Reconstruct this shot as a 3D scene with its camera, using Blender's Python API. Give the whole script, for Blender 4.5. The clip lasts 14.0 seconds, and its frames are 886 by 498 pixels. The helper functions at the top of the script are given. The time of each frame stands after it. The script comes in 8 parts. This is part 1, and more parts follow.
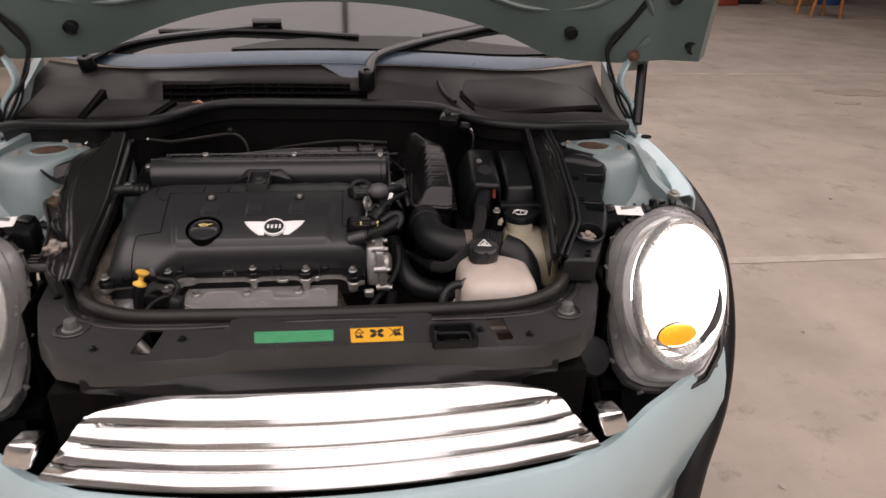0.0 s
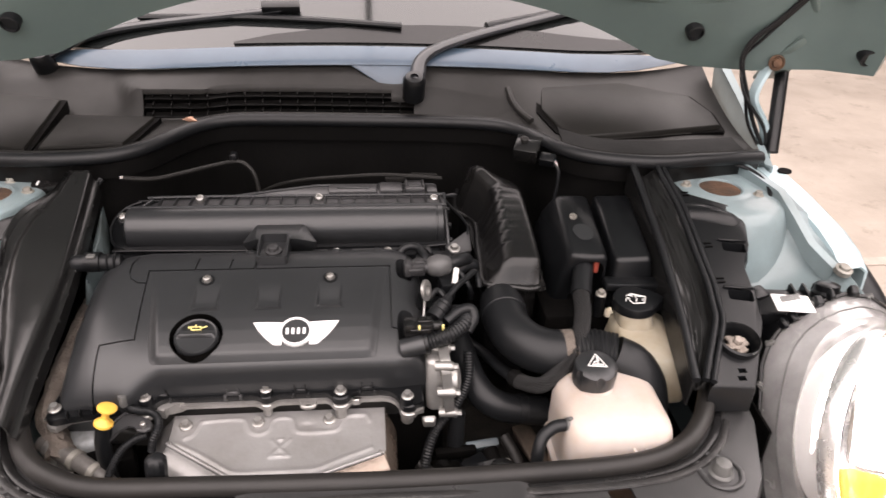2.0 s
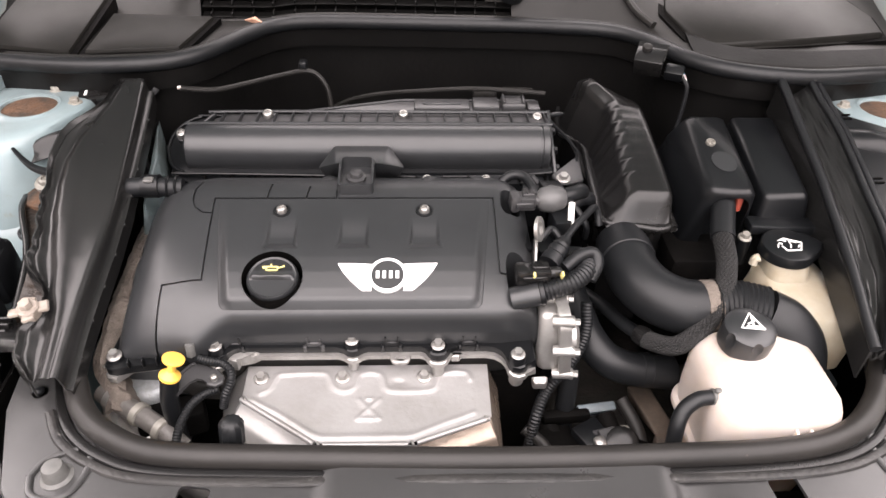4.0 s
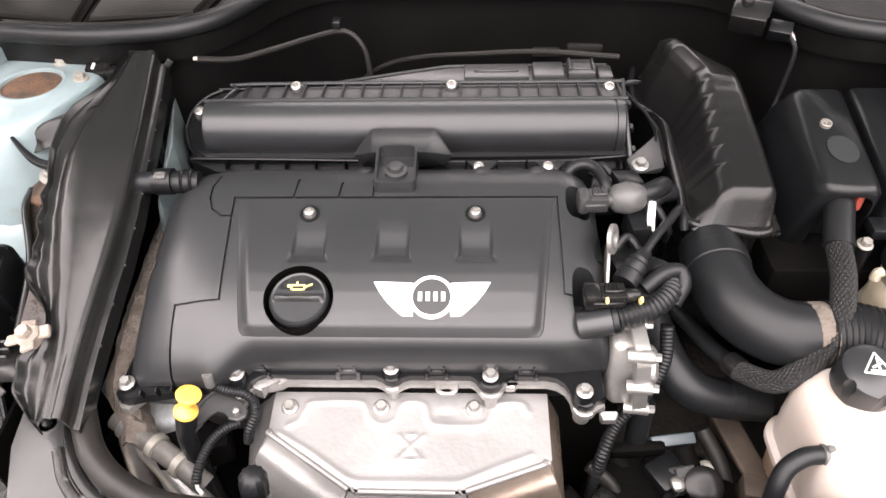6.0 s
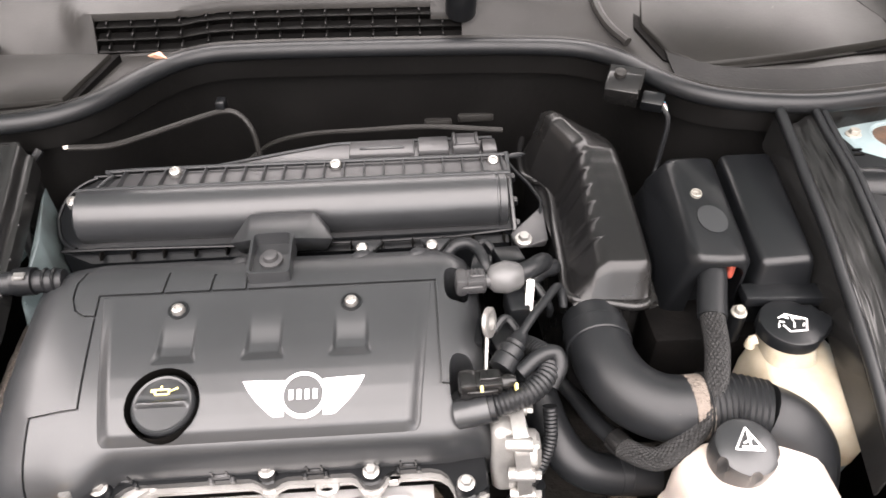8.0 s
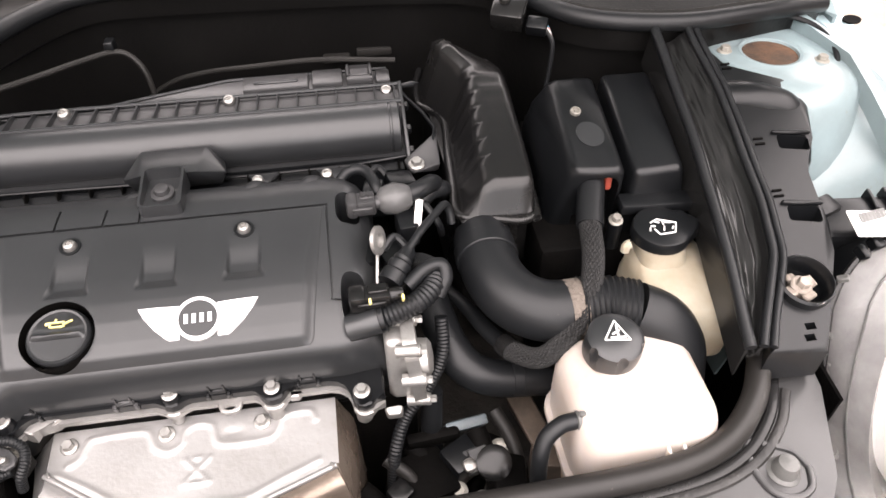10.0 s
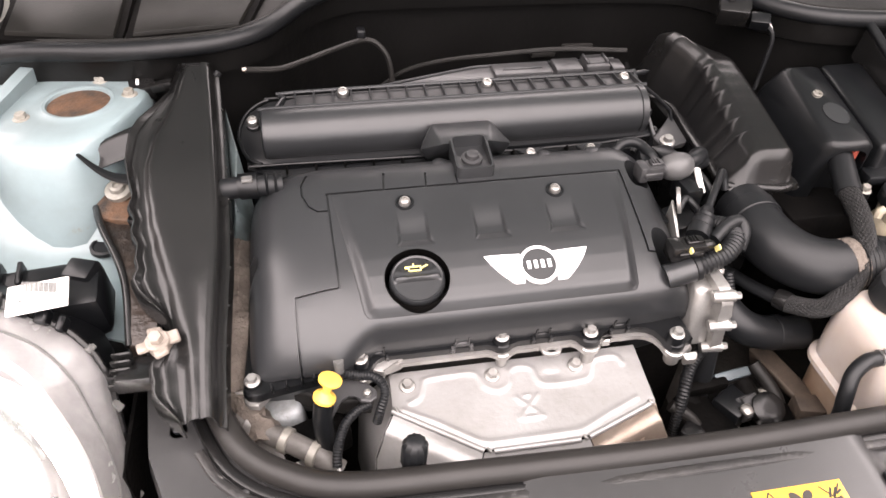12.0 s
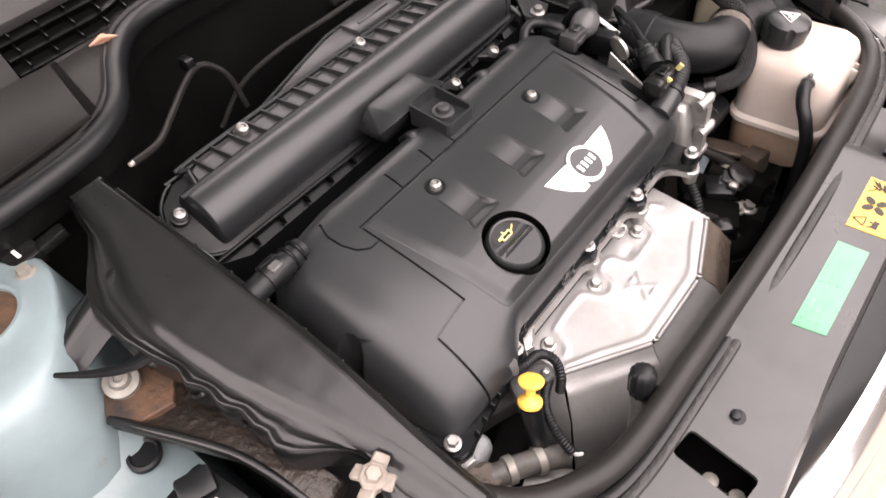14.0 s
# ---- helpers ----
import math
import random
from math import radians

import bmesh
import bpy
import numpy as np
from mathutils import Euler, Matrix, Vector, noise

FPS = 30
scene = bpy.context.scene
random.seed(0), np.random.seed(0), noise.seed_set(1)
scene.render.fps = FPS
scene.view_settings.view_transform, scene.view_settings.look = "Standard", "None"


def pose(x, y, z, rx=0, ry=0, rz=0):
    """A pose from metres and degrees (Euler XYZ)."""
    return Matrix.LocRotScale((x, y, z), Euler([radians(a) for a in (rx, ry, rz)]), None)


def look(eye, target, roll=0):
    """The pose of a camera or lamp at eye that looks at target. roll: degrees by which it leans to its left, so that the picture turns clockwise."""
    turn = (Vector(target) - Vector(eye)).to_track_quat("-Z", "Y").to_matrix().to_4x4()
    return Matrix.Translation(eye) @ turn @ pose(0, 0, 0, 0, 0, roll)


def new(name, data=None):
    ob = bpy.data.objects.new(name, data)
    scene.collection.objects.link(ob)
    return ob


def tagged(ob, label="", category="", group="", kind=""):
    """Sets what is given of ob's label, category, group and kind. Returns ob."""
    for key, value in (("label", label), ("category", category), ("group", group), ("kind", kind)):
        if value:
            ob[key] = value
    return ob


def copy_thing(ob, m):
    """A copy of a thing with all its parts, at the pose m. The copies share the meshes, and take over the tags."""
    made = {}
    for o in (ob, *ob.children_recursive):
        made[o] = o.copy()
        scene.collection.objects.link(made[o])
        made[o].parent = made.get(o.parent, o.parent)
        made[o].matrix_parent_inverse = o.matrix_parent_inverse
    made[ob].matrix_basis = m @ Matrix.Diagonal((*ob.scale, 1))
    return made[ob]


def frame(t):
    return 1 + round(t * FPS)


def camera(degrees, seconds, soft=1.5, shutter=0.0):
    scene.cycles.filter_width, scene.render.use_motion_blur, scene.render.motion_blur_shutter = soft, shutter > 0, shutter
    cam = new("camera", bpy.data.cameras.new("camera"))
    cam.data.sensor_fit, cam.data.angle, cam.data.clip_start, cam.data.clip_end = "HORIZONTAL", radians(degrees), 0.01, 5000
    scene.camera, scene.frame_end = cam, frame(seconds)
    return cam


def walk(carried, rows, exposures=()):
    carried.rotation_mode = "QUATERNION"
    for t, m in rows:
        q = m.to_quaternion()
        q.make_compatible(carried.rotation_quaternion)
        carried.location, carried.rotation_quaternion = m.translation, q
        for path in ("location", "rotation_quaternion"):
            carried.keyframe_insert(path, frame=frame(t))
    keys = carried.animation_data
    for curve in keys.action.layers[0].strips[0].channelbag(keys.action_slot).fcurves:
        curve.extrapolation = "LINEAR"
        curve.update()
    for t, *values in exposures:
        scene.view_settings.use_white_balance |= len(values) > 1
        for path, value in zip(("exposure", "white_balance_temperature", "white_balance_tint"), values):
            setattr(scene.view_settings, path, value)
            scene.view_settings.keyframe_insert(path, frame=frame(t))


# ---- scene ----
cam = camera(65.7, 14.0, shutter=0.2)
PATH = [
    (0, (0.05, -0.831, 1.222), (0.28, 0.953, 0.348), 1.8),
    (0.5, (0.132, -0.678, 1.231), (0.355, 1.085, 0.312), 1.4),
    (1, (0.163, -0.575, 1.229), (0.353, 1.17, 0.269), 0.7),
    (1.5, (0.117, -0.513, 1.23), (0.24, 1.19, 0.188), 1.3),
    (2, (-0.002, -0.444, 1.244), (0.202, 1.263, 0.222), 2.4),
    (2.5, (-0.088, -0.416, 1.233), (-0.041, 1.254, 0.133), 2.4),
    (3, (-0.095, -0.399, 1.232), (-0.036, 1.246, 0.097), 1.9),
    (3.2, (-0.088, -0.39, 1.214), (0.031, 1.254, 0.08), 2.6),
    (5.3, (-0.05, -0.211, 1.175), (-0.083, 1.215, -0.227), -1.2),
    (5.5, (-0.053, -0.204, 1.177), (-0.094, 1.218, -0.228), -1.2),
    (6, (-0.059, -0.198, 1.179), (-0.129, 1.241, -0.208), -1.9),
    (6.5, (-0.059, -0.191, 1.184), (-0.13, 1.284, -0.165), -1.9),
    (7, (-0.052, -0.188, 1.192), (-0.102, 1.326, -0.114), -1.9),
    (7.5, (-0.031, -0.178, 1.198), (-0.035, 1.352, -0.089), -1.9),
    (8, (0.004, -0.166, 1.198), (0.079, 1.353, -0.102), -0.9),
    (8.2, (0.018, -0.162, 1.2), (0.131, 1.348, -0.106), -0.9),
    (10.3, (0.05, -0.228, 1.188), (0.265, 1.182, -0.214), -0.1),
    (10.5, (0.043, -0.242, 1.183), (0.197, 1.204, -0.189), -0.3),
    (11, (-0.001, -0.253, 1.173), (-0.003, 1.175, -0.228), -0.6),
    (11.5, (-0.114, -0.244, 1.175), (-0.092, 1.204, -0.204), 2.2),
    (12, (-0.249, -0.247, 1.181), (0.033, 1.217, -0.152), 1.8),
    (12.5, (-0.345, -0.255, 1.205), (0.159, 1.137, -0.14), 5.6),
    (13, (-0.405, -0.223, 1.2), (0.283, 1.098, -0.133), -0.9),
    (13.5, (-0.446, -0.124, 1.192), (0.418, 1.066, -0.163), -7.9),
    (14, (-0.486, -0.047, 1.178), (0.473, 0.888, -0.307), -8.3),
]
EXPOSURES = [(0.0, -0.7, 6850, 20), (1.0, -0.15, 6850, 20), (2.0, 0.4, 6750, 19), (2.6, 0.84, 6700, 18), (3.2, 0.95, 6650, 18), (5.3, 1.25, 6600, 17), (6.5, 1.4, 6600, 17), (7.5, 1.7, 6600, 16), (8.2, 1.8, 6600, 15), (10.3, 1.09, 6650, 17), (12.0, 1.25, 6700, 19), (13.0, 1.0, 6700, 20), (13.5, 0.85, 6700, 20), (14.0, 0.83, 6700, 20)]
walk(cam, [(t, look(eye, target, roll)) for t, eye, target, roll in PATH], EXPOSURES)

# ---- light: translucent roof panels over the hall, plus an added front fill lamp ----
world = bpy.data.worlds.new("hall_air")
world.use_nodes = True
world.node_tree.nodes["Background"].inputs[0].default_value = (0.9, 0.95, 1.0, 1)
world.node_tree.nodes["Background"].inputs[1].default_value = 0.02
scene.world = world


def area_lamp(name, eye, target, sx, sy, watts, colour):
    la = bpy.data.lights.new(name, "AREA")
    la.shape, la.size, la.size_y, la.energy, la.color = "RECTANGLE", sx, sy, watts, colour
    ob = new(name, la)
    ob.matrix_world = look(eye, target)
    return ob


for lx, ly, sx, sy, w in ((-3.9, -1.4, 2.55, 12.0, 365), (-1.3, -1.4, 2.55, 12.0, 385), (1.3, -1.4, 2.55, 12.0, 385), (3.9, -1.4, 2.55, 12.0, 365), (4.5, 7.5, 3.0, 6.0, 200)):
    area_lamp("roof_light_panel", (lx, ly, 3.95), (lx, ly, 0), sx, sy, w, (1.0, 0.955, 0.93))
# unseen fill added by the south wall to brighten the car's front
area_lamp("front_fill", (0.5, -7.4, 2.2), (0.2, 0, 0.9), 5.0, 3.4, 90, (0.95, 0.98, 1.0))


# ---- materials ----
def surface(name, a, b=None, rough=(0.4, 0.55), metal=0.0, big=8.0, fine=500.0, bump=0.15, dist=0.0006, coat=0.0, speck=None, trans=0.0, sss=0.0, ior=1.45, stretch=None, aniso=0.0, spec=0.5):
    m = bpy.data.materials.new(name)
    m.use_nodes = True
    nt = m.node_tree
    n, l = nt.nodes, nt.links
    p = n["Principled BSDF"]
    b = b or tuple(c * 0.75 for c in a)
    tc = n.new("ShaderNodeTexCoord")
    src = tc.outputs["Object"]
    if stretch:
        mp = n.new("ShaderNodeMapping")
        mp.inputs["Scale"].default_value = stretch
        l.new(src, mp.inputs[0])
        src = mp.outputs[0]
    n1 = n.new("ShaderNodeTexNoise")
    n1.inputs["Scale"].default_value, n1.inputs["Detail"].default_value, n1.inputs["Roughness"].default_value = big, 6, 0.65
    l.new(src, n1.inputs["Vector"])
    r1 = n.new("ShaderNodeMapRange")
    r1.inputs[1].default_value, r1.inputs[2].default_value = 0.32, 0.68
    l.new(n1.outputs["Fac"], r1.inputs[0])
    mx = n.new("ShaderNodeMix")
    mx.data_type = "RGBA"
    mx.inputs["A"].default_value, mx.inputs["B"].default_value = (*a, 1), (*b, 1)
    l.new(r1.outputs[0], mx.inputs["Factor"])
    col = mx.outputs["Result"]
    rr = n.new("ShaderNodeMapRange")
    rr.inputs[3].default_value, rr.inputs[4].default_value = rough
    l.new(n1.outputs["Fac"], rr.inputs[0])
    rough_out = rr.outputs[0]
    if speck:
        colour, amount, scale = speck
        n3 = n.new("ShaderNodeTexNoise")
        n3.inputs["Scale"].default_value, n3.inputs["Detail"].default_value, n3.inputs["Roughness"].default_value = scale, 8, 0.75
        l.new(tc.outputs["Object"], n3.inputs["Vector"])
        r3 = n.new("ShaderNodeMapRange")
        r3.inputs[1].default_value, r3.inputs[2].default_value = 0.68 - amount, 0.82 - amount
        l.new(n3.outputs["Fac"], r3.inputs[0])
        m2 = n.new("ShaderNodeMix")
        m2.data_type = "RGBA"
        m2.inputs["B"].default_value = (*colour, 1)
        l.new(r3.outputs[0], m2.inputs["Factor"])
        l.new(col, m2.inputs["A"])
        col = m2.outputs["Result"]
    l.new(col, p.inputs["Base Color"])
    l.new(rough_out, p.inputs["Roughness"])
    if bump:
        n2 = n.new("ShaderNodeTexNoise")
        n2.inputs["Scale"].default_value, n2.inputs["Detail"].default_value = fine, 3
        l.new(src, n2.inputs["Vector"])
        bp = n.new("ShaderNodeBump")
        bp.inputs["Strength"].default_value, bp.inputs["Distance"].default_value = bump, dist
        l.new(n2.outputs["Fac"], bp.inputs["Height"])
        l.new(bp.outputs[0], p.inputs["Normal"])
    p.inputs["Metallic"].default_value = metal
    p.inputs["Specular IOR Level"].default_value = spec
    p.inputs["Coat Weight"].default_value = coat
    p.inputs["Coat Roughness"].default_value = 0.06
    p.inputs["Transmission Weight"].default_value = trans
    p.inputs["IOR"].default_value = ior
    p.inputs["Anisotropic"].default_value = aniso
    if sss:
        p.inputs["Subsurface Weight"].default_value = sss
        p.inputs["Subsurface Radius"].default_value = (0.03, 0.025, 0.018)
        p.inputs["Subsurface Scale"].default_value = 0.4
    return m


def glow(name, colour, strength):
    m = bpy.data.materials.new(name)
    m.use_nodes = True
    p = m.node_tree.nodes["Principled BSDF"]
    p.inputs["Base Color"].default_value = (*colour, 1)
    p.inputs["Emission Color"].default_value = (*colour, 1)
    p.inputs["Emission Strength"].default_value = strength
    return m


DUST = (0.16, 0.14, 0.12)
M_COVER = surface("grained black plastic", (0.0215, 0.0226, 0.0240), (0.0150, 0.0160, 0.0170), (0.27, 0.38), big=7, fine=1400, bump=0.18, dist=0.0003, speck=(DUST, 0.0, 240), spec=0.6)
M_PLASTIC = surface("satin black plastic", (0.0060, 0.0066, 0.0074), (0.0036, 0.0040, 0.0046), (0.24, 0.38), big=12, fine=900, bump=0.15, dist=0.0004, speck=(DUST, 0.01, 160), spec=0.36)
M_GLOSSPL = surface("worn glossy black plastic", (0.005, 0.005, 0.0055), (0.008, 0.0078, 0.0075), (0.20, 0.32), big=6, fine=300, bump=0.08, dist=0.0005, speck=(DUST, -0.02, 90), spec=0.42)
M_DUSTY = surface("dusty grey-black plastic", (0.0180, 0.0172, 0.0162), (0.0108, 0.0104, 0.0097), (0.36, 0.56), big=10, fine=600, bump=0.25, dist=0.0005, speck=((0.13, 0.12, 0.105), 0.015, 140), spec=0.25)
M_LID = surface("dull dusty black lid plastic", (0.0118, 0.0113, 0.0100), (0.0070, 0.0067, 0.0060), (0.34, 0.54), big=10, fine=600, bump=0.25, dist=0.0005, speck=((0.12, 0.11, 0.095), 0.02, 140), spec=0.18)
M_RUBBER = surface("black rubber", (0.0088, 0.0096, 0.0106), (0.0058, 0.0064, 0.0072), (0.34, 0.5), big=14, fine=700, bump=0.12, dist=0.0005, speck=(DUST, 0.01, 160), spec=0.36)
M_SEAL = surface("dusty brown-black rubber", (0.0170, 0.0157, 0.0145), (0.0105, 0.0098, 0.0092), (0.36, 0.52), big=9, fine=700, bump=0.12, dist=0.0005, speck=(DUST, 0.02, 120), spec=0.36)
M_SLAM = surface("grey-black moulded plastic", (0.0335, 0.0335, 0.0338), (0.0215, 0.0215, 0.0218), (0.22, 0.36), big=10, fine=1200, bump=0.2, dist=0.0004, speck=((0.2, 0.19, 0.17), 0.02, 220), spec=0.75)
# near-black standing for deep shade in gaps, recesses and parts low down
M_DARK = surface("near-black for deep shade", (0.0016, 0.0016, 0.0016), (0.0040, 0.0036, 0.0033), (0.5, 0.8), big=25, fine=200, bump=0.4, dist=0.002, spec=0.05)
M_BRAID = surface("braided loom sleeve", (0.022, 0.022, 0.022), (0.010, 0.010, 0.010), (0.35, 0.5), big=420, fine=700, bump=0.8, dist=0.001, spec=0.2)
M_PAINT = surface("pale ice-blue car paint", (0.40, 0.525, 0.555), (0.37, 0.49, 0.52), (0.25, 0.35), big=5, fine=60, bump=0.02, dist=0.0004, coat=0.6, speck=((0.28, 0.28, 0.25), -0.02, 60))
# body paint at about half brightness, with brown dirt specks
M_PAINTDULL = surface("dimmer dusty ice-blue inner paint", (0.215, 0.280, 0.293), (0.150, 0.184, 0.188), (0.28, 0.48), big=6, fine=120, bump=0.1, dist=0.0006, coat=0.25, speck=((0.165, 0.14, 0.105), 0.055, 22))
# bonnet underside's shade is put into this darker, greener copy of the paint
M_HOOD = surface("shaded bonnet underside paint", (0.115, 0.155, 0.143), (0.095, 0.13, 0.122), (0.3, 0.45), big=6, fine=90, bump=0.04, dist=0.0006, coat=0.4)
M_CHROME = surface("polished chrome", (0.86, 0.86, 0.86), (0.80, 0.80, 0.80), (0.09, 0.17), metal=1.0, big=8, fine=60, bump=0.01, dist=0.0003)
M_STEEL = surface("zinc-plated steel", (0.44, 0.435, 0.42), (0.27, 0.26, 0.245), (0.32, 0.5), metal=0.85, big=60, fine=500, bump=0.2, dist=0.0004, speck=((0.10, 0.085, 0.07), 0.03, 200))
M_ALU = surface("cast aluminium", (0.46, 0.455, 0.44), (0.32, 0.31, 0.295), (0.32, 0.5), metal=0.8, big=30, fine=500, bump=0.4, dist=0.0007, speck=((0.12, 0.10, 0.08), 0.04, 90))
M_SHIELD = surface("stained aluminised heat shield", (0.300, 0.297, 0.294), (0.225, 0.219, 0.211), (0.30, 0.44), metal=0.45, big=16, fine=260, bump=0.25, dist=0.0008, speck=((0.17, 0.125, 0.09), 0.045, 130))
M_TANK = surface("translucent white plastic", (0.51, 0.465, 0.430), (0.41, 0.335, 0.28), (0.25, 0.4), big=9, fine=90, bump=0.08, dist=0.001, sss=0.4, speck=((0.40, 0.22, 0.12), 0.07, 13))
M_WTANK = surface("yellowed translucent plastic", (0.36, 0.335, 0.27), (0.25, 0.205, 0.14), (0.3, 0.45), big=11, fine=90, bump=0.08, dist=0.001, sss=0.25)
M_YELLOW = surface("bright yellow plastic", (0.80, 0.47, 0.085), (0.72, 0.40, 0.06), (0.3, 0.45), big=20, bump=0.05)
M_RUST = surface("rusty steel", (0.135, 0.072, 0.04), (0.03, 0.025, 0.021), (0.6, 0.85), metal=0.2, big=34, fine=200, bump=0.7, dist=0.002, speck=((0.20, 0.17, 0.135), 0.02, 60))
M_BROWN = surface("muddy brown sound-deadening felt", (0.150, 0.126, 0.106), (0.060, 0.050, 0.042), (0.8, 0.95), big=22, fine=240, bump=0.8, dist=0.004, speck=((0.24, 0.20, 0.165), 0.0, 45))
M_LABEL = surface("white paper label", (0.80, 0.80, 0.78), (0.72, 0.72, 0.70), (0.4, 0.5), bump=0.02)
M_EMBLEM = surface("bright silver emblem", (0.80, 0.80, 0.80), (0.76, 0.76, 0.76), (0.3, 0.36), big=30, bump=0.0)
M_GREYINK = surface("grey print", (0.22, 0.22, 0.215), bump=0.0)
M_WHITEINK = surface("white print", (0.75, 0.75, 0.73), bump=0.0)
M_YELINK = surface("pale yellow print", (0.75, 0.66, 0.25), bump=0.0)
# pale specks in the green stand for glare on the glossy sticker
M_GREEN = surface("green sticker with pale glare specks", (0.036, 0.262, 0.110), (0.085, 0.305, 0.165), (0.18, 0.32), big=14, bump=0.02, coat=0.6, speck=((0.25, 0.44, 0.33), 0.05, 24))
M_PALEGRN = surface("pale green print", (0.048, 0.285, 0.125), (0.075, 0.32, 0.16), (0.20, 0.34), big=14, bump=0.0, coat=0.4)
M_YELSTK = surface("yellow sticker", (0.74, 0.385, 0.03), (0.68, 0.34, 0.03), (0.25, 0.35), big=12, bump=0.02, coat=0.3)
M_INK = surface("black print", (0.03, 0.025, 0.02), bump=0.0)
M_RED = surface("red terminal plastic", (0.40, 0.085, 0.055), (0.30, 0.06, 0.04), (0.35, 0.5), bump=0.05)
M_AMBER = glow("lit amber indicator lens", (0.95, 0.32, 0.004), 0.62)
M_LAMP = glow("lit headlamp", (1.0, 0.97, 0.92), 16.0)
M_GLASS = surface("thin clear lens plastic", (0.97, 0.97, 0.97), (0.95, 0.95, 0.95), (0.0, 0.02), trans=1.0, bump=0.0, ior=1.12)
M_CHAN = surface("dusty smooth black trim", (0.0115, 0.0115, 0.0113), (0.0065, 0.0065, 0.0065), (0.17, 0.32), big=9, fine=60, bump=0.22, dist=0.0012, speck=((0.075, 0.070, 0.062), 0.02, 45), spec=0.5)
M_BULK = surface("black bulkhead lining", (0.0060, 0.0058, 0.0056), (0.0030, 0.0029, 0.0028), (0.24, 0.42), big=9, fine=120, bump=0.25, dist=0.002, speck=((0.06, 0.055, 0.048), 0.015, 110), spec=0.28)
M_RING = surface("bright satin trim", (0.88, 0.88, 0.87), (0.80, 0.80, 0.79), (0.22, 0.32), metal=0.85, big=20, bump=0.03)
M_BOWL = surface("frosted bright reflector", (0.85, 0.84, 0.82), (0.75, 0.74, 0.72), (0.4, 0.5), metal=0.2, big=20, bump=0.1)
M_DUSTYBOLT = surface("dusty grey zinc", (0.28, 0.27, 0.24), (0.18, 0.17, 0.15), (0.4, 0.6), metal=0.4, big=50, bump=0.2)
M_CREAMBOLT = surface("dirty cream-painted bolt", (0.27, 0.265, 0.235), (0.17, 0.155, 0.13), (0.4, 0.6), big=60, bump=0.3)
M_GREYPL = surface("light grained plastic", (0.038, 0.038, 0.039), (0.028, 0.028, 0.029), (0.3, 0.42), big=9, fine=900, bump=0.2, dist=0.0004)
M_STOP = surface("grey rubber", (0.115, 0.115, 0.11), (0.06, 0.06, 0.058), (0.35, 0.55), big=60, bump=0.15)
M_SMOKE = surface("silvered headlamp housing", (0.42, 0.415, 0.41), (0.20, 0.196, 0.19), (0.18, 0.34), metal=0.5, big=12, bump=0.03)
M_SCREEN = surface("windscreen glass", (0.020, 0.022, 0.022), (0.015, 0.017, 0.017), (0.04, 0.08), big=3, bump=0.0, coat=0.6)
M_BAND = surface("glossy blue-grey scuttle trim", (0.062, 0.092, 0.125), (0.048, 0.070, 0.098), (0.22, 0.36), big=8, bump=0.03, coat=0.2)
M_FLOOR = surface("worn concrete", (0.325, 0.280, 0.235), (0.222, 0.190, 0.157), (0.45, 0.72), big=1.6, fine=45, bump=0.6, dist=0.004, speck=((0.15, 0.128, 0.102), 0.12, 4.5))
M_WALL = surface("painted hall wall", (0.26, 0.25, 0.235), (0.20, 0.19, 0.18), (0.6, 0.8), big=2, fine=60, bump=0.1, dist=0.002)
M_GRIME = surface("brown grimy steel", (0.11, 0.085, 0.065), (0.05, 0.04, 0.033), (0.5, 0.7), metal=0.4, big=40)
M_BROWNED = surface("heat-browned sheet metal", (0.28, 0.235, 0.195), (0.17, 0.128, 0.10), (0.18, 0.34), metal=0.6, big=18, fine=200, bump=0.25, dist=0.001, speck=((0.36, 0.34, 0.32), 0.05, 20))
M_WOOD = surface("varnished wood", (0.42, 0.18, 0.06), (0.32, 0.13, 0.05), (0.35, 0.5), big=12, bump=0.1)

# ---- mesh tools ----
ORIGIN = {}


def thing(name, at, label, category, group="", kind=""):
    ob = new(name)
    ob.location, ob.empty_display_size = at, 0.02
    ORIGIN[ob.name] = Vector(at)
    return tagged(ob, label, category, group, kind)


def part(name, bm, mat, parent=None, label="", angle=38):
    at = ORIGIN.get(parent.name, Vector()) if parent else Vector()
    bmesh.ops.recalc_face_normals(bm, faces=bm.faces)
    bmesh.ops.translate(bm, verts=bm.verts, vec=-at)
    me = bpy.data.meshes.new(name)
    bm.to_mesh(me)
    bm.free()
    for poly in me.polygons:
        poly.use_smooth = True
    me.set_sharp_from_angle(angle=radians(angle))
    me.materials.append(mat)
    ob = new(name, me)
    if parent:
        ob.parent = parent
        ORIGIN[ob.name] = at
    return tagged(ob, label)


def setting(name, bm, mat, label, category):
    return tagged(part(name, bm, mat), label, category, kind="structure")


def mesh():
    return bmesh.new()


def turn(rx=0, ry=0, rz=0):
    return Euler([radians(a) for a in (rx, ry, rz)]).to_matrix().to_4x4()


def box(bm, c, s, rot=(0, 0, 0), bev=0.0, seg=2):
    m = Matrix.Translation(c) @ turn(*rot) @ Matrix.Diagonal((s[0], s[1], s[2], 1))
    vs = bmesh.ops.create_cube(bm, size=1.0, matrix=m)["verts"]
    if bev:
        es = list({e for v in vs for e in v.link_edges})
        bmesh.ops.bevel(bm, geom=es, offset=bev, segments=seg, affect="EDGES", profile=0.5)
    return bm


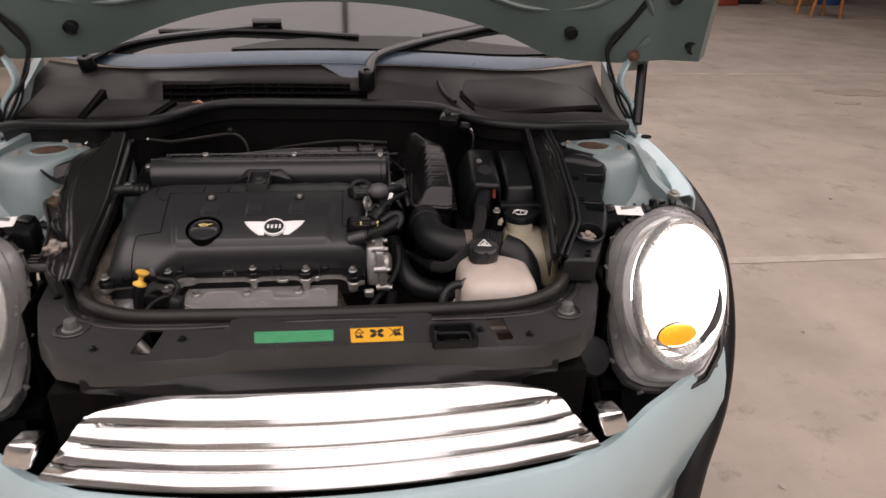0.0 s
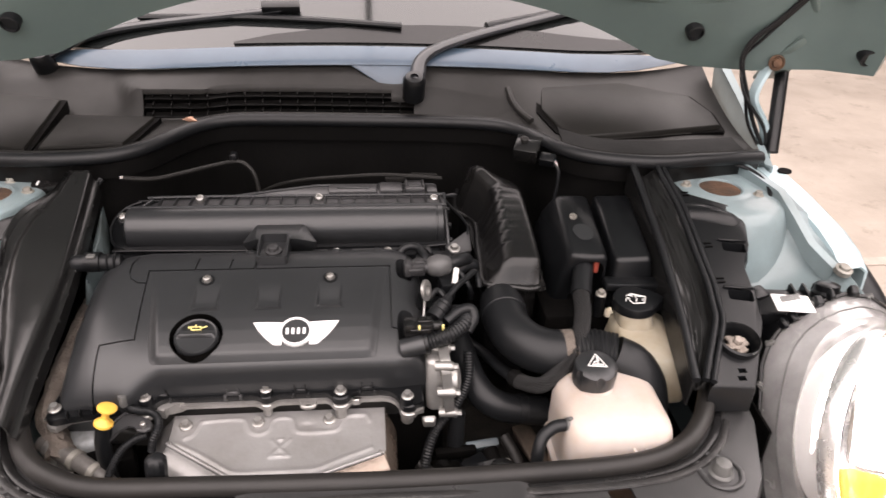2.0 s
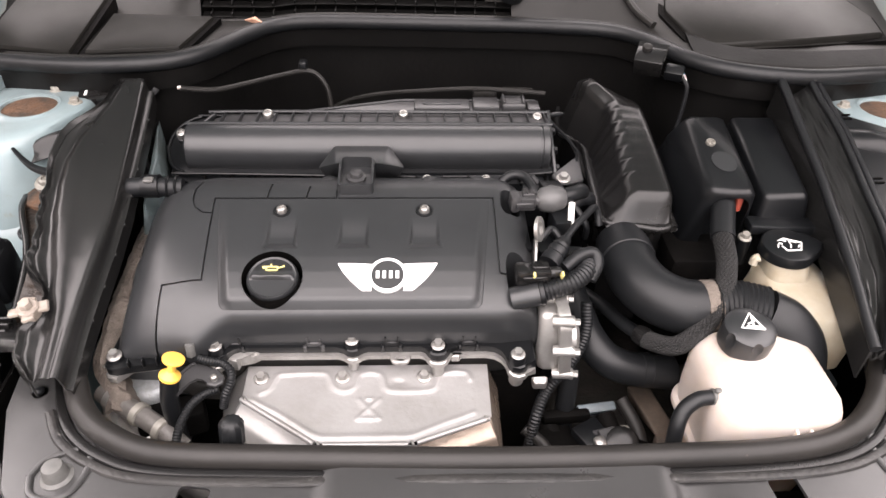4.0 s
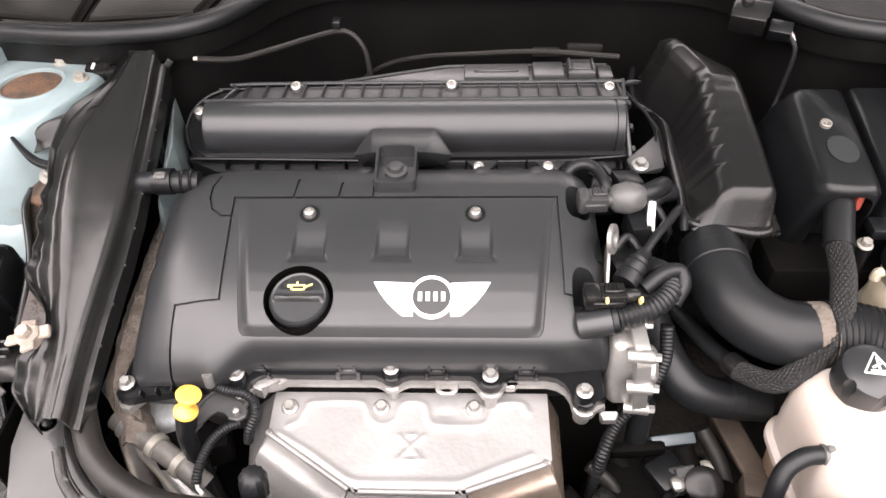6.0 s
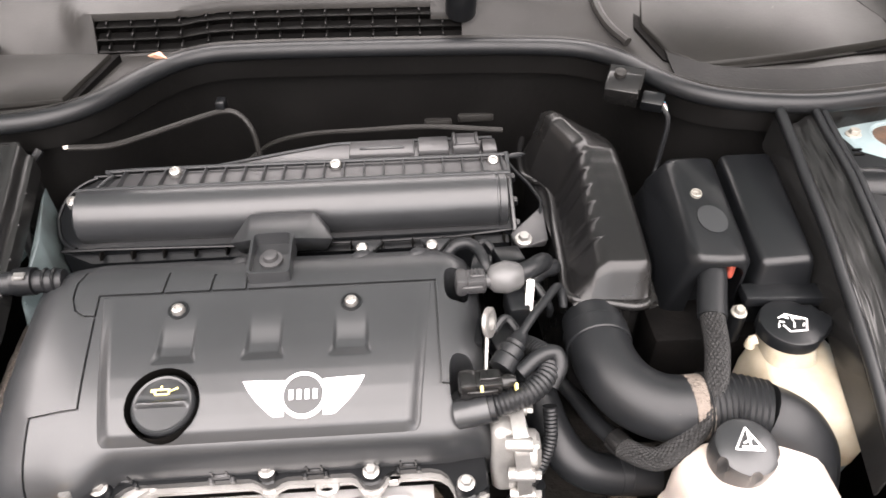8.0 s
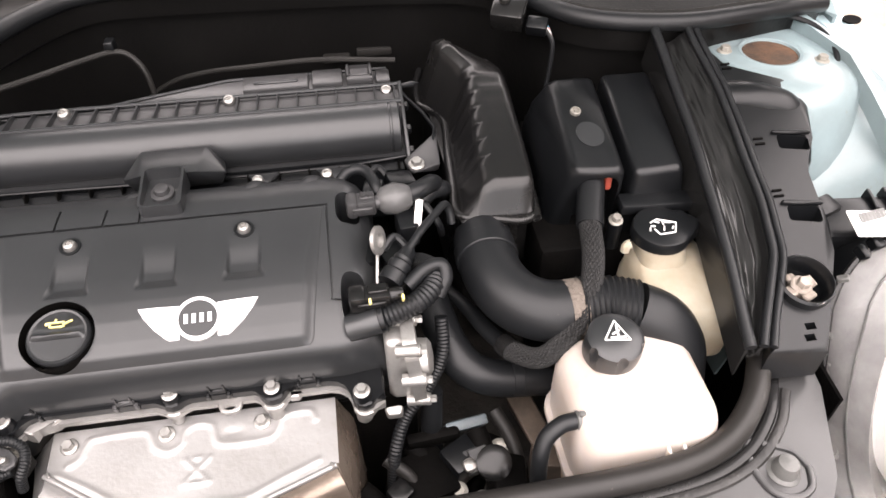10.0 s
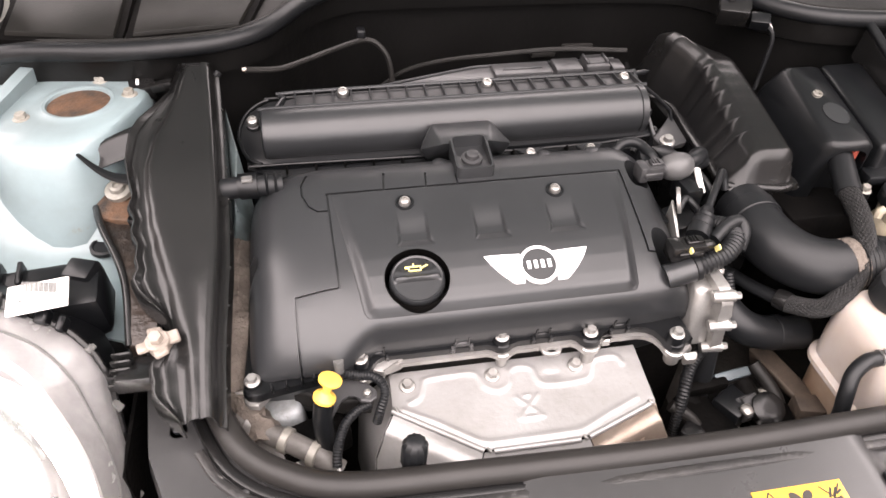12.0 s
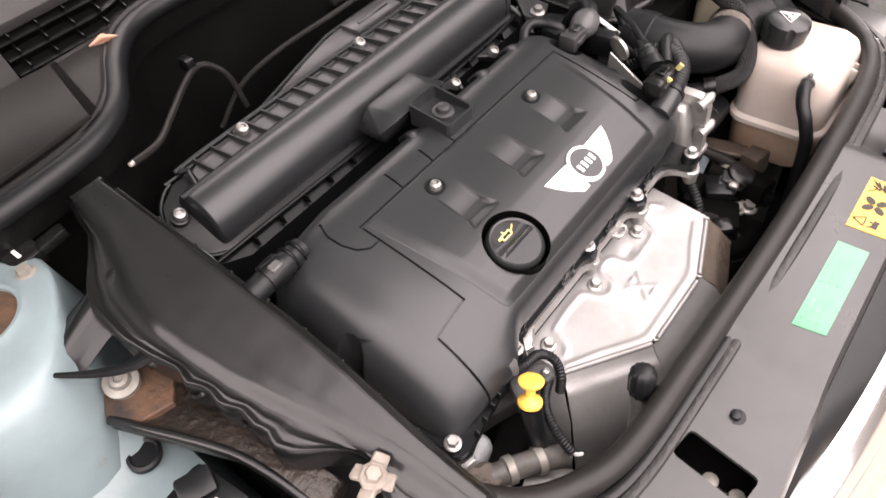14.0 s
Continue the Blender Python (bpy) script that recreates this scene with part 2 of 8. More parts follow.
def loft(bm, rings, closed=True, cap=True):
    rows = [[bm.verts.new(p) for p in ring] for ring in rings]
    k = len(rows[0])
    for a, b in zip(rows, rows[1:]):
        for i in range(k if closed else k - 1):
            j = (i + 1) % k
            bm.faces.new((a[i], a[j], b[j], b[i]))
    if cap and closed:
        bm.faces.new(rows[0])
        bm.faces.new(rows[-1])
    return bm


def frame_of(d):
    d = Vector(d).normalized()
    u = d.cross(Vector((0, 0, 1)))
    if u.length < 0.05:
        u = d.cross(Vector((1, 0, 0)))
    u.normalize()
    return u, d.cross(u)


def revolve(bm, profile, at, axis=(0, 0, 1), seg=28, squash=1.0):
    """profile: (radius, height along axis)."""
    u, v = frame_of(axis)
    d, at = Vector(axis).normalized(), Vector(at)
    rings = [[at + d * h + (u * math.cos(2 * math.pi * i / seg) + v * squash * math.sin(2 * math.pi * i / seg)) * max(r, 1e-4) for i in range(seg)] for r, h in profile]
    return loft(bm, rings)


def smooth_path(pts, n=8):
    pts = [Vector(p) for p in pts]
    if len(pts) < 3:
        return pts
    q = [2 * pts[0] - pts[1], *pts, 2 * pts[-1] - pts[-2]]
    out = []
    for i in range(1, len(q) - 2):
        a, b, c, d = q[i - 1:i + 3]
        for k in range(n):
            t = k / n
            out.append(0.5 * (2 * b + (c - a) * t + (2 * a - 5 * b + 4 * c - d) * t * t + (3 * b - a - 3 * c + d) * t ** 3))
    return out + [pts[-1]]


def resample(pts, step):
    out, left = [pts[0]], step
    for a, b in zip(pts, pts[1:]):
        d, used = (b - a).length, 0.0
        while d - used >= left:
            used += left
            out.append(a + (b - a) * (used / d))
            left = step
        left -= d - used
    return out + [pts[-1]]


def sweep(bm, pts, r, seg=12, n=8, corr=None, squash=1.0, r_end=None, strand=0.0, twist=0.0):
    """A hose along pts; corr = (pitch, depth) makes it corrugated, strand gives it lengthwise strands, twist (radians a step) winds them."""
    p = smooth_path(pts, n)
    if corr:
        p = resample(p, corr[0] / 4)
    u, _ = frame_of(p[1] - p[0])
    rings = []
    for i, c in enumerate(p):
        d = (p[min(i + 1, len(p) - 1)] - p[max(i - 1, 0)]).normalized()
        u = (u - d * u.dot(d)).normalized()
        v = d.cross(u)
        rad = r + ((r_end - r) * i / (len(p) - 1) if r_end else 0)
        if corr:
            rad -= corr[1] * (0, 0.5, 1, 0.5)[i % 4]
        rings.append([c + (u * math.cos(2 * math.pi * k / seg + twist * i) + v * squash * math.sin(2 * math.pi * k / seg + twist * i)) * rad * (1 - strand * (k % 2)) for k in range(seg)])
    return loft(bm, rings)


def prism(bm, outline, top, bottom, bev=0.0, seg=2):
    """An upright slab: outline of (x, y); top and bottom are heights, or functions of x, y."""
    f = top if callable(top) else (lambda x, y: top)
    g = bottom if callable(bottom) else (lambda x, y: bottom)
    a = [bm.verts.new((x, y, g(x, y))) for x, y in outline]
    b = [bm.verts.new((x, y, f(x, y))) for x, y in outline]
    k = len(outline)
    faces = [bm.faces.new(a[::-1]), bm.faces.new(b)]
    for i in range(k):
        faces.append(bm.faces.new((a[i], a[(i + 1) % k], b[(i + 1) % k], b[i])))
    if bev:
        bmesh.ops.bevel(bm, geom=list(faces[1].edges), offset=bev, segments=seg, affect="EDGES", profile=0.5)
    return bm


def hull(bm, pts, bev=0.0, seg=3):
    vs = [bm.verts.new(p) for p in pts]
    res = bmesh.ops.convex_hull(bm, input=vs)
    bmesh.ops.delete(bm, geom=list({v for v in res["geom_interior"] + res["geom_unused"] if isinstance(v, bmesh.types.BMVert)}), context="VERTS")
    bmesh.ops.dissolve_limit(bm, angle_limit=radians(4), verts=bm.verts, edges=bm.edges)
    if bev:
        bmesh.ops.bevel(bm, geom=list(bm.edges), offset=bev, segments=seg, affect="EDGES", profile=0.5, clamp_overlap=True)
    return bm


def sheet(bm, rows, thick=0.002):
    """A bent sheet through rows of points, given thickness downwards along its normals."""
    vs = [[bm.verts.new(p) for p in row] for row in rows]
    fs = []
    for a, b in zip(vs, vs[1:]):
        for i in range(len(a) - 1):
            fs.append(bm.faces.new((a[i], a[i + 1], b[i + 1], b[i])))
    bmesh.ops.recalc_face_normals(bm, faces=fs)
    if thick:
        bmesh.ops.solidify(bm, geom=fs, thickness=thick)
    return bm


def cut(ob, cutter):
    """Cuts a solid out of a part."""
    at = ORIGIN.get(ob.name, Vector())
    bmesh.ops.recalc_face_normals(cutter, faces=cutter.faces)
    bmesh.ops.translate(cutter, verts=cutter.verts, vec=-at)
    me = bpy.data.meshes.new("cutter")
    cutter.to_mesh(me)
    cutter.free()
    tool = bpy.data.objects.new("cutter", me)
    scene.collection.objects.link(tool)
    tool.parent = ob.parent
    mod = ob.modifiers.new("cut", "BOOLEAN")
    mod.operation, mod.solver, mod.object = "DIFFERENCE", "EXACT", tool
    bpy.context.view_layer.update()
    done = bpy.data.meshes.new_from_object(ob.evaluated_get(bpy.context.evaluated_depsgraph_get()))
    ob.modifiers.clear()
    ob.data = done
    done.set_sharp_from_angle(angle=radians(38))
    bpy.data.objects.remove(tool)
    return ob


def table_at(table, u):
    """Straight interpolation in a table of (u, value), rising u."""
    if u <= table[0][0]:
        return table[0][1]
    for (a, va), (b, vb) in zip(table, table[1:]):
        if u <= b:
            return va + (vb - va) * (u - a) / (b - a)
    return table[-1][1]


def ease(k):
    k = min(max(k, 0.0), 1.0)
    return k * k * (3 - 2 * k)


def round_rect(cx, cy, hx, hy, r, n=5):
    out = []
    for sx, sy, a0 in ((1, 1, 0), (-1, 1, 90), (-1, -1, 180), (1, -1, 270)):
        for i in range(n + 1):
            a = radians(a0 + 90 * i / n)
            out.append((cx + sx * (hx - r) + r * math.cos(a), cy + sy * (hy - r) + r * math.sin(a)))
    return out


def hex_bolt(parent, at, r=0.006, axis=(0, -0.19, 1), mat=None, name="bolt"):
    bm = mesh()
    d = Vector(axis).normalized()
    revolve(bm, [(r * 1.5, -0.002), (r * 1.5, 0.0008), (r * 1.35, 0.0014), (r, 0.0016)], at, axis, 16)
    revolve(bm, [(r, 0.001), (r, 0.0052), (r * 0.88, 0.0062)], at, axis, 6)
    return part(name, bm, mat or M_STEEL, parent)


def round_bolt(parent, at, r=0.006, axis=(0, -0.3, 1), mat=None):
    bm = mesh()
    revolve(bm, [(r, -0.003), (r, 0.0015), (r * 0.8, 0.004), (r * 0.45, 0.0048), (r * 0.42, 0.003)], at, axis, 16)
    return part("bolt", bm, mat or M_STEEL, parent)

# ---- the hall ----
setting("floor", box(mesh(), (2, 4, -0.05), (26, 26, 0.1)), M_FLOOR, "worn stained concrete workshop floor", "floor")
for y, w in ((1.52, 0.05), (5.15, 0.04), (9.0, 0.04)):
    setting("floor_joint", box(mesh(), (5.0, y, 0.001), (9.0, w, 0.006), (0, 0, 0.6)), surface("pale joint filler", (0.40, 0.355, 0.305), (0.27, 0.236, 0.20), (0.6, 0.8), big=6, bump=0.2), "pale filled joint in the concrete floor", "floor joint")
for nm, c, s in (("wall_north", (2, 12.1, 2), (18, 0.2, 4)), ("wall_south", (2, -7.7, 2), (18, 0.2, 4)), ("wall_west", (-6.1, 2.2, 2), (0.2, 19.6, 4)), ("wall_east", (11.1, 2.2, 2), (0.2, 19.6, 4))):
    setting(nm, box(mesh(), c, s), M_WALL, "plain painted workshop wall", "wall")
for bx in (-5.2, -2.6, 0.0, 2.6, 5.2):
    setting("ceiling_beam", box(mesh(), (bx, 2.2, 3.93), (0.05, 19.4, 0.10)), M_WALL, "narrow steel roof beam between the light panels", "beam")
for by in (-3.0, 0.6):
    setting("ceiling_purlin", box(mesh(), (2, by, 3.90), (16, 0.04, 0.05)), M_WALL, "thin roof purlin under the light panels", "beam")
setting("ceiling", box(mesh(), (2, 2.2, 4.1), (18, 20, 0.2)), M_WALL, "plain workshop ceiling", "ceiling")

# ---- car body ----
car = thing("car_body", (0, 0, 0), "pale blue small car with its bonnet open", "car")


def grille_y(x):
    return -0.150 + 0.42 * x * x


# moulded panel over the radiator, raised in its middle
def slam_top(x, y):
    ax = abs(x - 0.005)
    k = min(max((0.150 - ax) / 0.022, 0), 1)
    return 0.708 + 0.008 * k * k * (3 - 2 * k) - 0.004 * min(max((0.010 - y) / 0.092, 0), 1)


inner = [(0.0, 0.010), (0.06, 0.010), (0.12, 0.011), (0.130, 0.0112), (0.138, 0.0115), (0.146, 0.012), (0.155, 0.0122), (0.18, 0.013), (0.22, 0.016), (0.27, 0.022), (0.32, 0.044), (0.352, 0.08), (0.37, 0.12), (0.38, 0.19)]
outer = [(0.0, -0.0715), (0.06, -0.0715), (0.115, -0.0715), (0.123, -0.0718), (0.131, -0.0722), (0.139, -0.0730), (0.150, -0.0738), (0.18, -0.0745), (0.22, -0.076), (0.29, -0.076), (0.345, -0.055), (0.382, -0.005), (0.412, 0.07), (0.430, 0.19)]
full_in = [(-x, y) for x, y in reversed(inner)] + inner[1:]
full_out = [(-x, y) for x, y in reversed(outer)] + outer[1:]
rows = []
for i in range(7):
    k = i / 6
    rows.append([(a[0] + (b[0] - a[0]) * k, a[1] + (b[1] - a[1]) * k, slam_top(a[0] + (b[0] - a[0]) * k, a[1] + (b[1] - a[1]) * k)) for a, b in zip(full_in, full_out)])
rows.append([(b[0] * 1.004, b[1] - 0.004 * (b[1] < 0.1), 0.694) for b in full_out])
rows.append([(b[0] * 1.004, b[1] - 0.006 * (b[1] < 0.1), 0.672) for b in full_out])
panel = thing("radiator_cover_panel", (0, -0.04, 0.70), "grey-black moulded plastic panel over the radiator", "cover panel")
slab = part("panel", sheet(mesh(), rows, 0.003), M_SLAM, panel)
for sx in (-1, 1):
    cut(slab, box(mesh(), (sx * 0.236, -0.034, 0.705), (0.025, 0.054, 0.05), (0, 0, sx * 8), 0.004))
cut(slab, box(mesh(), (0.168, -0.056, 0.705), (0.046, 0.032, 0.06), (0, 0, 0), 0.005))
bm = mesh()
loft(bm, [[(x, y, 0.7065) for x, y in round_rect(0.168, -0.056, 0.031, 0.024, 0.006)], [(x, y, 0.7165) for x, y in round_rect(0.168, -0.056, 0.031, 0.024, 0.006)], [(x, y, 0.7165) for x, y in round_rect(0.168, -0.056, 0.026, 0.019, 0.005)], [(x, y, 0.695) for x, y in round_rect(0.168, -0.056, 0.024, 0.017, 0.005)]], cap=False)
part("catch_frame", bm, M_PLASTIC, panel)
for x, y in ((-0.30, -0.045), (0.275, -0.05), (0.208, -0.035), (-0.192, -0.030), (-0.392, 0.09), (0.397, 0.1)):
    bm = mesh()
    revolve(bm, [(0.009, 0), (0.009, 0.002), (0.007, 0.003), (0.004, 0.003), (0.004, 0.006), (0.003, 0.0065)], (x, y, slam_top(x, y) - 0.003), (0, 0, 1), 18)
    part("push_rivet", bm, M_PLASTIC, panel)
for sx in (-1, 1):
    bm = mesh()
    revolve(bm, [(0.0130, -0.002), (0.0125, 0.002), (0.0098, 0.004), (0.0088, 0.012), (0.0075, 0.0150), (0.003, 0.0160)], (sx * 0.343, 0.004, 0.706), (0, 0, 1), 24)
    part("bonnet_stop", bm, M_STOP, panel, "grey rubber bonnet stop")
    ring_pts = [(sx * (0.343 + r * math.cos(radians(a))), 0.004 + r * math.sin(radians(a)), 0.7085) for a, r in ((0, 0.021), (45, 0.021), (90, 0.022), (120, 0.032), (150, 0.024), (180, 0.021), (225, 0.021), (270, 0.021), (315, 0.021), (360, 0.021))]
    part("stop_recess_rim", sweep(mesh(), ring_pts, 0.0028, 8, 5, squash=0.6), M_SLAM, panel)
# what lies under the openings of that panel
bm = mesh()
box(bm, (0, -0.03, 0.60), (0.72, 0.09, 0.12), bev=0.01)
part("crossmember", bm, M_DARK, panel)
for sx in (-1, 1):
    bm = mesh()
    sweep(bm, [(sx * 0.236, -0.07, 0.668), (sx * 0.236, 0.0, 0.672)], 0.0045, 12)
    revolve(bm, [(0.006, 0), (0.006, 0.008), (0.003, 0.009)], (sx * 0.236, -0.055, 0.674), (0, 0, 1), 10)
    revolve(bm, [(0.006, 0), (0.006, 0.008), (0.003, 0.009)], (sx * 0.236, -0.035, 0.676), (0, 0, 1), 10)
    part("catch_hook", bm, M_DUSTYBOLT, panel)


def sticker(name, quad, mat, label):
    bm = mesh()
    prism(bm, quad, lambda x, y: slam_top(x, y) + 0.0007, lambda x, y: slam_top(x, y) - 0.003)
    return tagged(part(name, bm, mat), label, "sticker")


sticker("green_sticker", [(-0.098, -0.0335), (0.007, -0.0345), (0.008, -0.0595), (-0.094, -0.0585)], M_GREEN, "green rectangular sticker with faint pale print on the radiator panel")
green = bpy.data.objects["green_sticker"]
for k, (bx, by, bw_) in enumerate(((-0.073, -0.037, 0.030), (-0.070, -0.043, 0.036), (-0.074, -0.049, 0.028), (-0.024, -0.038, 0.040), (-0.026, -0.044, 0.034), (-0.022, -0.050, 0.042))):
    bm = mesh()
    prism(bm, [(bx - bw_ / 2, by + 0.0011), (bx + bw_ / 2, by + 0.0011), (bx + bw_ / 2, by - 0.0011), (bx - bw_ / 2, by - 0.0011)], lambda x, y: slam_top(x, y) + 0.0011, lambda x, y: slam_top(x, y))
    part("print_bar", bm, M_PALEGRN, green)
tag = sticker("fan_warning_sticker", [(0.029, -0.0335), (0.101, -0.0335), (0.100, -0.0655), (0.031, -0.0655)], M_YELSTK, "yellow warning sticker with black fan pictograms")
bm = mesh()
for a in range(4):
    r = radians(45 + 90 * a)
    c = Vector((0.065 + 0.0068 * math.cos(r), -0.047 + 0.0068 * math.sin(r), 0))
    prism(bm, [(c.x + 0.0055 * math.cos(t) * math.cos(r) - 0.0035 * math.sin(t) * math.sin(r), c.y + 0.0055 * math.cos(t) * math.sin(r) + 0.0035 * math.sin(t) * math.cos(r)) for t in [k * math.pi / 5 for k in range(10)]], lambda x, y: slam_top(x, y) + 0.0011, lambda x, y: slam_top(x, y))
part("fan_pictogram", bm, M_INK, tag)
def sticker_line(a, b, w):
    d = Vector((b[0] - a[0], b[1] - a[1]))
    n = Vector((-d.y, d.x)).normalized() * w / 2
    line = mesh()
    prism(line, [(a[0] + n.x, a[1] + n.y), (b[0] + n.x, b[1] + n.y), (b[0] - n.x, b[1] - n.y), (a[0] - n.x, a[1] - n.y)], lambda x, y: slam_top(x, y) + 0.0011, lambda x, y: slam_top(x, y))
    part("warning_pictogram", line, M_INK, tag)


for a, b in (((0.0355, -0.0455), (0.0475, -0.0455)), ((0.0475, -0.0455), (0.0415, -0.0355)), ((0.0415, -0.0355), (0.0355, -0.0455))):
    sticker_line(a, b, 0.0012)
for a, b, w in (((0.0365, -0.0535), (0.0465, -0.0545), 0.0050), ((0.038, -0.0515), (0.036, -0.0485), 0.0018), ((0.043, -0.0515), (0.0435, -0.0485), 0.0016), ((0.0875, -0.0515), (0.0965, -0.0490), 0.0075), ((0.086, -0.046), (0.0905, -0.0385), 0.0018), ((0.089, -0.046), (0.0945, -0.039), 0.0018), ((0.0925, -0.044), (0.0975, -0.041), 0.0018), ((0.0815, -0.0365), (0.098, -0.0555), 0.0012), ((0.0815, -0.0555), (0.098, -0.0365), 0.0012)):
    sticker_line(a, b, w)

# rubber seal round the bay's front
bm = mesh()
front_seal = [(-0.388, 0.150, 0.737), (-0.373, 0.125, 0.730), (-0.356, 0.086, 0.720), (-0.338, 0.057, 0.716), (-0.308, 0.034, 0.715), (-0.264, 0.019, 0.714), (-0.169, 0.014, 0.714), (0.0, 0.009, 0.714), (0.147, 0.010, 0.714), (0.252, 0.015, 0.714), (0.306, 0.030, 0.715), (0.342, 0.059, 0.718), (0.362, 0.090, 0.722), (0.376, 0.12, 0.730), (0.390, 0.155, 0.737)]
sweep(bm, front_seal, 0.0102, 14)
seal = thing("front_bonnet_seal", (0, 0.016, 0.71), "thick black rubber bonnet seal along the bay's front", "rubber seal")
part("tube", bm, M_SEAL, seal)
bm = mesh()
sweep(bm, [(x * 1.03, y - 0.012, 0.7085) for x, y, z in front_seal], 0.005, 8, squash=0.7)
part("lip", bm, M_GLOSSPL, seal)
bm = mesh()
sweep(bm, [(x * 1.052, y - 0.0185, slam_top(x, y - 0.019) + 0.0006) for x, y, z in front_seal[2:-2]], 0.0042, 8, squash=0.55)
part("worn_edge", bm, surface("worn dusty rubber edge", (0.026, 0.025, 0.024), (0.011, 0.011, 0.011), (0.25, 0.5), big=26, fine=220, bump=0.5, dist=0.0015, speck=((0.17, 0.165, 0.16), 0.06, 60)), seal, "scuffed dusty edge")

# shroud between panel and grille
xs = [-0.312 + 0.026 * i for i in range(25)]
bm = mesh()
sheet(bm, [[(x, -0.060, 0.655) for x in xs], [(x, -0.068, 0.676) for x in xs], [(x, -0.077, 0.683 - 0.05 * x * x) for x in xs], [(x, -0.090 + 0.12 * x * x, 0.680 - 0.15 * x * x) for x in xs], [(x, grille_y(x) + 0.046, 0.674 - 0.35 * x * x) for x in xs], [(x, grille_y(x) + 0.050, 0.48) for x in xs]], 0.003)
part("grille_shroud", bm, M_PLASTIC, car)

# chrome grille with four bars
grille = thing("front_grille", (0, -0.15, 0.55), "polished chrome grille with four horizontal bars", "grille")
# each bar is a chrome shingle, curving from its lower front edge up and back
bars = [(0.6395, -0.133, 0.047, 0.310, 1.2), (0.6105, -0.142, 0.040, 0.336, 6.0), (0.5815, -0.150, 0.040, 0.360, 6.0), (0.5525, -0.159, 0.040, 0.386, 6.0)]
for zl, yl, R, hw, power in bars:
    bm = mesh()
    n = 44
    rings = []
    for i in range(n + 1):
        u = -1 + 2 * i / n
        x = hw * math.sin(u * math.pi / 2)
        e = max(1 - abs(x / hw) ** power, 0.0) ** 0.5 if power > 2 else max(1 - abs(x / hw) ** 2.6, 0.0) ** 0.62
        e = max(e, 0.80 if power > 2 else 0.10)
        bow = 0.42 * x * x
        ring = []
        for k in range(9):
            a = radians(24 + 60 * k / 8)
            c0, s0 = math.cos(radians(24)), math.sin(radians(24))
            ring.append((x * (1 - (0.06 * k / 8 if power > 2 else 0)), yl + bow - R * e * (math.cos(a) - c0), zl - 0.10 * x * x + R * e * (math.sin(a) - s0)))
        top, first = ring[-1], ring[0]
        ring += [(top[0], top[1] + 0.004, top[2] - 0.004), ((x + top[0]) / 2, (first[1] + top[1]) / 2 + 0.010, (first[2] + top[2]) / 2 - 0.008), (x, first[1] + 0.008, first[2] - 0.004), (x, first[1] + 0.002, first[2] - 0.005)]
        rings.append(ring)
    loft(bm, rings)
    part("bar", bm, M_CHROME, grille)
for sx in (-1, 1):
    bm = mesh()
    hull(bm, [(sx * 0.368, -0.108, 0.606), (sx * 0.409, -0.098, 0.600), (sx * 0.421, -0.102, 0.572), (sx * 0.382, -0.116, 0.570), (sx * 0.37, -0.07, 0.600), (sx * 0.405, -0.06, 0.594), (sx * 0.415, -0.06, 0.56), (sx * 0.38, -0.07, 0.56)], 0.004)
    part("corner_trim", bm, M_CHROME, grille)

# bumper skin: from centre to the wheel arch
prof = []
for i in range(10):
    x = 0.325 * i / 9
    prof.append((x, grille_y(x) - 0.030, 0.540 - 0.06 * x * x))
prof += [(p.x, p.y, p.z) for p in smooth_path([(0.355, -0.123, 0.534), (0.400, -0.104, 0.541), (0.440, -0.081, 0.553), (0.470, -0.062, 0.564), (0.514, -0.035, 0.570), (0.582, 0.018, 0.573), (0.646, 0.064, 0.582)], 4)]
SWING = {0.0: 0.0, 0.003: 0.0, -0.008: 0.002, -0.05: 0.010, -0.12: 0.018, -0.2: 0.010, -0.32: -0.01}
bm = mesh()
for sx in (-1, 1):
    rr = []
    for dz, dy in ((0.0, 0.02), (0.003, 0.006), (-0.008, 0.0), (-0.05, -0.012), (-0.12, -0.018), (-0.2, -0.01), (-0.32, 0.02)):
        rr.append([(sx * (x + SWING[dz] * max(0, (x - 0.45) / 0.196) ** 2), y + dy + 0.6 * SWING[dz] * max(0, (x - 0.45) / 0.196) ** 2, z + dz) for x, y, z in prof])
    sheet(bm, rr, 0.003)
part("bumper", bm, M_PAINT, car)

